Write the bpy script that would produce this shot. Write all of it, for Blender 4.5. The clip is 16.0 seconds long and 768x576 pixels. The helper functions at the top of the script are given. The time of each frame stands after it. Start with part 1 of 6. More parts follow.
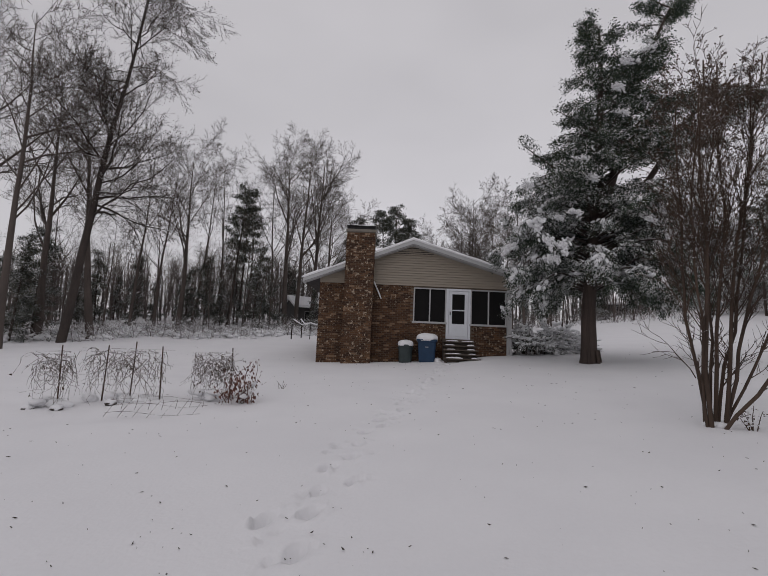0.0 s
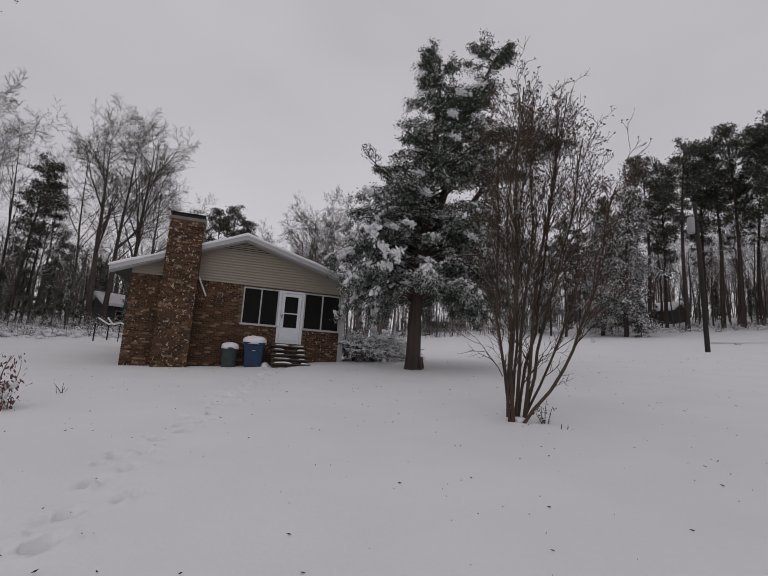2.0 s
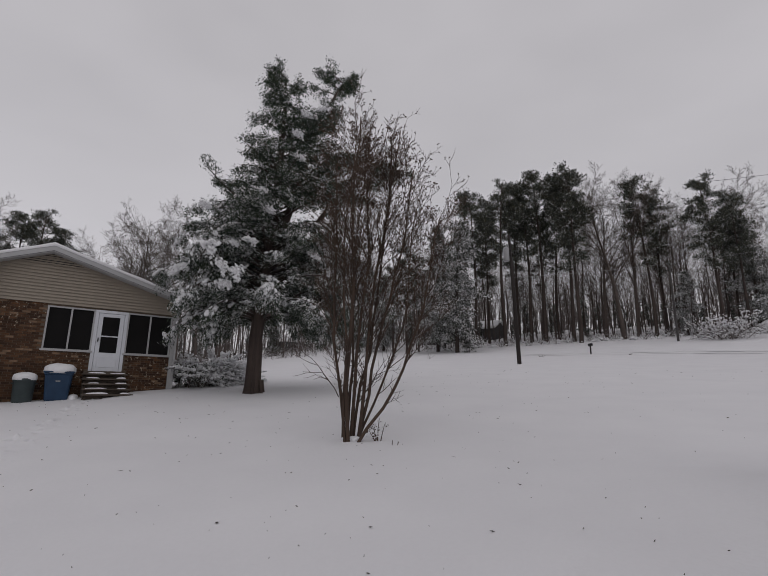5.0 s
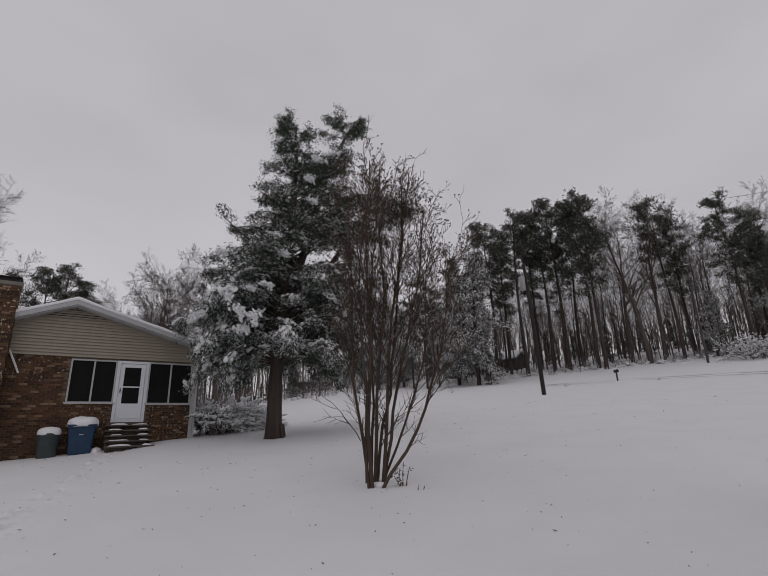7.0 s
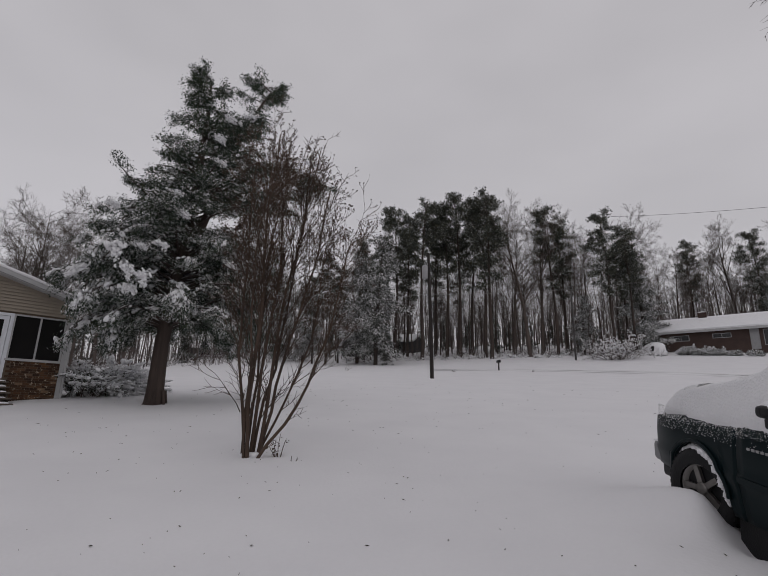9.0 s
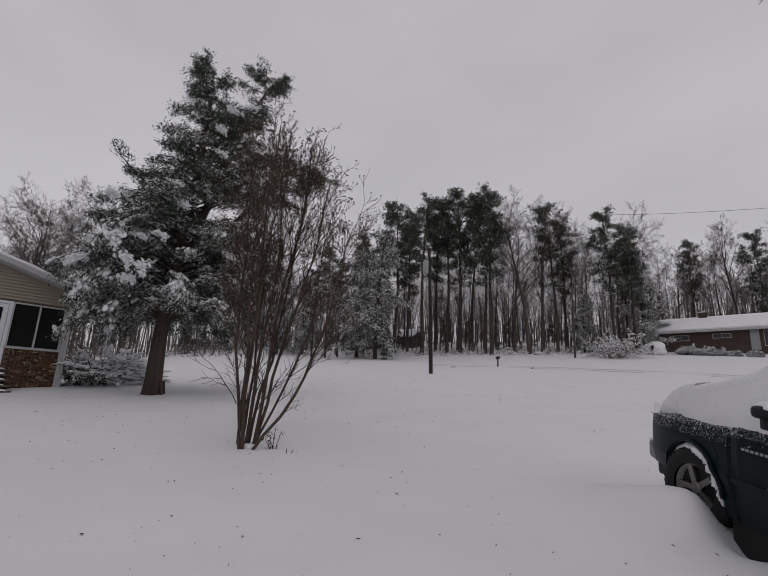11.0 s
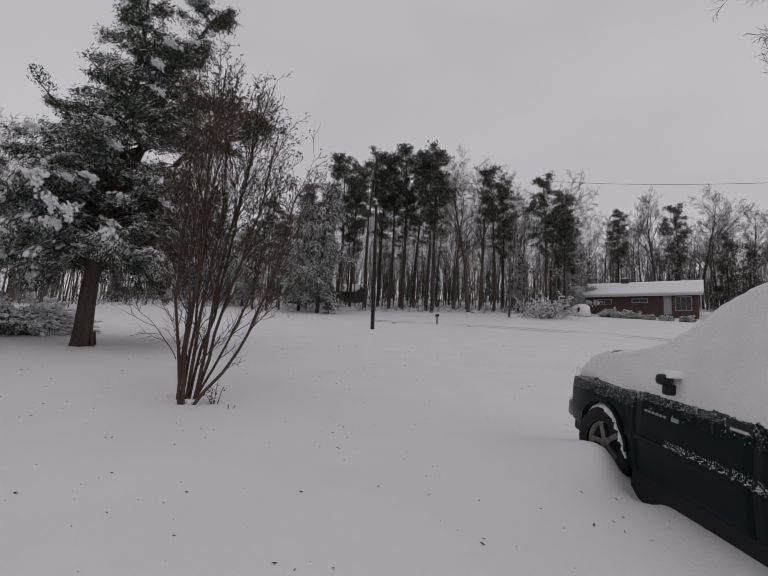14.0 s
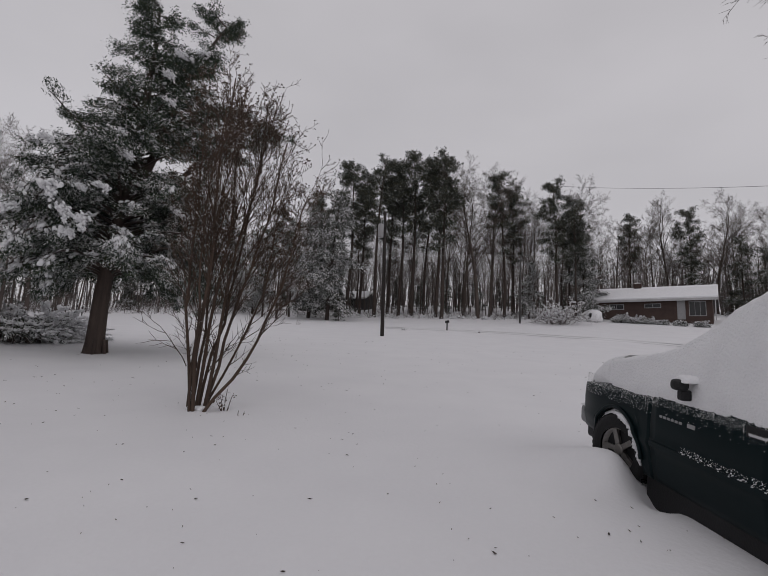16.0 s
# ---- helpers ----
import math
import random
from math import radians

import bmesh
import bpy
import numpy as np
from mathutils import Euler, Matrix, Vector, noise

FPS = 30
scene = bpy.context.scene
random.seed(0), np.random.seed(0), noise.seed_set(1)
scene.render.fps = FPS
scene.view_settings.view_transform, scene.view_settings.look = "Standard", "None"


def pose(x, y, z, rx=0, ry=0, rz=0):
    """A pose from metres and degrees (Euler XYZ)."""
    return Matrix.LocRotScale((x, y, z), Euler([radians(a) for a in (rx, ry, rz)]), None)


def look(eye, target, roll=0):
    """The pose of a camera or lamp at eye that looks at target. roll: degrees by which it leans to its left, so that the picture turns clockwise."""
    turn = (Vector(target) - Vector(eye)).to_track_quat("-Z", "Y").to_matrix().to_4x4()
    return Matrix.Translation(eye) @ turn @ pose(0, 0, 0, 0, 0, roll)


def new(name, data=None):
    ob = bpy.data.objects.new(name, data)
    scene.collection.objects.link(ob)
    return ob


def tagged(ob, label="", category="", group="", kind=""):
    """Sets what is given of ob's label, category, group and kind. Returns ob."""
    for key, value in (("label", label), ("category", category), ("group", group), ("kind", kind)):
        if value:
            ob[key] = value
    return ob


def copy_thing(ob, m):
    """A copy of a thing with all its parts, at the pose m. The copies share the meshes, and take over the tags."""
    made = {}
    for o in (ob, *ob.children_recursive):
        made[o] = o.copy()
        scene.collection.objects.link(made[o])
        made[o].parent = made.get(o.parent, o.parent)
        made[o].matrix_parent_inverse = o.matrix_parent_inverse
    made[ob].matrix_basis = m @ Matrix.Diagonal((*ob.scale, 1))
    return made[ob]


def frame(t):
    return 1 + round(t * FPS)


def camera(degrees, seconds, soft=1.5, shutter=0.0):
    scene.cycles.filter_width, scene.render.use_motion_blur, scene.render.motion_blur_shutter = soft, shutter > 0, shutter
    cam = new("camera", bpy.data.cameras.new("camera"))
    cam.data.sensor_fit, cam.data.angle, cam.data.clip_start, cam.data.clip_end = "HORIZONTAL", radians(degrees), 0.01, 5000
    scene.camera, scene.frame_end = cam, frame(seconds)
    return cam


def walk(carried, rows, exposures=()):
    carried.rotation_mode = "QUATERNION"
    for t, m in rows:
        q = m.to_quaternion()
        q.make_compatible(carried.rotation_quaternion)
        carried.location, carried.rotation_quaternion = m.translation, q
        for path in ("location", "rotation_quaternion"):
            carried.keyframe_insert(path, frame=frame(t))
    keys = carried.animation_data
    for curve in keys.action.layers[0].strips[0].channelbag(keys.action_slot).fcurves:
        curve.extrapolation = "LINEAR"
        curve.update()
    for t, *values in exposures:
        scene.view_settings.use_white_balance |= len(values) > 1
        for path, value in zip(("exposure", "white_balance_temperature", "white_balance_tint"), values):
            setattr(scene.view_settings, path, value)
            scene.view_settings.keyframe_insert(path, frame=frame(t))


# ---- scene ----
cam = camera(79.06, 16.0, soft=0.7)
PATH = [
    (0.0, pose(-0.441, -0.308, 1.767, 97.12, -2.42, -0.00)),
    (0.5, pose(-0.513, 0.024, 1.737, 97.61, -2.21, -10.25)),
    (1.0, pose(-0.446, 0.151, 1.666, 98.51, -2.51, -13.06)),
    (1.5, pose(-0.379, 0.235, 1.555, 99.96, -2.09, -16.59)),
    (2.0, pose(-0.129, 0.322, 1.511, 99.61, -3.48, -20.00)),
    (2.5, pose(-0.075, 0.386, 1.490, 99.32, -1.74, -23.03)),
    (3.0, pose(0.105, 0.433, 1.506, 100.36, -4.64, -35.02)),
    (3.5, pose(0.129, 0.310, 1.507, 98.64, -2.00, -38.97)),
    (4.0, pose(0.137, 0.382, 1.520, 100.36, 0.84, -35.67)),
    (6.5, pose(0.005, 0.151, 1.617, 105.58, -3.19, -42.68)),
    (7.0, pose(0.088, 0.292, 1.639, 106.94, 1.86, -35.51)),
    (7.5, pose(0.071, 0.206, 1.624, 106.94, 1.92, -36.18)),
    (8.0, pose(-0.006, -0.147, 1.599, 105.63, 1.88, -39.76)),
    (8.5, pose(0.051, -0.105, 1.657, 104.21, -0.91, -47.40)),
    (11.0, pose(0.146, -0.118, 1.652, 103.38, -2.31, -48.03)),
    (11.5, pose(0.286, -0.235, 1.614, 103.90, -2.93, -41.40)),
    (12.0, pose(0.325, -0.342, 1.645, 103.50, -3.62, -36.74)),
    (12.5, pose(0.342, -0.344, 1.684, 102.15, -4.49, -36.91)),
    (13.0, pose(0.232, -0.193, 1.747, 99.40, -4.47, -48.03)),
    (13.5, pose(0.085, -0.140, 1.747, 98.58, -3.72, -53.90)),
    (14.0, pose(0.033, -0.141, 1.742, 98.16, -3.26, -55.26)),
    (14.5, pose(0.145, -0.109, 1.730, 97.69, -3.46, -55.64)),
    (15.0, pose(0.152, -0.105, 1.727, 97.89, -3.20, -55.53)),
    (15.5, pose(0.109, -0.120, 1.725, 98.53, -3.28, -54.71)),
    (16.0, pose(0.061, -0.136, 1.731, 98.93, -3.07, -54.03)),
]
walk(cam, PATH, [(0.0, 0.06), (0.5, 0.02), (2.5, -0.01), (4.0, -0.04), (7.0, -0.08), (12.5, -0.08), (14.0, -0.04), (16.0, -0.04)])

# ---------- overcast sky and a weak, wide sun ----------
world = bpy.data.worlds.new("overcast_world")
scene.world = world
world.use_nodes = True
wn, wl = world.node_tree.nodes, world.node_tree.links
wn.clear()
w_out = wn.new("ShaderNodeOutputWorld")
w_bg = wn.new("ShaderNodeBackground")
w_sky = wn.new("ShaderNodeTexSky")
w_sky.sky_type = "NISHITA"
w_sky.sun_disc = False
w_sky.sun_elevation = radians(32)
w_sky.sun_rotation = radians(200)
w_bright = wn.new("ShaderNodeVectorMath")
w_bright.operation = "SCALE"
w_bright.inputs["Scale"].default_value = 0.10
w_co = wn.new("ShaderNodeTexCoord")
w_map = wn.new("ShaderNodeMapping")
w_map.inputs["Scale"].default_value = (1.0, 1.0, 2.2)
w_noise = wn.new("ShaderNodeTexNoise")
w_noise.inputs["Scale"].default_value = 1.1
w_noise.inputs["Detail"].default_value = 4.0
w_ramp = wn.new("ShaderNodeValToRGB")
w_ramp.color_ramp.elements[0].position = 0.3
w_ramp.color_ramp.elements[0].color = (0.485, 0.468, 0.488, 1)
w_ramp.color_ramp.elements[1].position = 0.72
w_ramp.color_ramp.elements[1].color = (0.610, 0.588, 0.612, 1)
w_mix = wn.new("ShaderNodeMixRGB")
w_mix.inputs["Fac"].default_value = 0.94
wl.new(w_co.outputs["Generated"], w_map.inputs["Vector"])
wl.new(w_map.outputs["Vector"], w_noise.inputs["Vector"])
wl.new(w_noise.outputs["Fac"], w_ramp.inputs["Fac"])
wl.new(w_sky.outputs["Color"], w_bright.inputs[0])
wl.new(w_bright.outputs["Vector"], w_mix.inputs["Color1"])
wl.new(w_ramp.outputs["Color"], w_mix.inputs["Color2"])
wl.new(w_mix.outputs["Color"], w_bg.inputs["Color"])
w_bg.inputs["Strength"].default_value = 1.0
wl.new(w_bg.outputs["Background"], w_out.inputs["Surface"])

sun_data = bpy.data.lights.new("sun", "SUN")
sun_data.energy = 0.15
sun_data.angle = radians(40)
sun_data.color = (1.0, 0.96, 0.94)
sun = new("sun", sun_data)
sun.matrix_world = look((0, 0, 60), (12, 30, 0))
scene.view_settings.exposure = 0.0


# ---------- materials ----------
def material(name, base, dark=None, rough=0.8, scale=8.0, fine=60.0, bump=0.3, metal=0.0, snow=0.0, snow_edge=0.45,
             per_island=None, per_object=None, speck=None, spec=0.3, stretch=(1, 1, 1), snow_scale=6.0, snow_up=1.0, clear=0.0):
    """Surface with two scales of variation, bump, optional snow lying on faces that look up, and optional tint per piece."""
    m = bpy.data.materials.new(name)
    m.use_nodes = True
    n, l = m.node_tree.nodes, m.node_tree.links
    b = n["Principled BSDF"]
    b.inputs["Roughness"].default_value = rough
    b.inputs["Metallic"].default_value = metal
    b.inputs["Specular IOR Level"].default_value = spec
    b.inputs["Coat Weight"].default_value = clear
    co = n.new("ShaderNodeTexCoord")
    mp = n.new("ShaderNodeMapping")
    mp.inputs["Scale"].default_value = stretch
    l.new(co.outputs["Object"], mp.inputs["Vector"])
    big = n.new("ShaderNodeTexNoise")
    big.inputs["Scale"].default_value = scale
    big.inputs["Detail"].default_value = 5
    small = n.new("ShaderNodeTexNoise")
    small.inputs["Scale"].default_value = fine
    small.inputs["Detail"].default_value = 3
    for q in (big, small):
        l.new(mp.outputs["Vector"], q.inputs["Vector"])
    mix = n.new("ShaderNodeMixRGB")
    dark = dark or tuple(c * 0.6 for c in base)
    mix.inputs["Color1"].default_value = (*dark, 1)
    mix.inputs["Color2"].default_value = (*base, 1)
    add = n.new("ShaderNodeMath")
    add.operation = "MULTIPLY_ADD"
    add.inputs[1].default_value = 0.45
    half = n.new("ShaderNodeMath")
    half.operation = "MULTIPLY_ADD"
    half.inputs[1].default_value = 1.6
    half.inputs[2].default_value = -0.5
    l.new(big.outputs["Fac"], half.inputs[0])
    l.new(small.outputs["Fac"], add.inputs[0])
    l.new(half.outputs[0], add.inputs[2])
    add.use_clamp = True
    l.new(add.outputs[0], mix.inputs["Fac"])
    colour = mix.outputs["Color"]
    if per_island or per_object:
        if per_island:
            info = n.new("ShaderNodeNewGeometry")
            rnd = info.outputs["Random Per Island"]
        else:
            info = n.new("ShaderNodeObjectInfo")
            rnd = info.outputs["Random"]
        ramp = n.new("ShaderNodeValToRGB")
        ramp.color_ramp.interpolation = "CONSTANT"
        stops = per_island or per_object
        while len(ramp.color_ramp.elements) < len(stops):
            ramp.color_ramp.elements.new(0.5)
        for e, (p, c) in zip(ramp.color_ramp.elements, stops):
            e.position = p
            e.color = (*c, 1)
        l.new(rnd, ramp.inputs["Fac"])
        tint = n.new("ShaderNodeMixRGB")
        tint.blend_type = "MULTIPLY"
        tint.inputs["Fac"].default_value = 1.0
        l.new(colour, tint.inputs["Color1"])
        l.new(ramp.outputs["Color"], tint.inputs["Color2"])
        colour = tint.outputs["Color"]
    if speck:
        sk = n.new("ShaderNodeTexNoise")
        sk.inputs["Scale"].default_value = 11.0
        sk.inputs["Detail"].default_value = 2
        l.new(co.outputs["Object"], sk.inputs["Vector"])
        sr = n.new("ShaderNodeMapRange")
        sr.inputs["From Min"].default_value = 0.615
        sr.inputs["From Max"].default_value = 0.66
        l.new(sk.outputs["Fac"], sr.inputs["Value"])
        sx = n.new("ShaderNodeMixRGB")
        sx.inputs["Color2"].default_value = (*speck, 1)
        l.new(sr.outputs["Result"], sx.inputs["Fac"])
        l.new(colour, sx.inputs["Color1"])
        colour = sx.outputs["Color"]
    if snow > 0:
        geo = n.new("ShaderNodeNewGeometry")
        sep = n.new("ShaderNodeSeparateXYZ")
        l.new(geo.outputs["Normal"], sep.inputs[0])
        sn = n.new("ShaderNodeTexNoise")
        sn.inputs["Scale"].default_value = snow_scale
        sn.inputs["Detail"].default_value = 3
        l.new(co.outputs["Object"], sn.inputs["Vector"])
        up = n.new("ShaderNodeMath")
        up.operation = "MULTIPLY_ADD"
        up.inputs[1].default_value = 1.1
        l.new(sn.outputs["Fac"], up.inputs[0])
        tilt = n.new("ShaderNodeMath")
        tilt.operation = "MULTIPLY"
        tilt.inputs[1].default_value = snow_up
        l.new(sep.outputs["Z"], tilt.inputs[0])
        l.new(tilt.outputs[0], up.inputs[2])
        rng = n.new("ShaderNodeMapRange")
        rng.inputs["From Min"].default_value = snow_edge + 0.45
        rng.inputs["From Max"].default_value = snow_edge + 0.62
        rng.inputs["To Max"].default_value = snow
        l.new(up.outputs[0], rng.inputs["Value"])
        sm = n.new("ShaderNodeMixRGB")
        sm.inputs["Color2"].default_value = (0.78, 0.78, 0.80, 1)
        l.new(rng.outputs["Result"], sm.inputs["Fac"])
        l.new(colour, sm.inputs["Color1"])
        colour = sm.outputs["Color"]
    l.new(colour, b.inputs["Base Color"])
    if bump:
        bp = n.new("ShaderNodeBump")
        bp.inputs["Strength"].default_value = bump
        bp.inputs["Distance"].default_value = 0.02
        l.new(small.outputs["Fac"], bp.inputs["Height"])
        l.new(bp.outputs["Normal"], b.inputs["Normal"])
    return m


M_SNOW = material("snow", (0.78, 0.775, 0.79), (0.72, 0.715, 0.735), rough=0.75, scale=0.7, fine=22.0, bump=0.25, spec=0.2)
M_SNOW_CAP = material("snow_cap", (0.82, 0.82, 0.835), (0.74, 0.74, 0.76), rough=0.8, scale=3.0, fine=45.0, bump=0.7, spec=0.2)
M_BARK = material("bark_dark", (0.070, 0.055, 0.048), (0.028, 0.023, 0.021), scale=3, fine=25, bump=0.9, stretch=(1, 1, 0.25), snow=0.9, snow_edge=0.75, snow_scale=3.0)
M_BARK_FAR = material("bark_grey", (0.112, 0.090, 0.079), (0.058, 0.047, 0.042), scale=2, fine=14, bump=0.3, stretch=(1, 1, 0.3), snow=0.9, snow_edge=1.06, snow_scale=2.0)
M_PINE_BARK = material("pine_bark", (0.072, 0.054, 0.046), (0.034, 0.027, 0.024), scale=2, fine=14, bump=0.4, stretch=(1, 1, 0.3), snow=0.9, snow_edge=0.80, snow_scale=2.0)
M_CEDAR_BARK = material("cedar_bark", (0.085, 0.062, 0.052), (0.026, 0.020, 0.018), scale=5, fine=30, bump=1.0, stretch=(1, 1, 0.12), snow=0.9, snow_edge=0.72, snow_scale=4.0)
M_CEDAR = material("cedar_foliage", (0.060, 0.084, 0.056), (0.026, 0.040, 0.030), scale=3, fine=30, bump=0.0, snow=0.9, snow_edge=0.20, snow_scale=2.2, snow_up=0.5,
                   per_island=[(0, (0.7, 0.75, 0.8)), (0.35, (1, 1, 1)), (0.7, (1.25, 1.15, 0.95)), (0.92, (1.35, 1.0, 0.75))])
M_PINE = material("pine_needles", (0.092, 0.098, 0.078), (0.054, 0.060, 0.049), scale=1, fine=12, bump=0.0, snow=0.85, snow_edge=0.34, snow_scale=0.9, snow_up=0.4,
                  per_island=[(0, (0.75, 0.8, 0.85)), (0.4, (1, 1, 1)), (0.8, (1.25, 1.1, 0.85))])
M_PINE_SNOWY = material("snowy_pine_needles", (0.088, 0.096, 0.074), (0.048, 0.056, 0.044), scale=1, fine=12, bump=0.0, snow=0.95, snow_edge=-0.03, snow_scale=0.9, snow_up=0.3)
# bark of the distant belts, paled so that snowfall haze sits in its colour
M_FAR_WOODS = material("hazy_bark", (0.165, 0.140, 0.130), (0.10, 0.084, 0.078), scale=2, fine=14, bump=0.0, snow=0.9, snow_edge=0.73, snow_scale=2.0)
M_MYRTLE = material("crape_myrtle_bark", (0.096, 0.064, 0.046), (0.038, 0.027, 0.022), scale=3, fine=18, bump=0.4, stretch=(1, 1, 0.3), snow=0.9, snow_edge=0.8, snow_scale=5.0)
M_POD = material("seed_pods", (0.10, 0.062, 0.042), (0.04, 0.028, 0.022), scale=10, fine=40, bump=0, snow=0.9, snow_edge=0.62)
M_LEAF_RED = material("withered_leaves", (0.19, 0.085, 0.062), (0.075, 0.038, 0.032), scale=6, fine=30, bump=0, snow=0.9, snow_edge=0.62)
M_VINE = material("dead_vine", (0.17, 0.135, 0.115), (0.08, 0.065, 0.058), scale=6, fine=30, bump=0, snow=0.95, snow_edge=0.62, snow_scale=5.0)
M_WIRE = material("galvanised_wire", (0.32, 0.31, 0.31), (0.18, 0.17, 0.17), rough=0.5, metal=0.6, bump=0)
M_DEBRIS = material("twig_litter", (0.07, 0.055, 0.045), (0.03, 0.025, 0.02), bump=0)

# ---------- small geometry kit ----------
rng = random.Random(7)


def mesh_of(name, verts, faces, mat, smooth=False):
    me = bpy.data.meshes.new(name)
    me.from_pydata([tuple(v) for v in verts], [], faces)
    if mat is not None:
        for one in (mat if isinstance(mat, (list, tuple)) else [mat]):
            me.materials.append(one)
    if smooth:
        me.polygons.foreach_set("use_smooth", [True] * len(me.polygons))
    me.update()
    return me


def thing(name, label, category, at=(0, 0, 0), turn=0.0, group="", kind=""):
    ob = new(name)
    ob.matrix_basis = pose(*at, 0, 0, turn)
    return tagged(ob, label, category, group, kind)


def part(name, geo, mat, parent, label="", smooth=False, at=None):
    """Links a bmesh or (verts, faces) as one mesh object under a thing or a part."""
    if isinstance(geo, bmesh.types.BMesh):
        me = bpy.data.meshes.new(name)
        geo.normal_update()
        geo.to_mesh(me)
        geo.free()
        me.materials.append(mat)
        if smooth:
            me.polygons.foreach_set("use_smooth", [True] * len(me.polygons))
    else:
        me = mesh_of(name, geo[0], geo[1], mat, smooth)
    ob = new(name, me)
    ob.parent = parent
    if at is not None:
        ob.matrix_basis = at
    if label:
        ob["label"] = label
    return ob


def box_geo(x0, x1, y0, y1, z0, z1):
    v = [(x, y, z) for x in (x0, x1) for y in (y0, y1) for z in (z0, z1)]
    f = [(0, 1, 3, 2), (4, 6, 7, 5), (0, 4, 5, 1), (2, 3, 7, 6), (0, 2, 6, 4), (1, 5, 7, 3)]
    return v, f


def bevel_box(x0, x1, y0, y1, z0, z1, r=0.01, seg=2):
    bm = bmesh.new()
    bmesh.ops.create_cube(bm, size=1)
    bmesh.ops.scale(bm, vec=(x1 - x0, y1 - y0, z1 - z0), verts=bm.verts)
    bmesh.ops.translate(bm, vec=((x0 + x1) / 2, (y0 + y1) / 2, (z0 + z1) / 2), verts=bm.verts)
    if r > 0:
        bmesh.ops.bevel(bm, geom=bm.edges[:], offset=r, segments=seg, affect="EDGES", profile=0.5)
    return bm


def prism(points, axis, a, b):
    """Extrude a closed outline of 2D points along an axis from a to b."""
    def put(p, d):
        return {"x": (d, p[0], p[1]), "y": (p[0], d, p[1]), "z": (p[0], p[1], d)}[axis]
    n = len(points)
    v = [put(p, a) for p in points] + [put(p, b) for p in points]
    f = [tuple(range(n))[::-1], tuple(range(n, 2 * n))] + [(i, (i + 1) % n, n + (i + 1) % n, n + i) for i in range(n)]
    return v, f


def join(*geos):
    v, f = [], []
    for gv, gf in geos:
        o = len(v)
        v += list(gv)
        f += [tuple(i + o for i in q) for q in gf]
    return v, f


class Tubes:
    """Collects tapered tubes in one mesh."""

    def __init__(self):
        self.v, self.f, self.branches = [], [], None

    def add(self, pts, radii, sides=5, cap=True):
        n = len(pts)
        d = (pts[-1] - pts[0])
        ref = Vector((0.31, 0.95, 0.05)) if abs(d.normalized().z if d.length else 1) > 0.6 else Vector((0, 0, 1))
        base = len(self.v)
        for i, p in enumerate(pts):
            t = (pts[min(i + 1, n - 1)] - pts[max(i - 1, 0)]).normalized()
            a = t.cross(ref).normalized()
            b = t.cross(a)
            for k in range(sides):
                w = 2 * math.pi * k / sides
                self.v.append(p + (a * math.cos(w) + b * math.sin(w)) * radii[i])
        for i in range(n - 1):
            for k in range(sides):
                k2 = (k + 1) % sides
                o = base + i * sides
                self.f.append((o + k, o + k2, o + sides + k2, o + sides + k))
        if cap:
            self.f.append(tuple(base + (n - 1) * sides + k for k in range(sides)))

    def geo(self):
        return self.v, self.f


def _ico(n):
    bm = bmesh.new()
    bmesh.ops.create_icosphere(bm, subdivisions=n, radius=1)
    got = [v.co.copy() for v in bm.verts], [tuple(v.index for v in f.verts) for f in bm.faces]
    bm.free()
    return got


ICO = {1: _ico(1), 2: _ico(2), 3: _ico(3)}


class Lumps:
    """Collects rounded, uneven lumps of snow in one mesh."""

    def __init__(self):
        self.v, self.f = [], []

    def add(self, c, sx, sy, sz, seed=0.0, sub=2, tilt=None, rough=0.35):
        vs, fs = ICO[sub]
        o = len(self.v)
        amp = rough * min(sx, sy, sz)
        for q in vs:
            p = Vector((q.x * sx, q.y * sy, q.z * sz))
            if tilt is not None:
                p = tilt @ p
            p = p + c
            if amp:
                p = p + noise.noise_vector(p * (0.5 / max(sx, sy, sz)) * 2.2 + Vector((seed, 0, 0))) * amp
            self.v.append(p)
        self.f += [tuple(i + o for i in t) for t in fs]

    def geo(self):
        return self.v, self.f


def rot_about(v, axis, deg):
    return Matrix.Rotation(radians(deg), 3, axis) @ v


def side_way(d, r):
    a = d.cross(Vector((r.uniform(-1, 1), r.uniform(-1, 1), r.uniform(-1, 1))))
    return a.normalized() if a.length > 1e-4 else Vector((1, 0, 0))


def curve_line(p, d, length, n, r, wobble=0.12, lift=0.0):
    pts = [p.copy()]
    d = d.normalized()
    for _ in range(n):
        d = (d + Vector((r.gauss(0, wobble), r.gauss(0, wobble), r.gauss(0, wobble) + lift))).normalized()
        pts.append(pts[-1] + d * (length / n))
    return pts, d


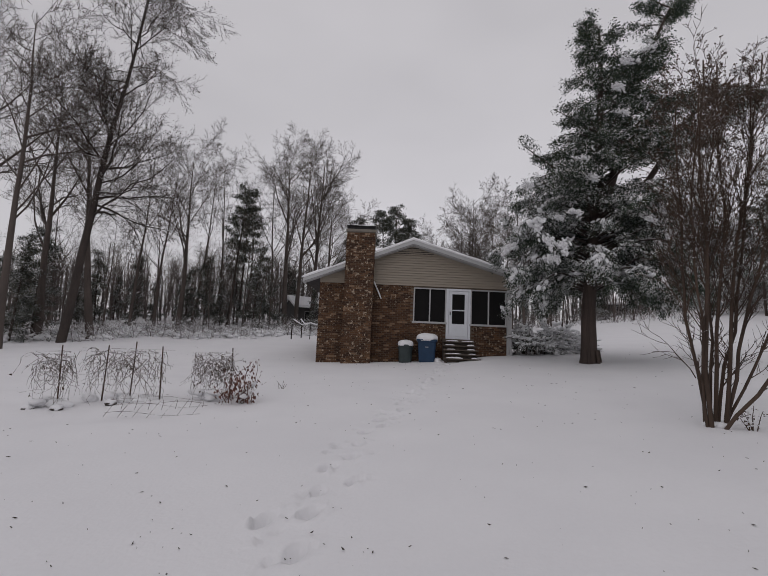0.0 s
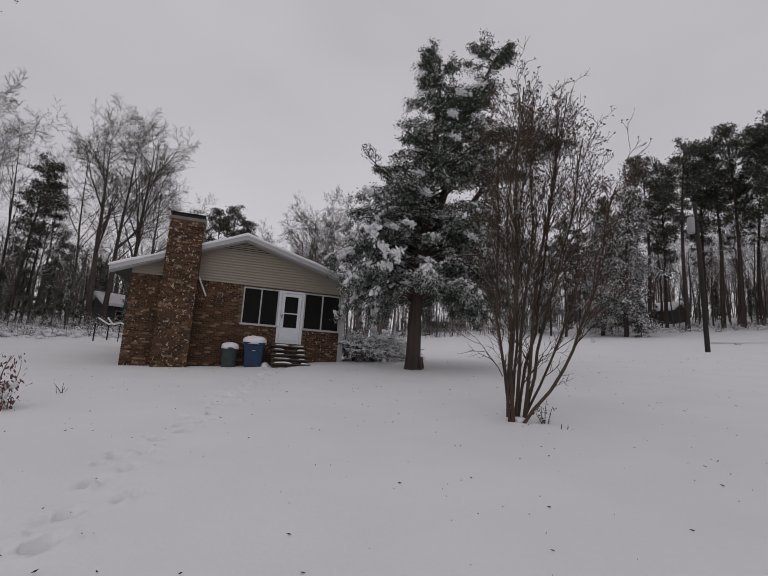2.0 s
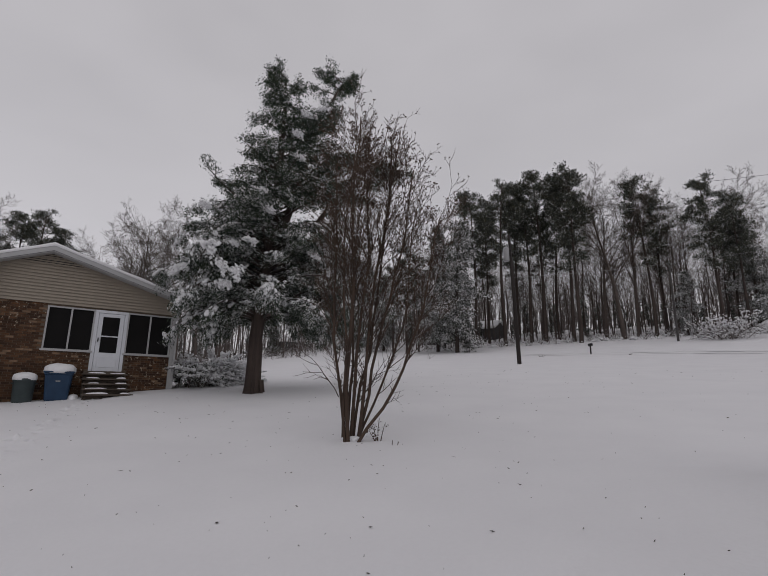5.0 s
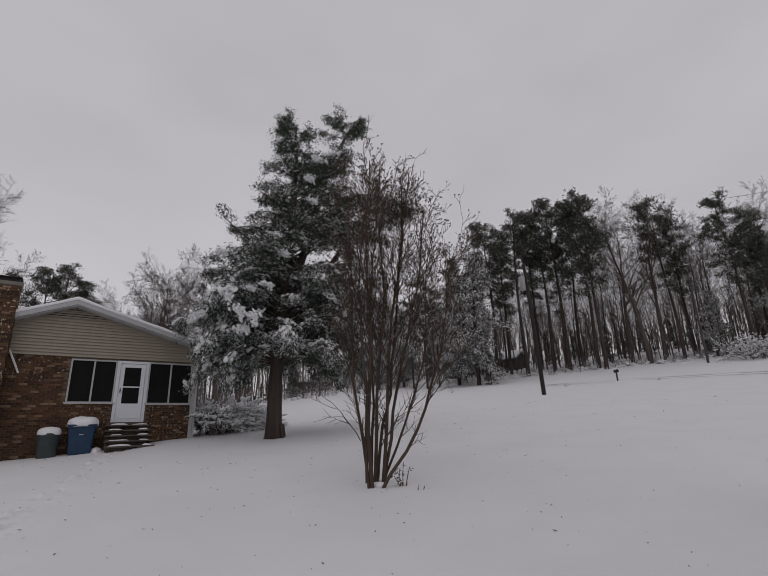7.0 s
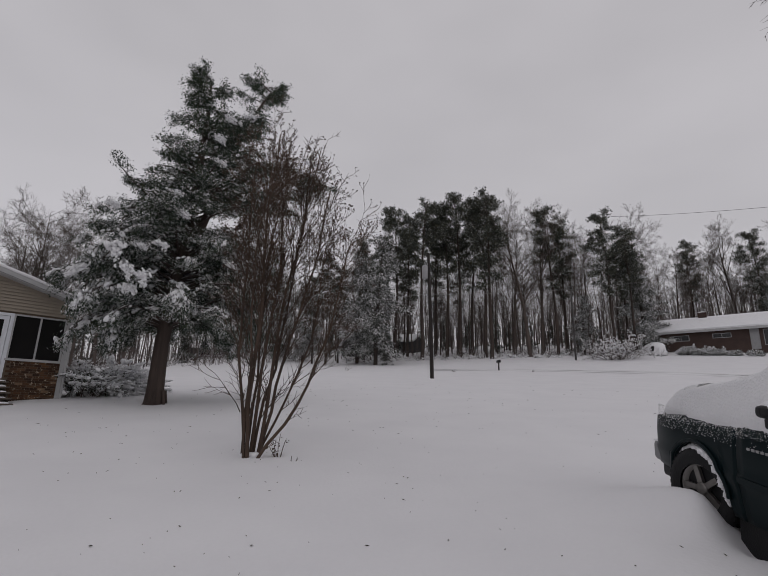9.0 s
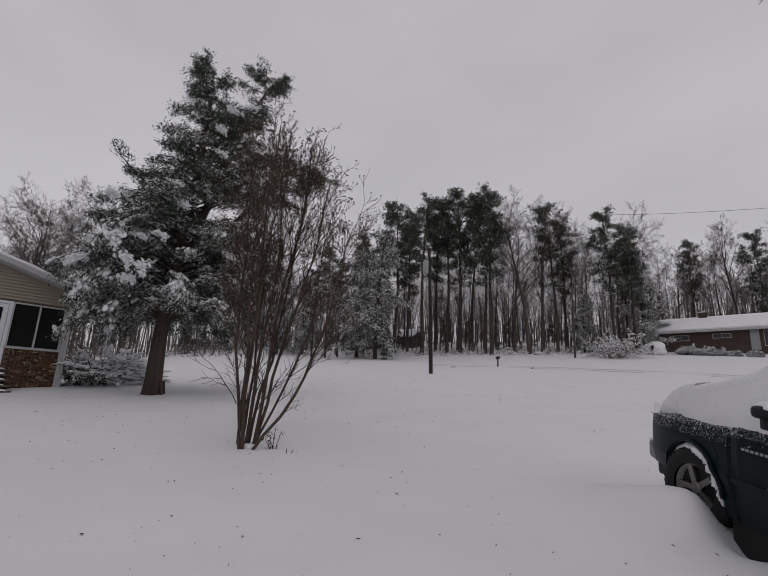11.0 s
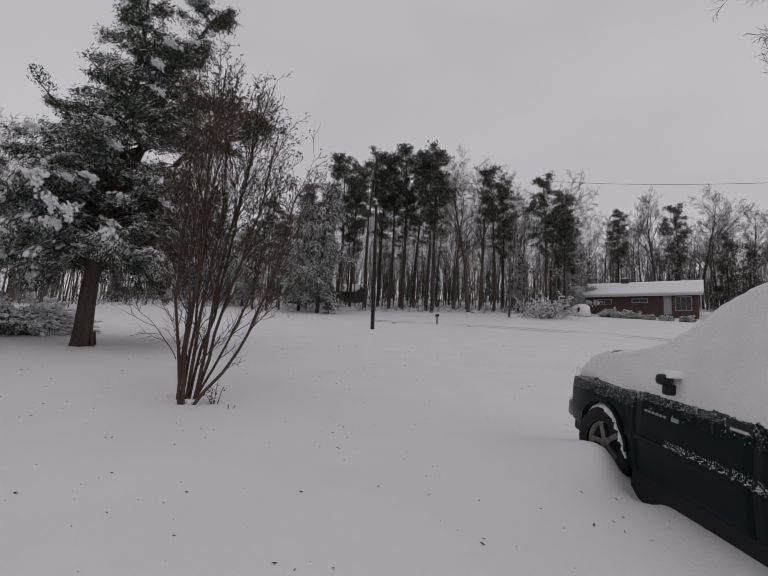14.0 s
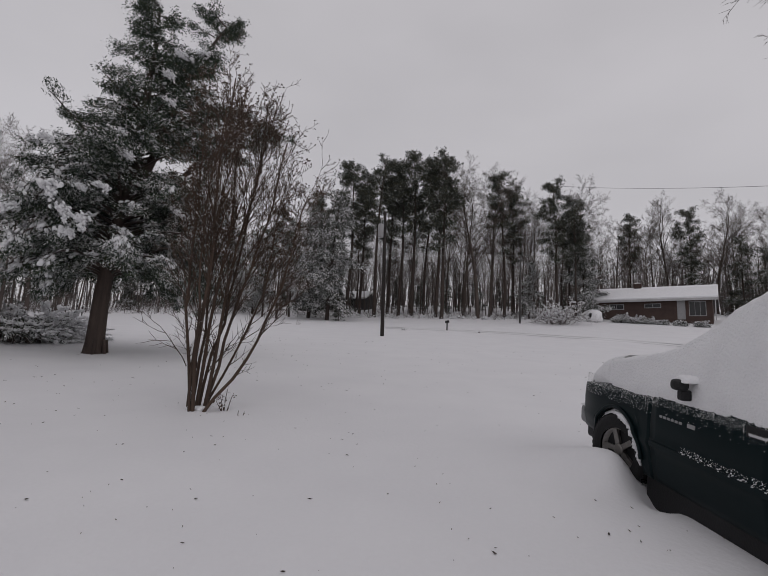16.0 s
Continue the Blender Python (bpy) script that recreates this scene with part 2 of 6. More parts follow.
def ground_z(x, y):
    def sp(v, w):
        return w * math.log1p(math.exp(min(v / w, 60)))

    def sg(v):
        return 1 / (1 + math.exp(max(-50, min(50, -v))))
    z = 0.03 * x + 0.06 * (sp(x, 2.0) - 1.386) + 0.06 * y
    z += 0.06 * sp(y - 24, 4) * sg(-(x + 2) / 6)
    z -= 0.02 * sp(y - 24, 5) * sg((x - 4) / 5) * sg((30 - x) / 6)
    z += 0.074 * sp(x - 38, 4)
    z += 0.17 * math.exp(-((x - 5) ** 2 + y * y) / 8) + 0.13 * math.exp(-((x - 5.5) ** 2 + (y - 18.5) ** 2) / 16)
    far = math.hypot(x, y) - 95
    if far > 0:
        z -= 0.10 * far * sg((far - 20) / 20)
    return z


def polar(az, dist, sink=0.05):
    x, y = dist * math.sin(radians(az)), dist * math.cos(radians(az))
    return x, y, ground_z(x, y) - sink

# ---------- snow-covered ground ----------
TRAIL = [(3.2, -1.10), (4.2, -1.20), (4.9, -0.90), (6.2, -0.92), (7.2, -0.64), (8.5, -0.33), (10.2, 0.10), (12.4, 0.80), (16.2, 1.70), (17.8, 2.30)]


def trail_x(y):
    for (a, xa), (b, xb) in zip(TRAIL, TRAIL[1:]):
        if y <= b:
            return xa + (xb - xa) * max(0, y - a) / (b - a)
    return TRAIL[-1][1]


FOOT = []
fr = random.Random(3)
for k in range(36):
    py = 3.1 + 14.4 * k / 35 + fr.gauss(0, 0.10)
    px = trail_x(py) + (0.13 if k % 2 else -0.13) + fr.gauss(0, 0.06)
    FOOT.append((px, py, fr.uniform(0.6, 1.2), fr.uniform(0.05, 0.075), fr.uniform(0.08, 0.13), fr.uniform(0.0, 0.5)))
    # kicked-up crumbs and drag marks beside a print
    for _ in range(4):
        FOOT.append((px + fr.gauss(0, 0.15), py + fr.gauss(0, 0.2), fr.uniform(-0.4, 0.5), fr.uniform(0.03, 0.05), fr.uniform(0.03, 0.06), 0.0))


def axis_steps(marks, reach):
    """Grid lines: (from, to, step) stretches, then ever wider steps outwards."""
    vals = []
    for lo, hi, step in marks:
        n = round((hi - lo) / step)
        vals += [lo + (hi - lo) * i / n for i in range(n)]
    vals.append(marks[-1][1])
    fine = marks[0][2]
    a, b, st = vals[0], vals[-1], fine
    left, right = [], []
    while a > -reach or b < reach:
        st *= 1.13
        a, b = a - st, b + st
        left.append(a)
        right.append(b)
    return left[::-1] + vals + right


def build_ground():
    xs, ys = axis_steps([(-7, -1.7, 0.1), (-1.7, 2.9, 0.045), (2.9, 8, 0.085)], 500), axis_steps([(-1.5, 2.5, 0.08), (2.5, 12, 0.055), (12, 20, 0.09)], 500)
    verts = []
    for y in ys:
        near = 0.0 < y < 22
        row = [f for f in FOOT if abs(f[1] - y) < 0.6]
        for x in xs:
            z = ground_z(x, y)
            if abs(x) < 60 and abs(y) < 60:
                z += 0.05 * noise.noise((x * 0.22, y * 0.22, 0)) + 0.02 * noise.noise((x * 0.9, y * 0.9, 3))
            if near and -8 < x < 9:
                for fx, fy, k, wx, wy, rim in row:
                    q = ((x - fx - 0.25 * (y - fy)) / wx) ** 2 + ((y - fy) / wy) ** 2
                    if q < 9:
                        q *= 1 + 0.8 * noise.noise((x * 11, y * 11, fx))
                        z += -0.18 * k * math.exp(-q * q) + 0.04 * k * rim * math.exp(-((math.sqrt(q) - 1.8) ** 2) * 3)
                # worn strip of the trail
                c = trail_x(y)
                z -= 0.025 * math.exp(-((x - c) / 0.45) ** 2)
            if x < -2.5 and 7 < y < 15:
                z += 0.10 * noise.noise((x * 0.9, y * 0.9, 11)) * min(1, (-2.5 - x) / 1.5) * min(1, (y - 7) / 1.5, (15 - y) / 1.5)
            # melted hollow round the front wheel
            z += -0.14 * math.exp(-(((x - 5.42) / 0.24) ** 2 + ((y - 0.42) / 0.17) ** 2)) + 0.12 * math.exp(-(((x - 6.05) / 0.95) ** 2 + ((y - 1.75) / 0.8) ** 2)) + 0.30 * math.exp(-((((x - 5.60) - 0.25 * (y - 0.88)) / 0.34) ** 2 + ((y - 0.88) / (0.66 if y > 0.88 else 0.20)) ** 2))
            verts.append((x, y, z))
    w = len(xs)
    faces = [(j * w + i, j * w + i + 1, (j + 1) * w + i + 1, (j + 1) * w + i) for j in range(len(ys) - 1) for i in range(w - 1)]
    ob = new("ground", mesh_of("ground", verts, faces, M_SNOW, True))
    tagged(ob, "deep smooth snow over a gently rising lawn with a trail of footprints", "snow ground", kind="structure")


build_ground()

# ---------- brick house ----------
BRICK_TINTS = [(0, (0.55, 0.52, 0.52)), (0.22, (1.0, 0.95, 0.9)), (0.5, (0.78, 0.76, 0.76)), (0.7, (1.3, 1.25, 1.15)), (0.88, (1.7, 1.8, 1.8)), (0.935, (2.6, 3.2, 3.7))]
M_BRICK = material("brick", (0.106, 0.054, 0.028), (0.048, 0.026, 0.016), scale=2.0, fine=14, bump=0.5, speck=(0.40, 0.33, 0.25), per_island=BRICK_TINTS)
M_BRICK_ONE = material("brick_piece", (0.106, 0.054, 0.028), (0.048, 0.026, 0.016), scale=2.0, fine=14, bump=0.5, per_object=BRICK_TINTS)
M_MORTAR = material("mortar", (0.15, 0.115, 0.085), (0.09, 0.070, 0.052), scale=3, fine=50, bump=0.5)
M_SIDING = material("vinyl_siding", (0.335, 0.292, 0.24), (0.285, 0.25, 0.205), rough=0.55, scale=0.8, fine=9, bump=0.05)
M_WHITE = material("white_trim", (0.45, 0.45, 0.455), (0.38, 0.38, 0.385), rough=0.5, scale=2, fine=15, bump=0.05)
M_DOOR = material("white_door", (0.70, 0.72, 0.76), (0.62, 0.64, 0.68), rough=0.4, scale=2, fine=15, bump=0.03)
M_SCREEN = material("dark_screen", (0.016, 0.015, 0.015), (0.008, 0.008, 0.008), rough=0.7, scale=1.2, fine=60, bump=0.1, spec=0.08)
M_GLASS = material("dark_glass", (0.02, 0.02, 0.022), (0.012, 0.012, 0.013), rough=0.06, scale=1, fine=5, bump=0, spec=0.5)
M_METAL_DARK = material("dark_metal", (0.035, 0.033, 0.035), (0.02, 0.02, 0.02), rough=0.5, metal=0.6, bump=0.1)
M_CONCRETE = material("chimney_crown", (0.22, 0.20, 0.17), (0.12, 0.11, 0.10), scale=3, fine=40, bump=0.4)
M_WOOD_OLD = material("weathered_wood", (0.13, 0.105, 0.085), (0.06, 0.05, 0.042), scale=4, fine=40, bump=0.6, stretch=(0.3, 1, 1))
M_SHINGLE = material("shingles", (0.10, 0.09, 0.09), (0.05, 0.05, 0.05), scale=4, fine=50, bump=0.4)

FY = 18.85          # front plane of the house
HX0, HX1 = -3.2, 4.66
BRICK_TOP = 4.30
PEAK = (0.60, 6.10)
EAVE_L, EAVE_R = (-3.85, 4.36), (5.05, 4.80)
house = thing("brick_house", "small red brick house with beige gable siding and snowy roof", "house", (0, FY, 0))


def roof_z(x):
    if x < PEAK[0]:
        return EAVE_L[1] + (x - EAVE_L[0]) / (PEAK[0] - EAVE_L[0]) * (PEAK[1] - EAVE_L[1])
    return PEAK[1] + (x - PEAK[0]) / (EAVE_R[0] - PEAK[0]) * (EAVE_R[1] - PEAK[1])


# openings in the front wall: x0, x1, z0, z1
OPEN = [(0.70, 2.06, 2.80, 4.24), (2.06, 3.06, 2.17, 4.24), (3.06, 4.55, 2.77, 4.24)]


def wall_cells(x0, x1, z0, z1, holes):
    xs = sorted({x0, x1, *[h[0] for h in holes], *[h[1] for h in holes]})
    zs = sorted({z0, z1, *[h[2] for h in holes], *[h[3] for h in holes]})
    for a, b in zip(xs, xs[1:]):
        for c, d in zip(zs, zs[1:]):
            mx, mz = (a + b) / 2, (c + d) / 2
            if not any(h[0] < mx < h[1] and h[2] < mz < h[3] for h in holes):
                yield a, b, c, d


def pierced(x0, x1, y0, y1, z0, z1, holes):
    """One closed slab with openings that go through it."""
    cells = list(wall_cells(x0, x1, z0, z1, holes))
    xs = sorted({x0, x1, *[h[0] for h in holes], *[h[1] for h in holes]})
    zs = sorted({z0, z1, *[h[2] for h in holes], *[h[3] for h in holes]})
    full = {(xs.index(a), zs.index(c)) for a, b, c, d in cells}
    v, f, seen = [], [], {}

    def at(i, j, y):
        if (i, j, y) not in seen:
            seen[i, j, y] = len(v)
            v.append((xs[i], y, zs[j]))
        return seen[i, j, y]
    for i, j in sorted(full):
        f.append((at(i, j, y0), at(i + 1, j, y0), at(i + 1, j + 1, y0), at(i, j + 1, y0)))
        f.append((at(i, j + 1, y1), at(i + 1, j + 1, y1), at(i + 1, j, y1), at(i, j, y1)))
        for (di, dj), (p, q) in (((-1, 0), ((0, 1), (0, 0))), ((1, 0), ((1, 0), (1, 1))), ((0, -1), ((0, 0), (1, 0))), ((0, 1), ((1, 1), (0, 1)))):
            if (i + di, j + dj) not in full:
                a, b = (i + p[0], j + p[1]), (i + q[0], j + q[1])
                f.append((at(*b, y0), at(*a, y0), at(*a, y1), at(*b, y1)))
    return v, f


def frame_geo(x0, x1, y0, y1, z0, z1, w):
    return pierced(x0, x1, y0, y1, z0, z1, [(x0 + w, x1 - w, z0 + w, z1 - w)])


front = part("wall", pierced(HX0 + 0.012, HX1 - 0.012, 0.012, 0.24, 0.3, BRICK_TOP, OPEN), M_MORTAR, house, "red brick front wall with pale speckled bricks")
for nm, g in (("wall", box_geo(HX0, HX0 + 0.24, 0.24, 11, 0.2, BRICK_TOP)), ("wall", box_geo(HX1 - 0.24, HX1, 0.24, 11, 0.3, BRICK_TOP)),
              ("wall", box_geo(HX0, HX1, 11, 11.24, 0.3, BRICK_TOP))):
    part(nm, g, M_BRICK, house)
part("floor", box_geo(HX0 + 0.24, HX1 - 0.24, 0.24, 11, 2.05, 2.15), M_WOOD_OLD, house)
part("ceiling", box_geo(HX0 + 0.24, HX1 - 0.24, 0.24, 11, 4.31, 4.36), M_WHITE, house)
part("wall", box_geo(0.2, HX1 - 0.24, 2.8, 2.9, 2.15, 4.31), M_WOOD_OLD, house, "dark inner porch wall")

# gable with lapped siding, each course an own board
def gable_span(z):
    lo = EAVE_L[0] + (z - EAVE_L[1] + 0.10) / (PEAK[1] - EAVE_L[1]) * (PEAK[0] - EAVE_L[0])
    hi = EAVE_R[0] - (z - EAVE_R[1] + 0.10) / (PEAK[1] - EAVE_R[1]) * (EAVE_R[0] - PEAK[0])
    return max(lo, HX0), min(hi, HX1)


zc = BRICK_TOP
while zc < PEAK[1] - 0.25:
    za, zb = zc, min(zc + 0.105, PEAK[1] - 0.15)
    a0, a1 = gable_span(za)
    b0, b1 = gable_span(zb)
    if a1 > a0 and b1 > b0:
        v = [(a0, -0.055, za), (a1, -0.055, za), (b1, -0.012, zb), (b0, -0.012, zb), (a0, 0.1, za), (a1, 0.1, za), (b1, 0.1, zb), (b0, 0.1, zb)]
        part("siding_board", (v, [(0, 1, 2, 3), (7, 6, 5, 4), (4, 5, 1, 0), (3, 2, 6, 7), (0, 3, 7, 4), (1, 5, 6, 2)]), M_SIDING, house)
    zc += 0.105
part("gable_backing", prism([(HX0, BRICK_TOP), (HX1, BRICK_TOP), (HX1, roof_z(HX1) - 0.09), (PEAK[0], PEAK[1] - 0.09), (HX0, roof_z(HX0) - 0.09)], "y", 0.1, 0.2), M_SIDING, house)
# louvred vent under the peak
vent = part("gable_vent", prism([(-0.42, 5.56), (1.70, 5.56), (0.60, 5.98)], "y", -0.045, -0.036), M_METAL_DARK, house, "wide triangular louvred gable vent")
for k in range(5):
    z = 5.58 + 0.075 * k
    h = (5.98 - z) / 0.42
    a, b = 0.60 - 1.02 * h, 0.60 + 1.10 * h
    part("slat", ([(a, -0.075, z), (b, -0.075, z), (b, -0.046, z + 0.05), (a, -0.046, z + 0.05), (a, -0.06, z - 0.006), (b, -0.06, z - 0.006)], [(0, 1, 2, 3), (4, 5, 1, 0), (3, 2, 5, 4)]), M_SIDING, vent)

# roof deck, fascia boards, snow
OV = -0.45
for (xa, za), (xb, zb), nm in ((EAVE_L, PEAK, "roof"), (PEAK, EAVE_R, "roof")):
    part(nm, prism([(xa, za - 0.03), (xb, zb - 0.03), (xb, zb + 0.04), (xa, za + 0.04)], "y", OV + 0.03, 11.6), M_SHINGLE, house, "shingled roof slope under snow")
    part("fascia", prism([(xa, za - 0.12), (xb, zb - 0.12), (xb, zb + 0.03), (xa, za + 0.03)], "y", OV, OV + 0.028), M_WHITE, house, "white rake board")
    part("soffit", prism([(xa, za - 0.15), (xb, zb - 0.15), (xb, zb - 0.13), (xa, za - 0.13)], "y", OV + 0.03, -0.036), M_WHITE, house)
for (xe, ze), s in ((EAVE_R, -1),):
    part("gutter", prism([(xe - 0.06, ze - 0.10), (xe + 0.06, ze - 0.10), (xe + 0.06, ze + 0.02), (xe - 0.06, ze + 0.02)], "y", OV, 11.6), M_WHITE, house)


def roof_snow():
    bm = bmesh.new()
    n = 60
    sec = []
    xs = [EAVE_L[0] - 0.04 + (EAVE_R[0] - EAVE_L[0] + 0.08) * i / n for i in range(n + 1)]
    for j, y in enumerate((OV - 0.03, OV + 0.0, OV + 0.15, 1.5, 5, 11.6)):
        row = []
        for x in xs:
            lift = 0.12 + 0.05 * noise.noise((x * 1.3, y, 5)) + 0.012 * noise.noise((x * 6, y, 2))
            if j == 0:
                lift *= 0.45
            elif j == 1:
                lift *= 0.8
            if x < EAVE_L[0] + 0.1 or x > EAVE_R[0] - 0.1:
                lift *= 0.6
            row.append(bm.verts.new((x, y + 0.02 * noise.noise((x * 3, j, 1)), roof_z(min(max(x, EAVE_L[0]), EAVE_R[0])) + 0.04 + lift)))
        sec.append(row)
    low = [bm.verts.new((x, OV - 0.01, roof_z(min(max(x, EAVE_L[0]), EAVE_R[0])) + 0.035)) for x in xs]
    sec.insert(0, low)
    for a, b in zip(sec, sec[1:]):
        for i in range(n):
            bm.faces.new((a[i], a[i + 1], b[i + 1], b[i]))
    return bm


part("roof_snow", roof_snow(), M_SNOW_CAP, house, "thick snow blanket on the roof", True)

# porch windows: frame, mullion, dark screens
def window(x0, x1, z0, z1, name):
    w = part(name, frame_geo(x0, x1, 0.0, 0.1, z0, z1, 0.05), M_WHITE, house, "white framed porch window with dark screens")
    mid = (x0 + x1) / 2
    part("mullion", box_geo(mid - 0.025, mid + 0.025, 0.005, 0.095, z0 + 0.05, z1 - 0.05), M_WHITE, w)
    for a, b in ((x0 + 0.05, mid - 0.025), (mid + 0.025, x1 - 0.05)):
        part("pane", box_geo(a, b, 0.05, 0.06, z0 + 0.05, z1 - 0.05), M_SCREEN, w, "dark insect screen")
    part("sill", box_geo(x0 - 0.04, x1 + 0.04, -0.06, 0.0, z0 - 0.03, z0 + 0.03), M_WHITE, w, "white sill dusted with snow")
    return w


window(*OPEN[0], "window")
window(*OPEN[2], "window")
dx0, dx1, dz0, dz1 = OPEN[1]
door = part("door", pierced(dx0, dx1, -0.02, 0.12, dz0, dz1, [(dx0 + 0.10, dx1 - 0.10, dz0, dz1 - 0.09)]), M_DOOR, house, "white storm door with two dark panes")
LX0, LX1 = dx0 + 0.11, dx1 - 0.11
part("door_leaf", pierced(LX0, LX1, 0.0, 0.05, dz0, dz1 - 0.10, [(LX0 + 0.13, LX1 - 0.13, dz0 + 0.62, dz1 - 0.22)]), M_DOOR, door)
part("rail", box_geo(LX0 + 0.13, LX1 - 0.13, 0.005, 0.045, dz0 + 1.16, dz0 + 1.20), M_DOOR, door)
part("pane", box_geo(LX0 + 0.13, LX1 - 0.13, 0.02, 0.03, dz0 + 0.62, dz0 + 1.16), M_SCREEN, door)
part("pane", box_geo(LX0 + 0.13, LX1 - 0.13, 0.02, 0.03, dz0 + 1.20, dz1 - 0.22), M_SCREEN, door)
part("door_panel", bevel_box(LX0 + 0.10, LX1 - 0.10, -0.012, 0.0, dz0 + 0.12, dz0 + 0.5, 0.008), M_DOOR, door)
part("handle", bevel_box(LX0 + 0.04, LX0 + 0.07, -0.05, 0.0, dz0 + 0.98, dz0 + 1.12, 0.008), M_METAL_DARK, door)
part("corner_trim", box_geo(HX1 - 0.10, HX1 + 0.02, -0.02, 0.1, 1.2, 4.42), M_WHITE, house, "white corner board")
part("downspout", box_geo(HX1 + 0.02, HX1 + 0.09, -0.07, 0.0, 1.45, 4.55), M_WHITE, house)

# chimney
CX0, CX1, CYF, CTOP = -2.14, -0.98, -0.60, 6.36
chim = part("chimney", box_geo(CX0 + 0.012, CX1 - 0.012, CYF + 0.012, 0.3, 0.3, CTOP), M_MORTAR, house, "tall red brick chimney on the gable wall")
part("crown", bevel_box(CX0 - 0.04, CX1 + 0.04, CYF - 0.04, 0.36, CTOP - 0.02, CTOP + 0.10, 0.015), M_CONCRETE, chim)
part("cap", join(box_geo(CX0 + 0.03, CX1 - 0.03, CYF + 0.05, 0.28, CTOP + 0.10, CTOP + 0.22)), M_METAL_DARK, chim, "black chimney cap")
part("cap_plate", bevel_box(CX0 - 0.03, CX1 + 0.03, CYF - 0.02, 0.34, CTOP + 0.22, CTOP + 0.26, 0.01), M_METAL_DARK, chim)


def heap(x0, x1, y0, y1, z, h, seed=0, n=14, m=8, edge=0.25):
    """A rounded slab of lying snow."""
    bm = bmesh.new()
    top = []
    for j in range(m + 1):
        row = []
        for i in range(n + 1):
            u, w = i / n, j / m
            e = min(1, min(u, 1 - u) / edge) ** 0.5 * min(1, min(w, 1 - w) / edge) ** 0.5
            x, y = x0 + (x1 - x0) * u, y0 + (y1 - y0) * w
            row.append(bm.verts.new((x + 0.03 * noise.noise((x * 4, y * 4, seed)), y, z + h * e * (0.85 + 0.4 * noise.noise((x * 2.5, y * 2.5, seed + 3))))))
        top.append(row)
    for a, b in zip(top, top[1:]):
        for i in range(n):
            bm.faces.new((a[i], a[i + 1], b[i + 1], b[i]))
    ring = [q for q in bm.edges if q.is_boundary]
    ext = bmesh.ops.extrude_edge_only(bm, edges=ring)
    for q in ext["geom"]:
        if isinstance(q, bmesh.types.BMVert):
            q.co.z = z - 0.01
    return bm


part("cap_snow", heap(CX0 + 0.05, CX1 - 0.25, CYF, 0.3, CTOP + 0.26, 0.09, 4), M_SNOW_CAP, chim, "patch of snow", True)
# snowy cable running down beside the chimney
tb = Tubes()
tb.add([Vector((CX1 + 0.02, -0.06, 4.40)), Vector((CX1 + 0.18, -0.07, 4.05)), Vector((CX1 + 0.34, -0.06, 3.70))], [0.028, 0.032, 0.028], 6)
part("cable", tb.geo(), M_SNOW_CAP, house, "short cable caked with snow")


def bricks_for(x0, x1, z0, z1, yf, holes, sides=()):
    """Places of the bricks of one face: x, z, length."""
    out = []
    row = 0
    z = z0
    while z < z1 - 0.05:
        x = x0 - (0.1 if row % 2 else 0.0)
        while x < x1 - 0.03:
            a, b = max(x, x0), min(x + 0.2, x1)
            if b - a > 0.05 and not any(h[0] < b - 0.02 and h[1] > a + 0.02 and h[2] < z + 0.05 and h[3] > z + 0.01 for h in holes):
                out.append((a, b, z, yf))
            x += 0.21
        z += 0.0745
        row += 1
    return out


def brick_box(a, b, z, yf):
    return box_geo(a, b - 0.01, yf - 0.004, yf + 0.03, z, z + 0.064)


BRICKS = bricks_for(HX0, CX0, 0.80, BRICK_TOP, 0.0, OPEN) + bricks_for(CX1, HX1 - 0.1, 0.95, BRICK_TOP, 0.0, OPEN)
CBRICKS = bricks_for(CX0, CX1, 0.80, CTOP - 0.02, CYF, [])
def chimney_sides():
    out = []
    row, z = 0, 0.80
    while z < CTOP - 0.07:
        y = CYF + 0.035 - (0.1 if row % 2 else 0)
        top = 0.3 if z > BRICK_TOP else 0.0
        while y < top - 0.04:
            a, b = max(y, CYF + 0.035), min(y + 0.2, top)
            if b - a > 0.05:
                out.append(box_geo(CX1 - 0.03, CX1 + 0.004, a, b - 0.01, z, z + 0.064))
                out.append(box_geo(CX0 - 0.004, CX0 + 0.03, a, b - 0.01, z, z + 0.064))
            y += 0.21
        z += 0.0745
        row += 1
    return out

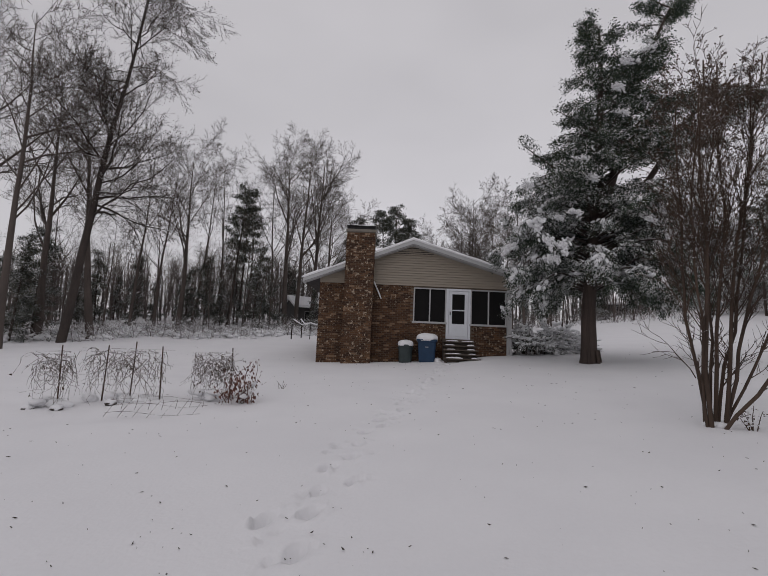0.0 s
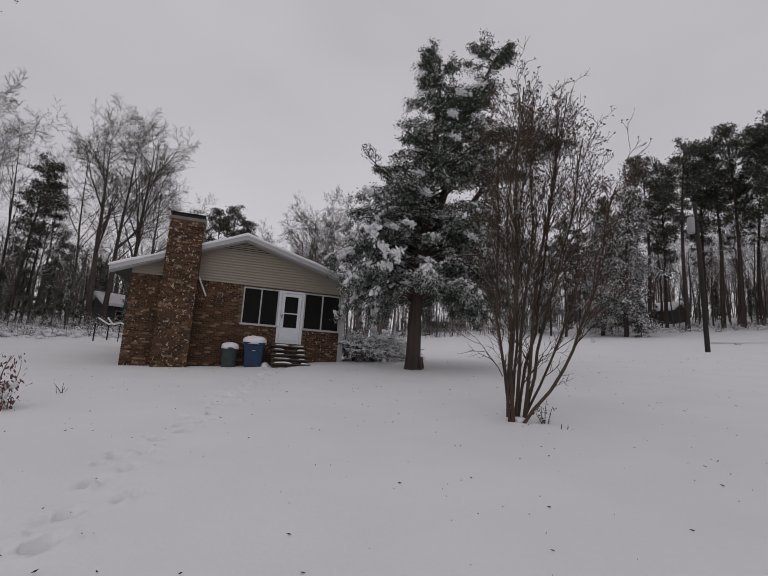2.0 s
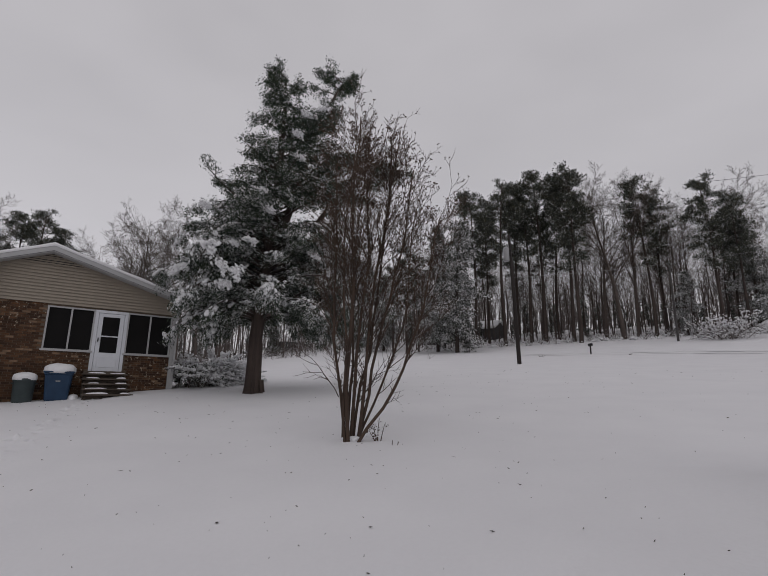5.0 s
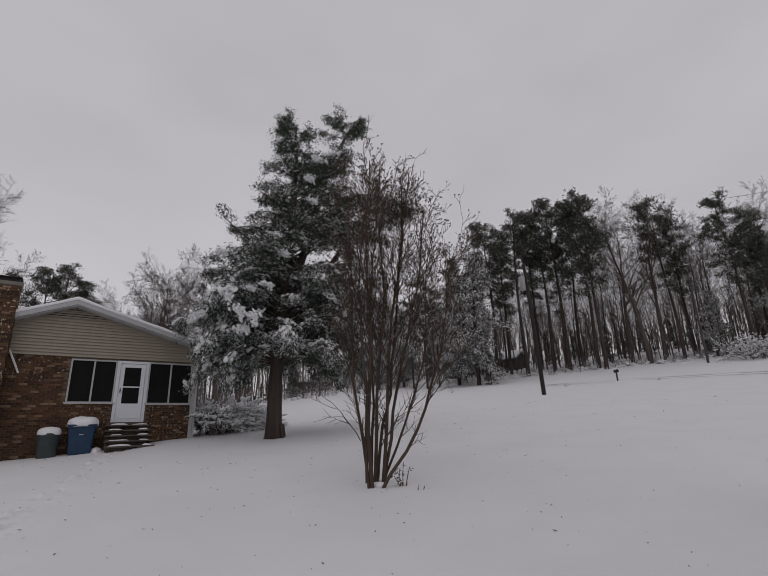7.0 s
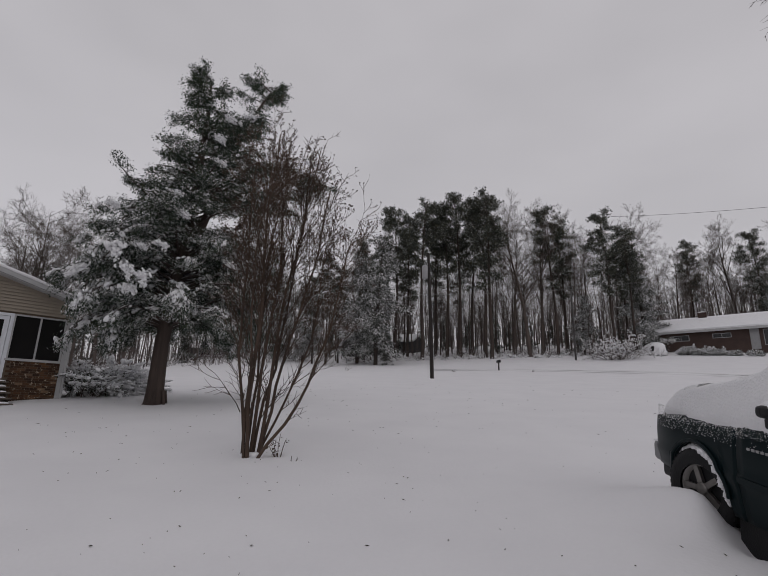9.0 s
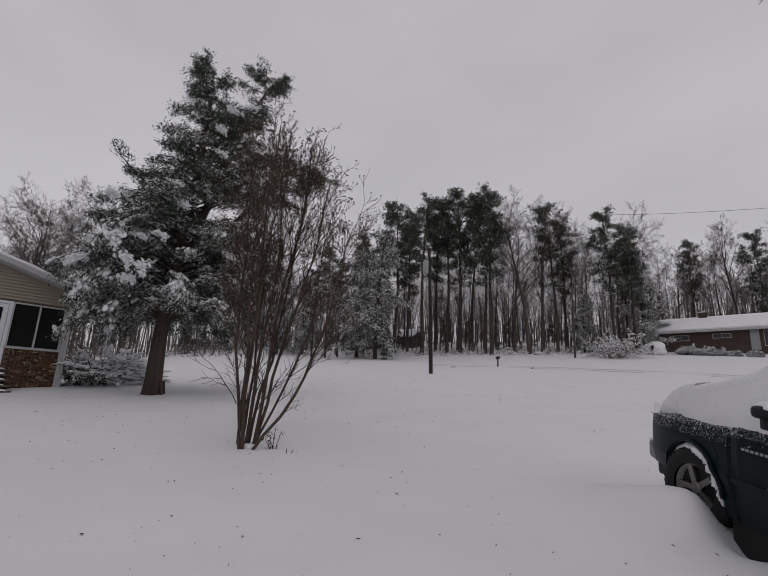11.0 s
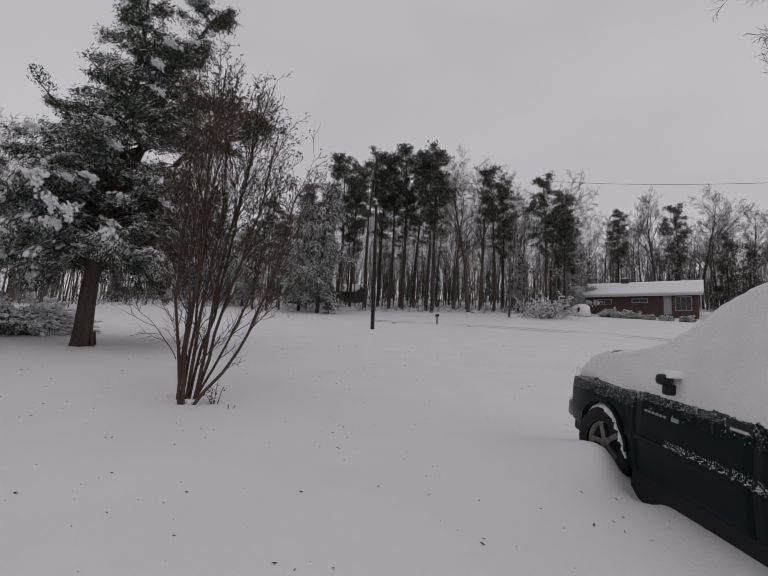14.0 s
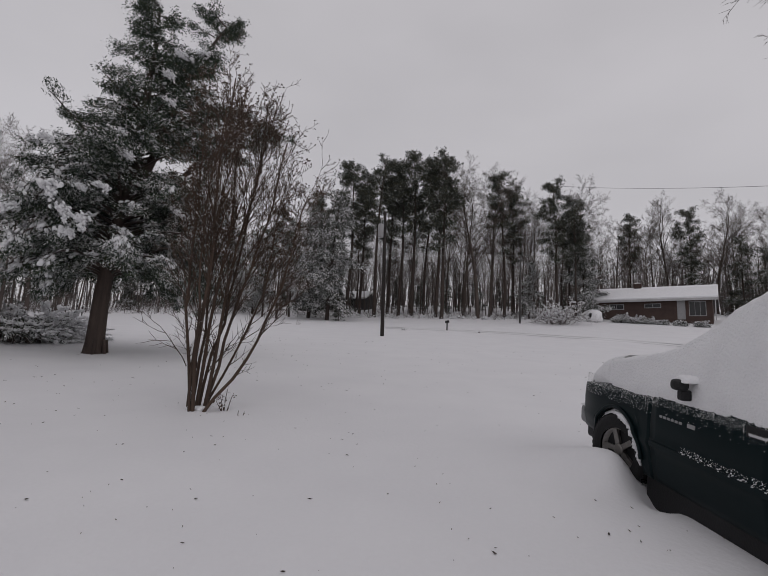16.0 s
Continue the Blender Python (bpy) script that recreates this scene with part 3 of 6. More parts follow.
# ---------- trees ----------
def grow(tb, p, d, length, radius, level, r, spec, tips, first=0.35):
    """A limb with its side branches. spec rows by level: children, angle, length ratio, segments, sides, wobble, lift."""
    kids, ang, ratio, seg, sides, wob, lift = spec[level]
    pts, _ = curve_line(p, d, length, seg, r, wob, lift)
    last = level == len(spec) - 1
    taper = 0.94 if level == 0 else 0.8
    rad = [max(radius * (1 - taper * i / seg), 0.35 * radius if last else 0.004) for i in range(seg + 1)]
    (tb.branches if level else tb).add(pts, rad, sides, cap=False)
    if last:
        tips.append((pts[-1], (pts[-1] - pts[-2]).normalized()))
        return
    start = first if level == 0 else 0.15
    for k in range(kids):
        s = start + (1 - start) * (k + r.random() * 0.8) / kids
        f = min(s * seg, seg - 1e-3)
        i = int(f)
        q = pts[i].lerp(pts[i + 1], f - i)
        along = (pts[i + 1] - pts[i]).normalized()
        way = rot_about(along, side_way(along, r), ang * r.uniform(0.7, 1.3))
        shrink = (1.05 - 0.6 * s) if level == 0 else (1.0 - 0.4 * s)
        grow(tb, q, way, length * ratio * shrink * r.uniform(0.75, 1.2), max(rad[i] * r.uniform(0.36, 0.55), 0.011), level + 1, r, spec, tips)


def bare_mesh(seed, height, radius, kids=(13, 6, 5, 3), lean=0.0, angle=42, wob=0.06, ratio=0.46, curl=0.11, start=0.35, lift=0.06):
    r = random.Random(seed)
    tb, tips = Tubes(), []
    tb.branches = Tubes()
    spec = [(kids[0], angle, ratio, 9, 7, wob * 0.6, 0.03), (kids[1], 42, 0.52, 6, 4, curl, lift), (kids[2], 40, 0.55, 3, 3, 0.14, 0.06), (kids[3], 38, 0.6, 2, 3, 0.16, 0.05)]
    if len(kids) > 4:
        spec.append((0, 30, 0.6, 1, 3, 0.2, 0.02))
        spec[3] = (kids[3], 36, 0.6, 2, 3, 0.16, 0.05)
    else:
        spec[3] = (0, 36, 0.6, 2, 3, 0.16, 0.05)
    grow(tb, Vector((0, 0, -0.3)), Vector((lean, 0, 1)), height * 0.93, radius, 0, r, spec, tips, start)
    return tb, tips


def tufts(centres, ways, size, blades, r, flat=0.6, width=0.16, aim=0.9, spread=0.45):
    """Clumps of narrow pointed blades round each centre."""
    v, f = [], []
    for c, d in zip(centres, ways):
        for _ in range(blades):
            w = Vector((r.gauss(0, 1), r.gauss(0, 1), r.gauss(0, flat))) + d * aim
            if w.length < 1e-3:
                continue
            w.normalize()
            ln = size * r.uniform(0.6, 1.25)
            s = w.cross(Vector((r.gauss(0, 0.5), r.gauss(0, 0.5), 1))).normalized() * ln * width
            b = c + Vector((r.gauss(0, 1), r.gauss(0, 1), r.gauss(0, 0.6))) * size * spread
            o = len(v)
            v += [b - s * 0.55, b + w * ln * 0.45 - s, b + w * ln, b + w * ln * 0.45 + s, b + s * 0.55]
            f.append((o, o + 1, o + 2, o + 3, o + 4))
    return v, f


def pine_mesh(seed, height, radius, bare=0.55, spread=0.16, clumps=240, size=0.55, snowy=False, blades=8, puff=0.5, limbs=44):
    """Trunk and limbs as one mesh, rounded clusters of needles at the limb ends as the other."""
    r = random.Random(seed)
    tb = Tubes()
    trunk, _ = curve_line(Vector((0, 0, -0.3)), Vector((r.gauss(0, 0.02), r.gauss(0, 0.02), 1)), height * 0.97, 10, r, 0.022, 0.01)
    tb.add(trunk, [radius * (1 - 0.085 * i) for i in range(11)], 8)
    cs, ws = [], []
    for k in range(limbs):
        s = bare * 0.75 + (1.0 - bare * 0.75) * (k + r.random()) / limbs
        short = s < bare and r.random() < 0.6
        i = min(int(s * 10), 9)
        q = trunk[i].lerp(trunk[i + 1], min(1, s * 10 - i))
        a = r.uniform(0, 2 * math.pi)
        # full width in the upper middle of the crown, rounded off above, ragged below
        u = (s - bare * 0.75) / (1.0 - bare * 0.75)
        shape = (0.55 + 0.65 * min(1, u / 0.45)) * math.sqrt(max(0.06, 1 - max(0, (u - 0.45) / 0.58) ** 2)) if not snowy else 1.15 - 0.95 * u
        ln = height * spread * shape * r.uniform(0.5, 1.2) * (0.4 if short else 1.0)
        rise = r.uniform(0.1, 0.65) if not snowy else r.uniform(-0.15, 0.35)
        d = Vector((math.cos(a), math.sin(a), rise))
        pts, _ = curve_line(q, d, ln, 4, r, 0.14, 0.03 if not snowy else -0.09)
        tb.add(pts, [radius * 0.20 * (1 - 0.2 * j) for j in range(5)], 4, cap=False)
        if short and not snowy:
            continue
        pads = max(2, int(2 + ln * (1.3 if not snowy else 1.7)))
        for _ in range(pads):
            t = r.uniform(0.42, 1.08) if not snowy else r.uniform(0.2, 1.05)
            j = min(int(t * 4), 3)
            c = pts[j].lerp(pts[j + 1], t * 4 - j) + Vector((r.gauss(0, 0.35), r.gauss(0, 0.35), r.gauss(0.1, 0.2))) * puff
            out = (d + Vector((0, 0, 0.5 if not snowy else -0.5))).normalized()
            for _ in range(int(clumps * r.uniform(0.6, 1.4))):
                cs.append(c + Vector((r.gauss(0, 0.55), r.gauss(0, 0.55), r.gauss(0, 0.32))) * puff)
                ws.append(out)
    return tb, tufts(cs, ws, size, blades, r, flat=0.8, width=0.13, aim=0.7, spread=0.5)


def tree_thing(name, label, category, wood, leaf, wood_mat, leaf_mat, at, turn=0, group=""):
    t = thing(name, label, category, at, turn, group)
    part("trunk", wood.geo(), wood_mat, t, smooth=True)
    if wood.branches:
        tagged(part("branch", wood.branches.geo(), wood_mat, t, smooth=True), kind="stuff")
    if leaf is not None:
        part("crown", leaf, leaf_mat, t)
    return t


def stand(proto, az, dist, scale, turn, lean=0.0, sink=0.1):
    x, y, z = polar(az, dist, sink)
    c = copy_thing(proto, pose(x, y, z, 0, lean, turn))
    c.scale = (scale, scale, scale)
    return c


# --- woodland behind the lawn, left of the house ---
tall = []
tb, tips = bare_mesh(11, 28.0, 0.28, (42, 9, 6, 5, 0), lean=0.16, angle=66, wob=0.04, ratio=0.27, curl=0.24, start=0.30, lift=0.02)
lr = random.Random(5)
leafy = tufts([p + d * 0.05 for p, d in tips], [d for p, d in tips], 0.085, 1, lr, width=0.30)
big_tree = tree_thing("tall_tree", "tall leaning tree with dark bark and withered brown leaves", "tree", tb, leafy, M_BARK, M_POD, polar(-35.6, 33, 0.2))
big_tree.scale = (1, 1, 1)

PB = []
for k, (h, rad, kids, ang) in enumerate(((21, 0.31, (16, 8, 6, 5, 0), 34), (19, 0.27, (15, 8, 6, 5, 0), 40), (17, 0.19, (15, 8, 6, 4, 0), 48), (20, 0.17, (12, 6, 5, 4, 0), 34), (14, 0.10, (14, 6, 5, 0), 36))):
    tb, _ = bare_mesh(40 + k, h, rad, kids, angle=ang)
    lab = "bare grey deciduous tree with fine twigs, snow on the limbs" if k < 4 else "thin bare sapling in the snowy woods"
    PB.append(tree_thing("bare_tree", lab, "tree", tb, None, M_BARK_FAR, None, (0, 0, -80), group="bare trees of the woods"))
PP = []
for k, (h, rad, bare, spread, cl, size, snowy, puff, limbs) in enumerate(((22.5, 0.27, 0.66, 0.108, 11, 0.30, False, 0.62, 40), (22.5, 0.25, 0.48, 0.098, 11, 0.30, False, 0.58, 48), (21, 0.22, 0.55, 0.09, 10, 0.30, False, 0.55, 32),
                                                                         (16, 0.25, 0.14, 0.24, 14, 0.28, True, 0.6, 60), (10, 0.12, 0.08, 0.22, 12, 0.18, True, 0.38, 54))):
    wood, leaf = pine_mesh(70 + k, h, rad, bare, spread, cl, size, snowy, 8, puff, limbs)
    lab = ("tall dark pine with a high rounded crown", "tall dark pine with a long ragged crown", "tall slender pine with a small flat crown", "broad pine with snow-laden drooping branches", "young snow-dusted evergreen at the edge of the woods")[k]
    PP.append(tree_thing("pine_tree" if k < 4 else "young_pine", lab, "tree", wood, leaf, M_PINE_BARK, M_PINE_SNOWY if k == 3 else M_PINE, (0, 0, -80), group="pines of the woods"))

# hand-set trees: prototype, bearing, distance, scale, turn, lean
for k, az, dist, sc, turn, lean in (
        (0, -33.0, 35, 0.85, 20, -5), (1, -24.6, 42, 0.86, 0, 1), (3, -23.2, 46, 0.8, 40, 3), (0, -12.8, 45, 0.90, 10, 1), (1, -11.4, 46, 0.95, 80, -2), (0, -9.6, 47, 0.87, 200, 3),
        (1, -7.6, 48, 0.8, 140, 4), (3, -14.6, 47, 0.82, 300, -3), (2, -40.5, 30, 1.15, 30, -2), (0, -43.5, 31, 1.1, 130, 4), (1, -37.5, 36, 0.95, 240, 0), (3, -17.4, 50, 0.8, 10, 0),
        (3, -20.6, 48, 0.85, 15, -2), (3, -29.4, 44, 0.9, 100, 2), (3, -27.0, 45, 0.8, 160, -4), (2, -5.5, 52, 0.85, 60, 3), (2, 9.8, 60, 1.12, 10, 0), (2, 5.5, 64, 0.9, 60, 0), (2, 12.6, 62, 1.05, 100, 0),
        (2, 16.3, 50, 0.95, 200, 3), (2, 18.8, 56, 0.8, 240, 0), (3, 20.5, 62, 0.7, 20, 0), (3, 18.6, 38, 0.5, 20, 6), (2, 7.4, 70, 0.75, 150, 0), (2, 8.5, 57, 0.9, 33, 0), (1, 9.3, 62, 0.84, 77, 0), (2, 10.7, 59, 0.92, 210, 0), (2, 14.2, 58, 0.9, 300, 0), (2, 15.0, 70, 0.8, 250, 0)):
    stand(PB[k], az, dist, sc, turn, lean)
for k, az, dist, sc, turn, lean in ((1, -19.4, 45, 0.62, 0, 4), (2, -18.3, 46, 0.60, 50, 2), (0, 0.4, 60, 0.74, 20, 0), (0, -1.0, 61, 0.70, 140, 0), (0, 2.6, 62, 0.68, 90, 0), (4, -5.0, 55, 1.4, 0, 0), (4, -16.6, 41, 0.78, 0, 0), (4, -39.6, 35, 0.7, 30, 0), (4, -37.9, 37, 0.78, 120, 0)):
    stand(PP[k], az, dist, sc, turn, lean)
wr = random.Random(21)
for k in range(46):
    az = -47 + 44 * (k + wr.random()) / 46
    dist = wr.uniform(38, 62)
    stand(PB[4] if k % 5 else PB[3], az, dist, wr.uniform(0.34, 0.62), wr.uniform(0, 360), wr.uniform(-4, 4))
for k in range(30):
    az = -48 + 45 * (k + wr.random()) / 30
    stand(PP[4], az, wr.uniform(42, 62), wr.uniform(0.4, 0.75), wr.uniform(0, 360))

# --- pine woods beyond the road ---
for k, az, dist, sc, turn, lean in (
        (1, 40.8, 60, 0.68, 0, 0), (1, 42.3, 62, 0.60, 130, 0), (1, 39.2, 63, 0.56, 70, 0), (3, 46.9, 56, 1.06, 70, 0), (3, 44.6, 60, 0.95, 200, 0), (0, 45.4, 63, 0.80, 20, 0), (0, 49.2, 64, 1.02, 40, 0), (1, 50.8, 67, 0.98, 140, 0),
        (0, 52.6, 62, 1.03, 250, 0), (0, 54.2, 68, 0.98, 310, 0), (0, 55.6, 65, 1.02, 20, 0), (0, 57.2, 64, 1.07, 100, 0), (2, 58.7, 67, 1.1, 60, 0), (1, 60.9, 60, 1.05, 310, 0), (0, 60.2, 63, 1.04, 30, 0), (2, 68.4, 63, 1.02, 200, 0), (1, 69.5, 66, 0.86, 30, 0),
        (1, 74.4, 62, 0.85, 10, 0), (1, 76.4, 64, 0.74, 90, 0), (3, 77.2, 66, 0.82, 200, 0), (1, 75.6, 67, 0.70, 170, 0),
        (1, 81.9, 90, 0.78, 120, 0), (1, 87.7, 88, 0.80, 20, 0), (4, 87.8, 84, 1.05, 0, 0), (4, 91.8, 84, 1.3, 0, 0), (4, 93.6, 82, 1.1, 0, 0), (3, 38.0, 70, 0.8, 220, 0), (3, 35.0, 72, 0.75, 120, 0), (4, 48.3, 55, 0.42, 40, 0), (3, 71.2, 64, 0.5, 40, 0)):
    stand(PP[k], az, dist, sc, turn, lean)
for k, az, dist, sc, turn, lean in ((0, 65.3, 62, 0.99, 0, 0), (0, 66.7, 65, 0.93, 120, 2), (1, 63.6, 66, 1.0, 60, -2), (3, 70.5, 64, 0.85, 30, 0), (3, 72.0, 66, 0.85, 90, 0), (1, 77.5, 70, 0.95, 200, 0),
                                    (1, 80.5, 90, 0.82, 0, 0), (0, 85.4, 92, 0.9, 50, 0), (0, 89.6, 90, 0.9, 170, 0), (1, 91.3, 94, 0.85, 230, 0), (2, 87.0, 96, 0.9, 10, 0), (1, 93.8, 90, 0.85, 10, 0), (2, 96.0, 88, 0.9, 110, 0), (2, 83.6, 96, 0.95, 90, 0), (3, 79.0, 84, 0.82, 40, 0)):
    stand(PB[k], az, dist, sc, turn, lean)
for k in range(60):
    az = 42 + 36 * (k + wr.random()) / 60
    stand(PB[4 if wr.random() < 0.6 else 3], az, wr.uniform(63, 82), wr.uniform(0.6, 0.95), wr.uniform(0, 360), wr.uniform(-2, 2))
for k in range(26):
    az = 77 + 24 * (k + wr.random()) / 26
    stand(PB[wr.choice((2, 3, 4))], az, wr.uniform(84, 105), wr.uniform(0.6, 0.9), wr.uniform(0, 360))
for k in range(14):
    az = 13 + 26 * (k + wr.random()) / 14
    stand(PB[wr.choice((2, 4))], az, wr.uniform(72, 100), wr.uniform(0.6, 0.95), wr.uniform(0, 360))
# dense back rows that close the woods
for k in range(70):
    az = 40 + 40 * (k + wr.random()) / 70
    stand(PB[4], az, wr.uniform(70, 96), wr.uniform(0.65, 1.0), wr.uniform(0, 360), wr.uniform(-2, 2))
for k in range(26):
    az = 38 + 44 * (k + wr.random()) / 26
    stand(PP[4], az, wr.uniform(70, 98), wr.uniform(0.3, 0.65), wr.uniform(0, 360))
for k in range(4):
    stand(PP[2], 46 + 14 * (k + wr.random()) / 4, wr.uniform(70, 80), wr.uniform(0.85, 0.95), wr.uniform(0, 360))
for k in range(12):
    stand(PB[wr.choice((2, 3))], -3 + 24 * (k + wr.random()) / 12, wr.uniform(64, 90), wr.uniform(0.55, 0.85), wr.uniform(0, 360))
for k in range(10):
    stand(PP[4], 10 + 30 * (k + wr.random()) / 10, wr.uniform(80, 100), wr.uniform(0.5, 0.9), wr.uniform(0, 360))
stand(PB[1], 101.5, 22, 1.0, 30, 0)


def far_woods(name, label, az0, az1, d0, d1, count, h0, h1, seed):
    """A deep belt of thin stems and twigs, too far off to tell apart."""
    r = random.Random(seed)
    tb = Tubes()
    for _ in range(count):
        x, y, z = polar(r.uniform(az0, az1), r.uniform(d0, d1), 0.3)
        h = r.uniform(h0, h1)
        pts, _ = curve_line(Vector((x, y, z)), Vector((r.gauss(0, 0.05), r.gauss(0, 0.05), 1)), h, 3, r, 0.05)
        tb.add(pts, [0.10, 0.08, 0.05, 0.02], 4, cap=False)
        for _ in range(26):
            s = r.uniform(0.12, 1)
            i = min(int(s * 3), 2)
            q = pts[i].lerp(pts[i + 1], s * 3 - i)
            tw, _ = curve_line(q, Vector((r.gauss(0, 0.7), r.gauss(0, 0.7), 0.9)), h * r.uniform(0.08, 0.22), 2, r, 0.15)
            tb.add(tw, [0.028, 0.02, 0.012], 3, cap=False)
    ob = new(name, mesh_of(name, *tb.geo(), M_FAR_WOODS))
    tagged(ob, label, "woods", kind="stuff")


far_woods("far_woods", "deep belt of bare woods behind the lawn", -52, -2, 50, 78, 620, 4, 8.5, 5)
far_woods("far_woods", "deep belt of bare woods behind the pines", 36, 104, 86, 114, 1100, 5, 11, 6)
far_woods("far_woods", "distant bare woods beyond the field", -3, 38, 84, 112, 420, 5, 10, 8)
for o in PB + PP:
    for c in list(o.children):
        bpy.data.objects.remove(c)
    bpy.data.objects.remove(o)


# --- low snowy brush along the edge of the woods ---
def brush(name, label, count, place, height, seed, mat, leafy=0):
    r = random.Random(seed)
    tb = Tubes()
    cs, ws = [], []
    for _ in range(count):
        x, y = place(r)
        base = Vector((x, y, ground_z(x, y) - 0.1))
        for _ in range(r.randint(2, 5)):
            d = Vector((r.gauss(0, 0.5), r.gauss(0, 0.5), 1))
            pts, _ = curve_line(base, d, height * r.uniform(0.4, 1.2), 4, r, 0.2, -0.05)
            tb.add(pts, [0.018, 0.014, 0.011, 0.008, 0.005], 3, cap=False)
            for q in pts[2:]:
                e, _ = curve_line(q, Vector((r.gauss(0, 1), r.gauss(0, 1), 0.4)), height * 0.35, 2, r, 0.2)
                tb.add(e, [0.008, 0.006, 0.004], 3, cap=False)
                if leafy and r.random() < leafy:
                    cs.append(e[-1])
                    ws.append(Vector((0, 0, -0.2)))
    v, f = tb.geo()
    ob = new(name, mesh_of(name, v, f, mat))
    tagged(ob, label, "brush", kind="stuff")
    return cs, ws


def edge_left(r):
    az = r.uniform(-48, -4)
    d = r.uniform(33, 42) + max(0, az + 16) * 0.5 + 2.5 * noise.noise((az * 0.2, 0, 4))
    return d * math.sin(radians(az)), d * math.cos(radians(az))


def edge_right(r):
    az = r.uniform(43, 79)
    d = r.uniform(60, 68)
    return d * math.sin(radians(az)), d * math.cos(radians(az))


def edge_mid(r):
    az = r.uniform(8, 42)
    d = r.uniform(70, 82)
    return d * math.sin(radians(az)), d * math.cos(radians(az))


M_BRUSH = material("snowy_brush", (0.11, 0.085, 0.072), (0.05, 0.04, 0.036), scale=1.0, fine=10, bump=0, snow=0.95, snow_edge=0.22, snow_scale=0.9)
brush("brush", "tangle of bare brush with snow along the woods", 380, edge_left, 1.3, 1, M_BRUSH)
brush("brush", "low bare undergrowth beneath the pines", 260, edge_right, 1.4, 2, M_BRUSH)
brush("brush", "far hedgerow of bare brush", 300, edge_mid, 2.6, 3, M_BRUSH)


def brush_snow(label, count, place, size, seed):
    r = random.Random(seed)
    bm = Lumps()
    for _ in range(count):
        x, y = place(r)
        z = ground_z(x, y)
        for _ in range(r.randint(2, 6)):
            b = size * r.uniform(0.35, 1.0)
            bm.add(Vector((x + r.gauss(0, size), y + r.gauss(0, size), z + r.uniform(0.0, size * 1.6))), b * 1.3, b, b * 0.55, r.uniform(0, 99), 1, None, 0.9)
    ob = new("brush_snow", mesh_of("brush_snow", *bm.geo(), M_SNOW_CAP, True))
    tagged(ob, label, "snow", kind="stuff")


brush_snow("clumps of snow caught in the brush along the woods", 560, edge_left, 0.19, 61)
brush_snow("clumps of snow on the undergrowth beneath the pines", 240, edge_right, 0.2, 62)

# ---------- the big cedar ----------
CED_AZ, CED_D = 22.8, 17.0
CX, CY, CZ = polar(CED_AZ, CED_D, 0.15)
cedar = thing("cedar_tree", "large old evergreen cedar bowed under clumps of snow", "tree", (CX, CY, CZ), -CED_AZ)
# local x runs across the view of the lawn, y away from it


def tab(z, rows):
    for (a, va), (b, vb) in zip(rows, rows[1:]):
        if z <= b:
            return va + (vb - va) * max(0, (z - a)) / (b - a)
    return rows[-1][1]


LEFT = [(1.6, 3.0), (2.4, 3.3), (3.3, 3.05), (4.7, 2.6), (6.4, 2.3), (7.3, 1.65), (8.7, 1.25), (9.8, 0.85), (11.4, 0.75), (12.4, 0.3), (13.0, 0.2)]
RIGHT = [(1.4, 3.2), (2.2, 4.2), (3.4, 4.5), (5.0, 4.4), (8.0, 4.1), (9.5, 3.6), (10.5, 2.9), (11.5, 2.3), (13.0, 1.4)]


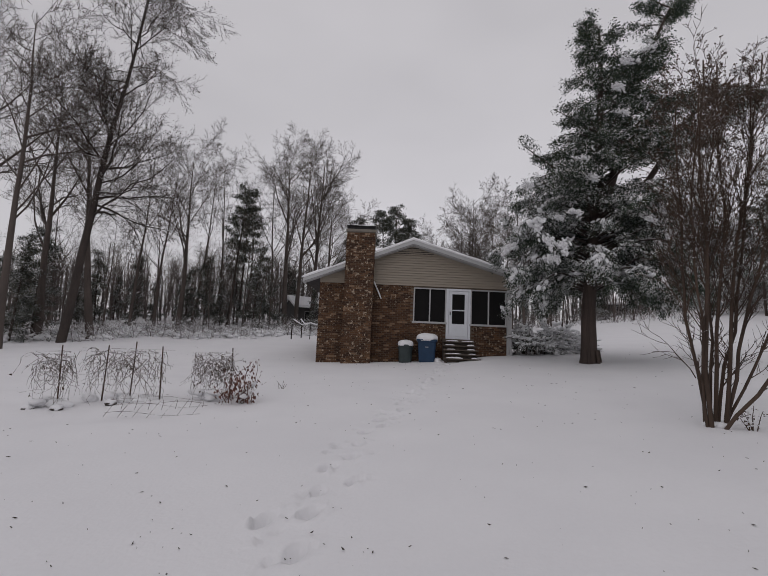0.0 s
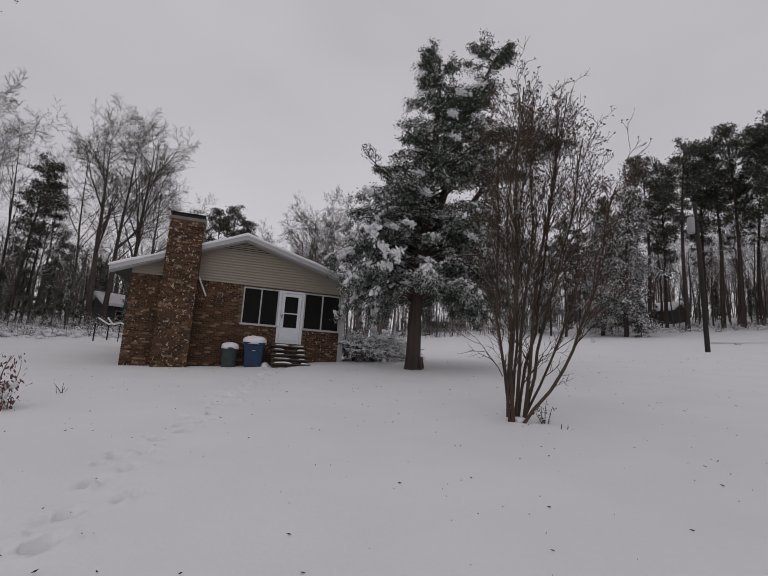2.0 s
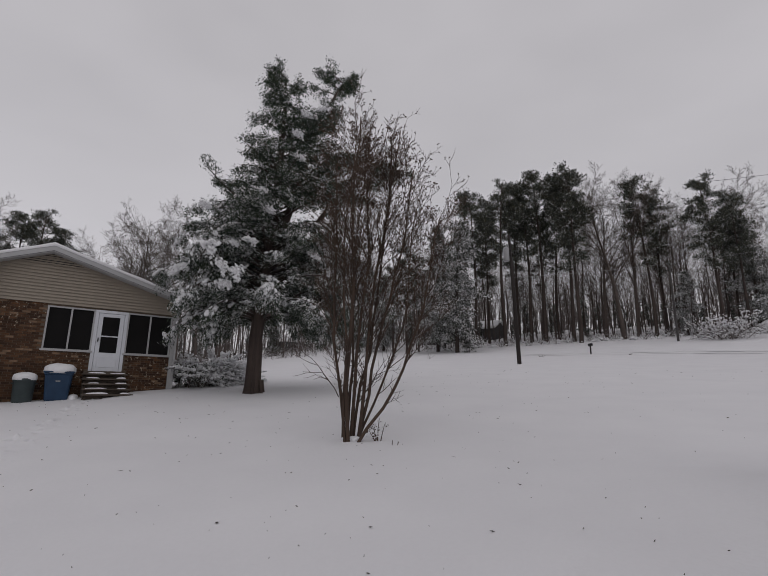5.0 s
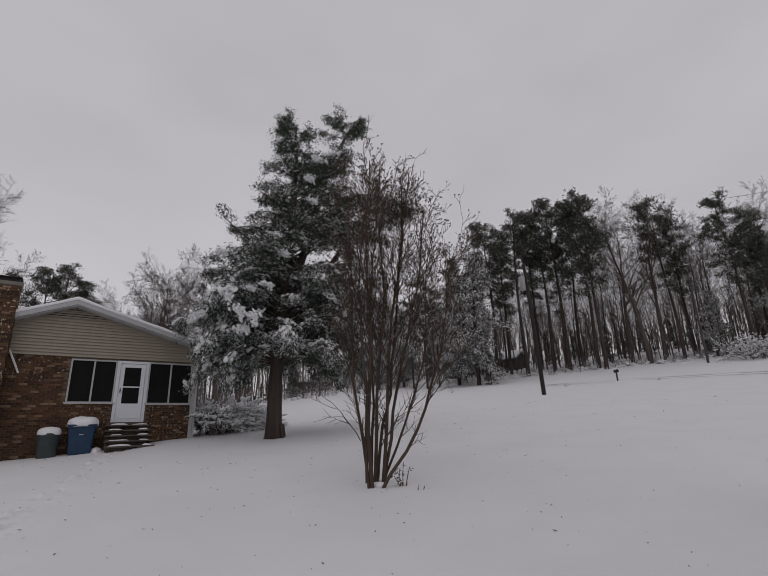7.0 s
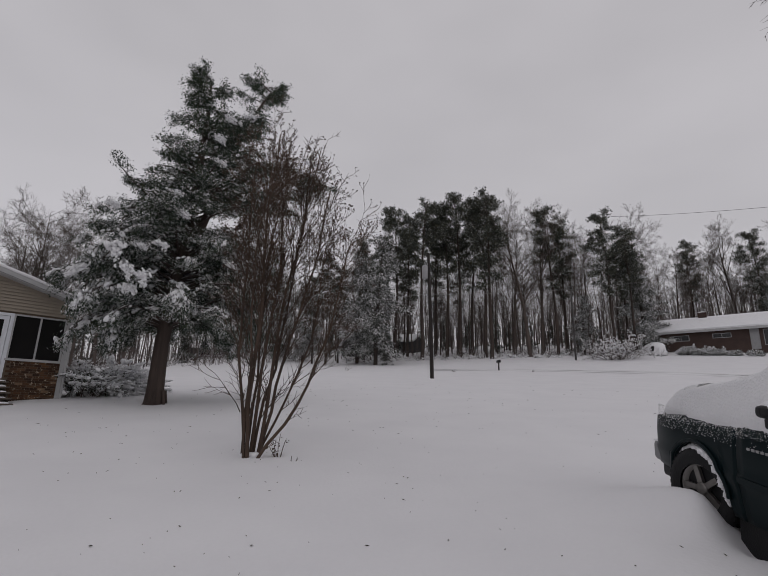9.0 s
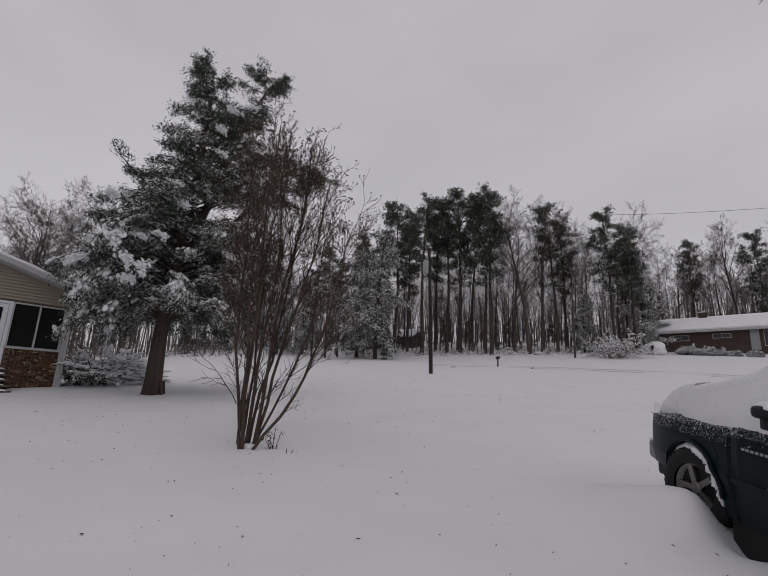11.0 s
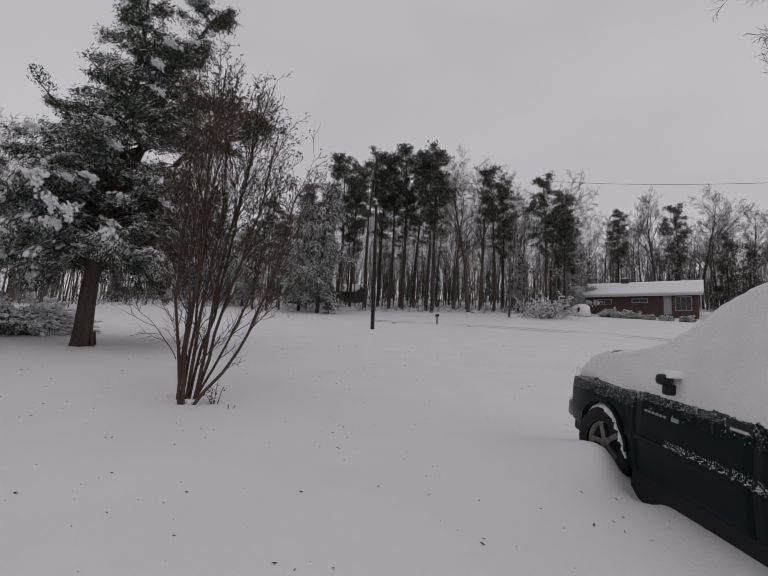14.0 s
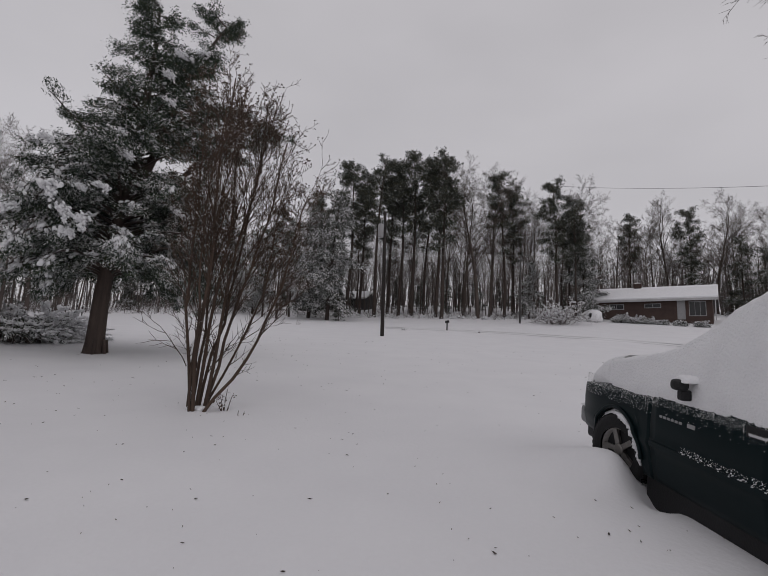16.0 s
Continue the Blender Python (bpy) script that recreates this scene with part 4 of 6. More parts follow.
def build_cedar():
    r = random.Random(77)
    tb = Tubes()
    stem_a = [Vector((-0.06, 0, -0.2)), Vector((-0.05, 0, 0.5)), Vector((-0.05, 0, 2.0)), Vector((0.14, 0, 4.5)), Vector((0.34, 0.1, 7.0)), Vector((0.42, 0.1, 9.2)), Vector((0.46, 0.1, 11.0)), Vector((0.42, 0.1, 12.5))]
    tb.add(stem_a, [0.34, 0.27, 0.23, 0.20, 0.16, 0.12, 0.08, 0.03], 12)
    stem_b = [Vector((0.32, 0.1, 5.0)), Vector((0.9, 0.2, 7.0)), Vector((1.5, 0.3, 9.5)), Vector((2.05, 0.3, 11.2)), Vector((2.8, 0.3, 12.95))]
    tb.add(stem_b, [0.18, 0.15, 0.10, 0.07, 0.03], 8)
    stem_c = [Vector((0.2, 0.1, 3.5)), Vector((1.2, 0.8, 5.4)), Vector((2.3, 0.9, 7.2)), Vector((3.4, 0.7, 8.9)), Vector((4.5, 0.5, 9.6)), Vector((5.3, 0.5, 9.0))]
    tb.add(stem_c, [0.16, 0.13, 0.10, 0.08, 0.05, 0.02], 7)
    # flared roots
    for k in range(6):
        a = k * 1.05 + 0.3
        tb.add([Vector((math.cos(a) * 0.25, math.sin(a) * 0.25, 0.55)), Vector((math.cos(a) * 0.33, math.sin(a) * 0.33, 0.12)), Vector((math.cos(a) * 0.5, math.sin(a) * 0.5, -0.1))], [0.06, 0.05, 0.03], 6)
    # a broken stub on the sunny side
    tb.add([Vector((0.25, -0.25, 2.75)), Vector((0.6, -0.4, 3.0)), Vector((0.95, -0.5, 3.35))], [0.10, 0.08, 0.05], 6)
    cs, ws, lumps = [], [], []

    def stem_point(stem, z):
        for p, q in zip(stem, stem[1:]):
            if p.z <= z <= q.z:
                return p.lerp(q, (z - p.z) / (q.z - p.z))
        return stem[-1].copy()

    def limb(q, a, reach, droop, rise):
        d = Vector((math.cos(a), math.sin(a), rise))
        n = 6
        pts = [q.copy()]
        cur = d.normalized()
        for i in range(n):
            cur = (cur + Vector((r.gauss(0, 0.10), r.gauss(0, 0.10), r.gauss(0, 0.06) - droop * (i / n)))).normalized()
            pts.append(pts[-1] + cur * reach / n)
        tb.add(pts, [0.05 * (1 - 0.13 * i) * min(1, reach / 2.5 + 0.3) for i in range(n + 1)], 5, cap=False)
        for k in range(int(3 + reach * 3.2)):
            s = r.uniform(0.22, 1.0)
            f = min(s * n, n - 1e-3)
            i = int(f)
            b = pts[i].lerp(pts[i + 1], f - i)
            along = (pts[i + 1] - pts[i]).normalized()
            w = rot_about(along, Vector((0, 0, 1)), r.choice((-1, 1)) * r.uniform(20, 75))
            w.z = w.z - 0.1 - 0.35 * droop
            ln = r.uniform(0.35, 0.85) * (1.15 - 0.5 * s)
            sub, dd = curve_line(b, w, ln, 3, r, 0.15, -0.13 * droop)
            tb.add(sub, [0.016, 0.012, 0.009, 0.004], 3, cap=False)
            for _ in range(r.randint(9, 15)):
                u = r.uniform(0.15, 1.1)
                j = min(int(u * 3), 2)
                c = sub[j].lerp(sub[j + 1], u * 3 - j) + Vector((r.gauss(0, 0.09), r.gauss(0, 0.09), r.gauss(0, 0.06) - 0.04))
                cs.append(c)
                ws.append((w.normalized() + Vector((0, 0, -0.25 - 0.5 * droop))).normalized())
            for _ in range(r.choice((2, 3, 4, 6) if b.z < 5.5 and b.x < 0.5 else (0, 1, 2, 3, 4) if b.z < 6.5 else (0, 0, 0, 1, 2))):
                lumps.append((b.lerp(sub[2], r.uniform(0.2, 1.1)) + Vector((r.gauss(0, 0.06), r.gauss(0, 0.06), 0.03)), r.uniform(0.04, 0.115) if b.x < 0.3 and b.z < 6 else r.uniform(0.03, 0.10), (w + Vector((0, 0, -0.3))).normalized()))

    for k in range(195):
        z = 2.45 + 9.15 * ((k + r.random()) / 195) ** 1.25
        a = r.uniform(0, 2 * math.pi)
        use_b = z > 6.0 and r.random() < 0.45
        q = stem_point(stem_b if use_b else stem_a, z)
        if z < 4.3 and math.sin(a) < -0.4 and r.random() < 0.75:
            continue
        c = math.cos(a)
        edge = tab(z, LEFT) if c < 0 else tab(z, RIGHT)
        lim_x = edge + q.x if c < 0 else edge - q.x
        lim_y = 0.5 * (tab(z, LEFT) + tab(z, RIGHT)) * 0.85
        reach = 1 / math.sqrt((c / max(lim_x, 0.4)) ** 2 + (math.sin(a) / max(lim_y, 0.4)) ** 2)
        reach *= r.uniform(0.62, 1.1)
        if z > 8.3:
            reach = min(reach, max(0.35, 1.5 - 0.33 * (z - 8.3)) * r.uniform(0.6, 1.2))
        low = max(0, 1 - (z - 2) / 6)
        limb(q, a, reach * (1.12 if low > 0.3 else 1.0), 0.20 + 0.42 * low, 0.35 + 0.25 * r.random() if low < 0.6 else 0.45)
    # low boughs that hang almost to the snow on both sides
    for k in range(50):
        z = r.uniform(2.4, 5.4)
        far_side = r.random() < 0.6
        a = r.uniform(-0.75, 0.75) if far_side else math.pi + r.uniform(-0.4, 0.8)
        limb(stem_point(stem_a, z), a, (r.uniform(2.0, 4.3) if far_side else r.uniform(2.0, 3.4)), r.uniform(0.55, 0.8), 0.5)
    # sparse right-hand arm with drooping end
    for k in range(16):
        s = 0.25 + 0.75 * k / 15
        f = min(s * 5, 4.999)
        q = stem_c[int(f)].lerp(stem_c[int(f) + 1], f - int(f))
        limb(q, r.uniform(0, 6.28), r.uniform(0.5, 1.3), 0.4, 0.2)
    # the thin arm that sticks out past the crown, and the two ragged tops
    limb(Vector((-0.6, -0.2, 6.6)), math.pi * 1.02, 2.1, 0.04, 0.62)
    for k in range(9):
        limb(stem_b[-1] + Vector((-0.45 + 0.06 * k, 0, -0.75 + 0.1 * k)), r.choice((0.2, 3.0, 0.5, 2.6)), r.uniform(0.3, 0.75), 0.1, 0.55)
        limb(stem_a[-1] + Vector((0, 0, -0.9 + 0.11 * k)), r.choice((0.2, 3.0, 3.4, 2.6)), r.uniform(0.25, 0.6), 0.1, 0.5)
    part("trunk", tb.geo(), M_CEDAR_BARK, cedar, "furrowed dark trunk dusted with snow", True)
    part("crown", tufts(cs, ws, 0.085, 13, r, flat=0.8, width=0.15, aim=1.25, spread=0.8), M_CEDAR, cedar, "dense green scale foliage with snow")
    bm = Lumps()
    for c, s, w in lumps:
        t = w.to_track_quat("X", "Z").to_matrix()
        bm.add(c, s * r.uniform(0.9, 1.8), s * 0.8, s * 0.45, r.uniform(0, 99), 1, t, 0.9)
    tagged(part("snow", bm.geo(), M_SNOW_CAP, cedar, "clumps of snow lying on the branches", True), kind="stuff")
    # heavy drooping snow loads on the lawn side
    bm = Lumps()
    for x, y, z, s, ln, ti in ((-1.62, -2.3, 4.55, 0.26, 1.3, 60), (-1.25, -2.4, 3.95, 0.19, 1.8, 55), (-0.80, -2.5, 3.75, 0.20, 1.7, 60), (-1.0, -2.3, 3.4, 0.15, 1.6, 60), (-0.95, -2.0, 4.75, 0.17, 1.2, 25), (-0.45, -2.1, 4.85, 0.2, 1.2, 30),
                             (-1.95, -2.0, 5.9, 0.2, 1.4, 15), (0.0, -1.9, 6.0, 0.2, 1.3, 20), (-0.2, -1.8, 6.7, 0.18, 1.4, 25), (-2.4, -1.6, 4.0, 0.22, 1.9, 40), (1.6, -1.8, 4.6, 0.17, 1.5, 30), (2.3, -1.6, 4.2, 0.2, 1.5, 35),
                             (0.95, -1.4, 8.3, 0.18, 1.6, 30), (0.8, -1.2, 9.3, 0.2, 1.7, 25), (1.4, -0.7, 10.4, 0.22, 1.6, 10), (2.0, -0.5, 10.9, 0.2, 1.5, 20), (4.5, -0.1, 9.75, 0.24, 1.8, 15), (0.7, -1.2, 3.2, 0.16, 1.5, 55), (2.9, -1.6, 3.2, 0.17, 1.4, 30)):
        slope = Vector((math.cos(radians(ti)) * r.choice((-1, 1)) * 0.5, -0.45, -math.sin(radians(ti)))).normalized()
        s *= 1.05
        for k in range(105):
            u = r.random()
            c = Vector((x, y, z)) + slope * (u - 0.15) * s * ln * 1.6 + Vector((r.gauss(0, s * 0.50 * (1.2 - u)), r.gauss(0, s * 0.35), r.gauss(0, s * 0.22)))
            b = s * r.uniform(0.09, 0.24) * (1.15 - 0.5 * u)
            bm.add(c, b * 1.5, b, b * 0.6, r.uniform(0, 99), 1, slope.to_track_quat("X", "Z").to_matrix(), 0.55)
    tagged(part("snow_load", bm.geo(), M_SNOW_CAP, cedar, "heavy lumps of snow bending the boughs", True), kind="stuff")


build_cedar()

# ---------- crape myrtle ----------
MX, MY, MZ = polar(33.6, 8.45, 0.1)
myrtle = thing("crape_myrtle", "multi-stemmed crape myrtle, bare tan stems with old seed pods", "shrub", (MX, MY, MZ), -33.6)


def build_myrtle():
    r = random.Random(9)
    tb, tw = Tubes(), Tubes()
    cs, ws = [], []

    def twigs(p, d, ln, rad, depth):
        if p.z > 5.2:
            ln *= 0.7
        pts, e = curve_line(p, d, ln, 3, r, 0.13, 0.07)
        rad = max(rad, 0.0045)
        tw.add(pts, [rad, rad * 0.8, rad * 0.6, rad * 0.45], 3, cap=False)
        if depth == 0:
            if 2.2 < pts[-1].z < 6.2 and r.random() < 0.8:
                cs.append(pts[-1])
                ws.append(e)
            return
        for _ in range(r.randint(3, 5)):
            s = r.uniform(0.3, 1.0)
            i = min(int(s * 3), 2)
            q = pts[i].lerp(pts[i + 1], s * 3 - i)
            twigs(q, rot_about(e, side_way(e, r), r.uniform(22, 55)), ln * r.uniform(0.4, 0.65), rad * 0.55, depth - 1)

    # each stem: x at foot, quarter, half, three quarters and top; depth at foot and top; height; radius
    for xs, by, ty, h, rad in (((-0.15, -0.24, -0.34, -0.38, -0.34), 0.05, 0.2, 5.0, 0.040), ((-0.04, -0.08, -0.04, 0.0, 0.04), -0.06, -0.3, 5.5, 0.052), ((0.0, 0.10, 0.20, 0.28, 0.32), 0.10, 0.4, 5.7, 0.046),
                               ((0.16, 0.30, 0.46, 0.64, 0.80), 0.05, 0.6, 5.6, 0.046), ((0.12, 0.82, 1.12, 1.38, 1.62), -0.12, -0.3, 3.7, 0.040), ((0.18, 0.40, 0.66, 0.98, 1.22), 0.08, 0.3, 4.8, 0.042),
                               ((0.08, 0.28, 0.52, 0.76, 0.92), 0.16, 0.8, 5.9, 0.038), ((-0.08, -0.02, 0.06, 0.10, 0.18), 0.2, 0.9, 5.3, 0.036), ((-0.13, -0.16, -0.16, -0.14, -0.06), -0.04, -0.6, 4.8, 0.032),
                               ((0.14, 0.62, 0.92, 1.12, 1.26), 0.1, 0.5, 4.0, 0.030)):
        n = 12
        pts = []
        for i in range(n + 1):
            s = i / n
            f = min(s * 4, 3.999)
            e = int(f)
            a = [xs[max(0, e - 1)], xs[e], xs[e + 1], xs[min(4, e + 2)]]
            u = f - e
            x = 0.5 * (2 * a[1] + (a[2] - a[0]) * u + (2 * a[0] - 5 * a[1] + 4 * a[2] - a[3]) * u * u + (3 * a[1] - a[0] - 3 * a[2] + a[3]) * u ** 3)
            x = 0.96 * x * (1 - 0.3 * max(0, 1 - 8 * s)) + 0.045 * min(1, 4 * s) * math.sin(9 * s + by * 30)
            pts.append(Vector((x + r.gauss(0, 0.014), by + (ty - by) * s * s + r.gauss(0, 0.02), 1.09 * h * s - 0.05)))
        rr = [0.62 * rad * (1 - 0.8 * i / n) + 0.005 for i in range(n + 1)]
        st = Tubes()
        st.add(pts, rr, 7, cap=False)
        part("stem", st.geo(), M_MYRTLE, myrtle, "", True)
        for k in range(32):
            s = r.uniform(0.28, 1.0) if k > 1 else r.uniform(0.1, 0.3)
            f = min(s * n, n - 1e-3)
            i = int(f)
            q = pts[i].lerp(pts[i + 1], f - i)
            along = (pts[i + 1] - pts[i]).normalized()
            d = rot_about(along, side_way(along, r), r.uniform(12, 32))
            d.x += 0.28 * (q.x - 0.15)
            twigs(q, d, h * r.uniform(0.10, 0.20) * (0.65 if s < 0.3 else 1), rr[i] * 0.5, 2 if s > 0.35 else 1)
    # low side shoots that bow to the snow
    for sx, tx in ((-0.15, -0.95), (-0.1, -0.7), (0.12, 0.8), (0.08, 0.6)):
        p = Vector((sx * 1.4, r.uniform(-0.2, 0.1), 0.8))
        d = Vector((tx, r.uniform(-0.3, 0.3), 0.95))
        pts, e = curve_line(p, d, abs(tx) * 0.85, 5, r, 0.2, -0.02)
        tw.add(pts, [0.009, 0.008, 0.007, 0.006, 0.005, 0.004], 4, cap=False)
        for q in pts[1:]:
            twigs(q, rot_about(e, side_way(e, r), 40), 0.4, 0.006, 1)
    tagged(part("twig", tw.geo(), M_MYRTLE, myrtle, "fine upright twigs"), kind="stuff")
    tagged(part("seed_pod", tufts(cs, ws, 0.025, 6, r, flat=1.0, width=0.42), M_POD, myrtle, "clusters of dark brown seed pods"), kind="stuff")
    bm = Lumps()
    for k in range(9):
        bm.add(Vector((r.uniform(-0.10, 0.16), r.uniform(-0.05, 0.15), 0.10)), 0.08, 0.08, 0.06, k, 2)
    tagged(part("snow", bm.geo(), M_SNOW_CAP, myrtle, "snow caught between the stems", True), kind="stuff")


build_myrtle()


def weed(at, h, seed, label, leaves=True):
    r = random.Random(seed)
    t = thing("weed", label, "plant", at)
    tb = Tubes()
    cs, ws = [], []
    for k in range(5):
        pts, e = curve_line(Vector((r.gauss(0, 0.07), r.gauss(0, 0.05), -0.05)), Vector((r.gauss(0, 0.3), r.gauss(0, 0.3), 1)), h * r.uniform(0.6, 1.1), 5, r, 0.12)
        tb.add(pts, [0.010, 0.009, 0.008, 0.006, 0.005, 0.004], 4)
        for q in pts[2:]:
            for _ in range(2):
                cs.append(q + Vector((r.gauss(0, 0.02), r.gauss(0, 0.02), r.gauss(0, 0.03))))
                ws.append(Vector((0, 0, -0.4)))
    part("stem", tb.geo(), M_POD, t)
    if leaves:
        tagged(part("leaf", tufts(cs, ws, 0.035, 2, r, width=0.4), M_POD, t), kind="stuff")
    return t


x, y, z = polar(36.7, 8.35, 0.03)
weed((x, y, z), 0.42, 4, "small withered weed with dark curled leaves in the snow")


# ---------- snow-laden shrub beside the house ----------
def snow_shrub(at, turn, size, label, seed, lean=0.4, foliage=True, snowiness=1.0, name="snowy_shrub", wood=None):
    r = random.Random(seed)
    lump = min(size, 1.2) ** 0.5 * 0.85
    t = thing(name, label, "shrub", at, turn)
    tb = Tubes()
    cs, ws = [], []
    bm = Lumps()
    for k in range(70):
        a = r.uniform(0, 2 * math.pi)
        d = Vector((math.cos(a) * r.uniform(0.3, 1.2) + lean, math.sin(a) * r.uniform(0.3, 1.0), 1.1))
        pts, e = curve_line(Vector((r.gauss(0, 0.25) * size, r.gauss(0, 0.25) * size, -0.1)), d, size * r.uniform(0.8, 1.5), 6, r, 0.10, -0.17)
        tb.add(pts, [0.02, 0.017, 0.014, 0.012, 0.009, 0.007, 0.004], 4, cap=False)
        for q, nx in zip(pts[2:], pts[3:]):
            for _ in range(3):
                w = rot_about((nx - q).normalized(), Vector((0, 0, 1)), r.uniform(-70, 70))
                sub, _ = curve_line(q, w, size * 0.25, 2, r, 0.15, -0.1)
                tb.add(sub, [0.008, 0.006, 0.003], 3, cap=False)
                if foliage:
                    for _ in range(3):
                        cs.append(sub[1].lerp(sub[2], r.random()) + Vector((r.gauss(0, 0.06), r.gauss(0, 0.06), r.gauss(0, 0.05))))
                        ws.append(w)
                for _ in range(int(r.random() * 2.2 * snowiness + 0.4)):
                    bm.add(sub[1].lerp(sub[2], r.random()) + Vector((r.gauss(0, 0.04), r.gauss(0, 0.04), 0.03)), lump * r.uniform(0.05, 0.15), lump * r.uniform(0.04, 0.09), lump * r.uniform(0.025, 0.055), r.uniform(0, 99), 1, w.to_track_quat("X", "Z").to_matrix(), 0.8)
    tagged(part("branch", tb.geo(), wood or M_BRUSH, t), kind="stuff")
    if foliage:
        tagged(part("leaf", tufts(cs, ws, 0.09, 5, r, width=0.25), M_PINE_SNOWY, t), kind="stuff")
    tagged(part("snow", bm.geo(), M_SNOW_CAP, t, "snow weighing down the branches", True), kind="stuff")
    return t


for x, y, s, sd, lean in ((5.75, 19.4, 1.2, 1, 0.1), (6.5, 19.7, 1.15, 2, 0.6), (7.9, 20.5, 0.75, 3, 0.9)):
    snow_shrub((x, y, ground_z(x, y)), 0, s, "evergreen shrub bent over by snow beside the house", sd, lean, foliage=sd == 1, snowiness=4.5 if sd > 1 else 2.4)

# ---------- bins, steps ----------
M_BIN_GREY = material("grey_green_plastic", (0.060, 0.078, 0.080), (0.035, 0.046, 0.048), rough=0.5, scale=4, fine=30, bump=0.1)
M_BIN_BLUE = material("blue_plastic", (0.018, 0.050, 0.105), (0.011, 0.030, 0.066), rough=0.45, scale=4, fine=30, bump=0.1)
M_RUBBER = material("black_rubber", (0.018, 0.018, 0.019), (0.010, 0.010, 0.011), rough=0.75, scale=6, fine=60, bump=0.4)


def revolve(profile, sides=24, squeeze=1.0):
    v, f = [], []
    for rad, z in profile:
        for k in range(sides):
            a = 2 * math.pi * k / sides
            v.append((rad * math.cos(a), rad * math.sin(a) * squeeze, z))
    for i in range(len(profile) - 1):
        for k in range(sides):
            k2 = (k + 1) % sides
            f.append((i * sides + k, i * sides + k2, (i + 1) * sides + k2, (i + 1) * sides + k))
    f.append(tuple(range(sides))[::-1])
    f.append(tuple((len(profile) - 1) * sides + k for k in range(sides)))
    return v, f


def snow_dome(rx, ry, h, seed, square=2.4):
    bm = bmesh.new()
    bmesh.ops.create_uvsphere(bm, u_segments=24, v_segments=12, radius=1)
    for q in bm.verts:
        x, y, z = q.co
        k = (abs(x) ** square + abs(y) ** square) ** (1 / square)
        c = math.hypot(x, y)
        s = (c / k) if k > 1e-4 else 1
        zz = max(z, -0.12)
        zz = math.copysign(abs(zz) ** 0.6, zz)
        q.co = Vector((x * s * rx, y * s * ry, zz * h)) + noise.noise_vector(Vector((x * 2, y * 2, z * 2 + seed))) * 0.02
    return bm


bx, by = 0.42, 18.42
bin_a = thing("trash_can", "round grey-green plastic trash can topped with a snow dome", "trash can", (bx, by, ground_z(bx, by) - 0.05))
part("body", revolve([(0.23, 0.0), (0.25, 0.05), (0.285, 0.66), (0.30, 0.67), (0.30, 0.71), (0.285, 0.72)], 28), M_BIN_GREY, bin_a, smooth=True)
part("lid", revolve([(0.305, 0.70), (0.31, 0.72), (0.31, 0.75), (0.22, 0.79), (0.0, 0.80)], 28), M_BIN_GREY, bin_a, smooth=True)
part("snow_cap", snow_dome(0.31, 0.31, 0.19, 1), M_SNOW_CAP, bin_a, "round dome of snow", True, pose(0, 0, 0.75))
for s in (-1, 1):
    part("handle", bevel_box(s * 0.30 - 0.03, s * 0.30 + 0.03, -0.07, 0.07, 0.58, 0.62, 0.008), M_BIN_GREY, bin_a)

bx, by = 1.27, 18.36
bin_b = thing("wheeled_bin", "square blue wheeled bin tilted in the snow under a white cap", "trash can", (bx, by, ground_z(bx, by) - 0.05), -6)
v, f = [], []
for z, hw, hd in ((0, 0.27, 0.27), (0.06, 0.30, 0.30), (0.80, 0.36, 0.36), (0.82, 0.385, 0.385), (0.87, 0.385, 0.385)):
    for a, b in ((-1, -1), (-0.8, -1), (0.8, -1), (1, -1), (1, -0.8), (1, 0.8), (1, 1), (0.8, 1), (-0.8, 1), (-1, 1), (-1, 0.8), (-1, -0.8)):
        k = 0.94 if abs(a) == 1 and abs(b) == 1 else 1
        v.append((a * hw * k, b * hd * k, z))
for i in range(4):
    for k in range(12):
        f.append((i * 12 + k, i * 12 + (k + 1) % 12, (i + 1) * 12 + (k + 1) % 12, (i + 1) * 12 + k))
f += [tuple(range(12))[::-1], tuple(48 + k for k in range(12))]
part("body", (v, f), M_BIN_BLUE, bin_b)
part("lid", bevel_box(-0.40, 0.40, -0.41, 0.40, 0.865, 0.92, 0.02), M_BIN_BLUE, bin_b)
part("snow_cap", snow_dome(0.43, 0.42, 0.24, 5, 3.0), M_SNOW_CAP, bin_b, "thick square cushion of snow", True, pose(0, 0, 0.93))
part("badge", bevel_box(-0.06, 0.06, -0.372, -0.362, 0.60, 0.63, 0.003), M_WHITE, bin_b)
for s in (-1, 1):
    part("wheel", revolve([(0.10, -0.03), (0.11, -0.02), (0.11, 0.02), (0.10, 0.03)], 16), M_RUBBER, bin_b, at=pose(s * 0.30, 0.27, 0.10, 0, 90, 0))
part("grip", bevel_box(-0.24, 0.24, 0.40, 0.44, 0.80, 0.83, 0.01), M_BIN_BLUE, bin_b)
part("drift", snow_dome(0.16, 0.24, 0.22, 8, 2.0), M_SNOW_CAP, bin_b, "drift of snow against the bin", True, pose(0.44, -0.1, 0.0))

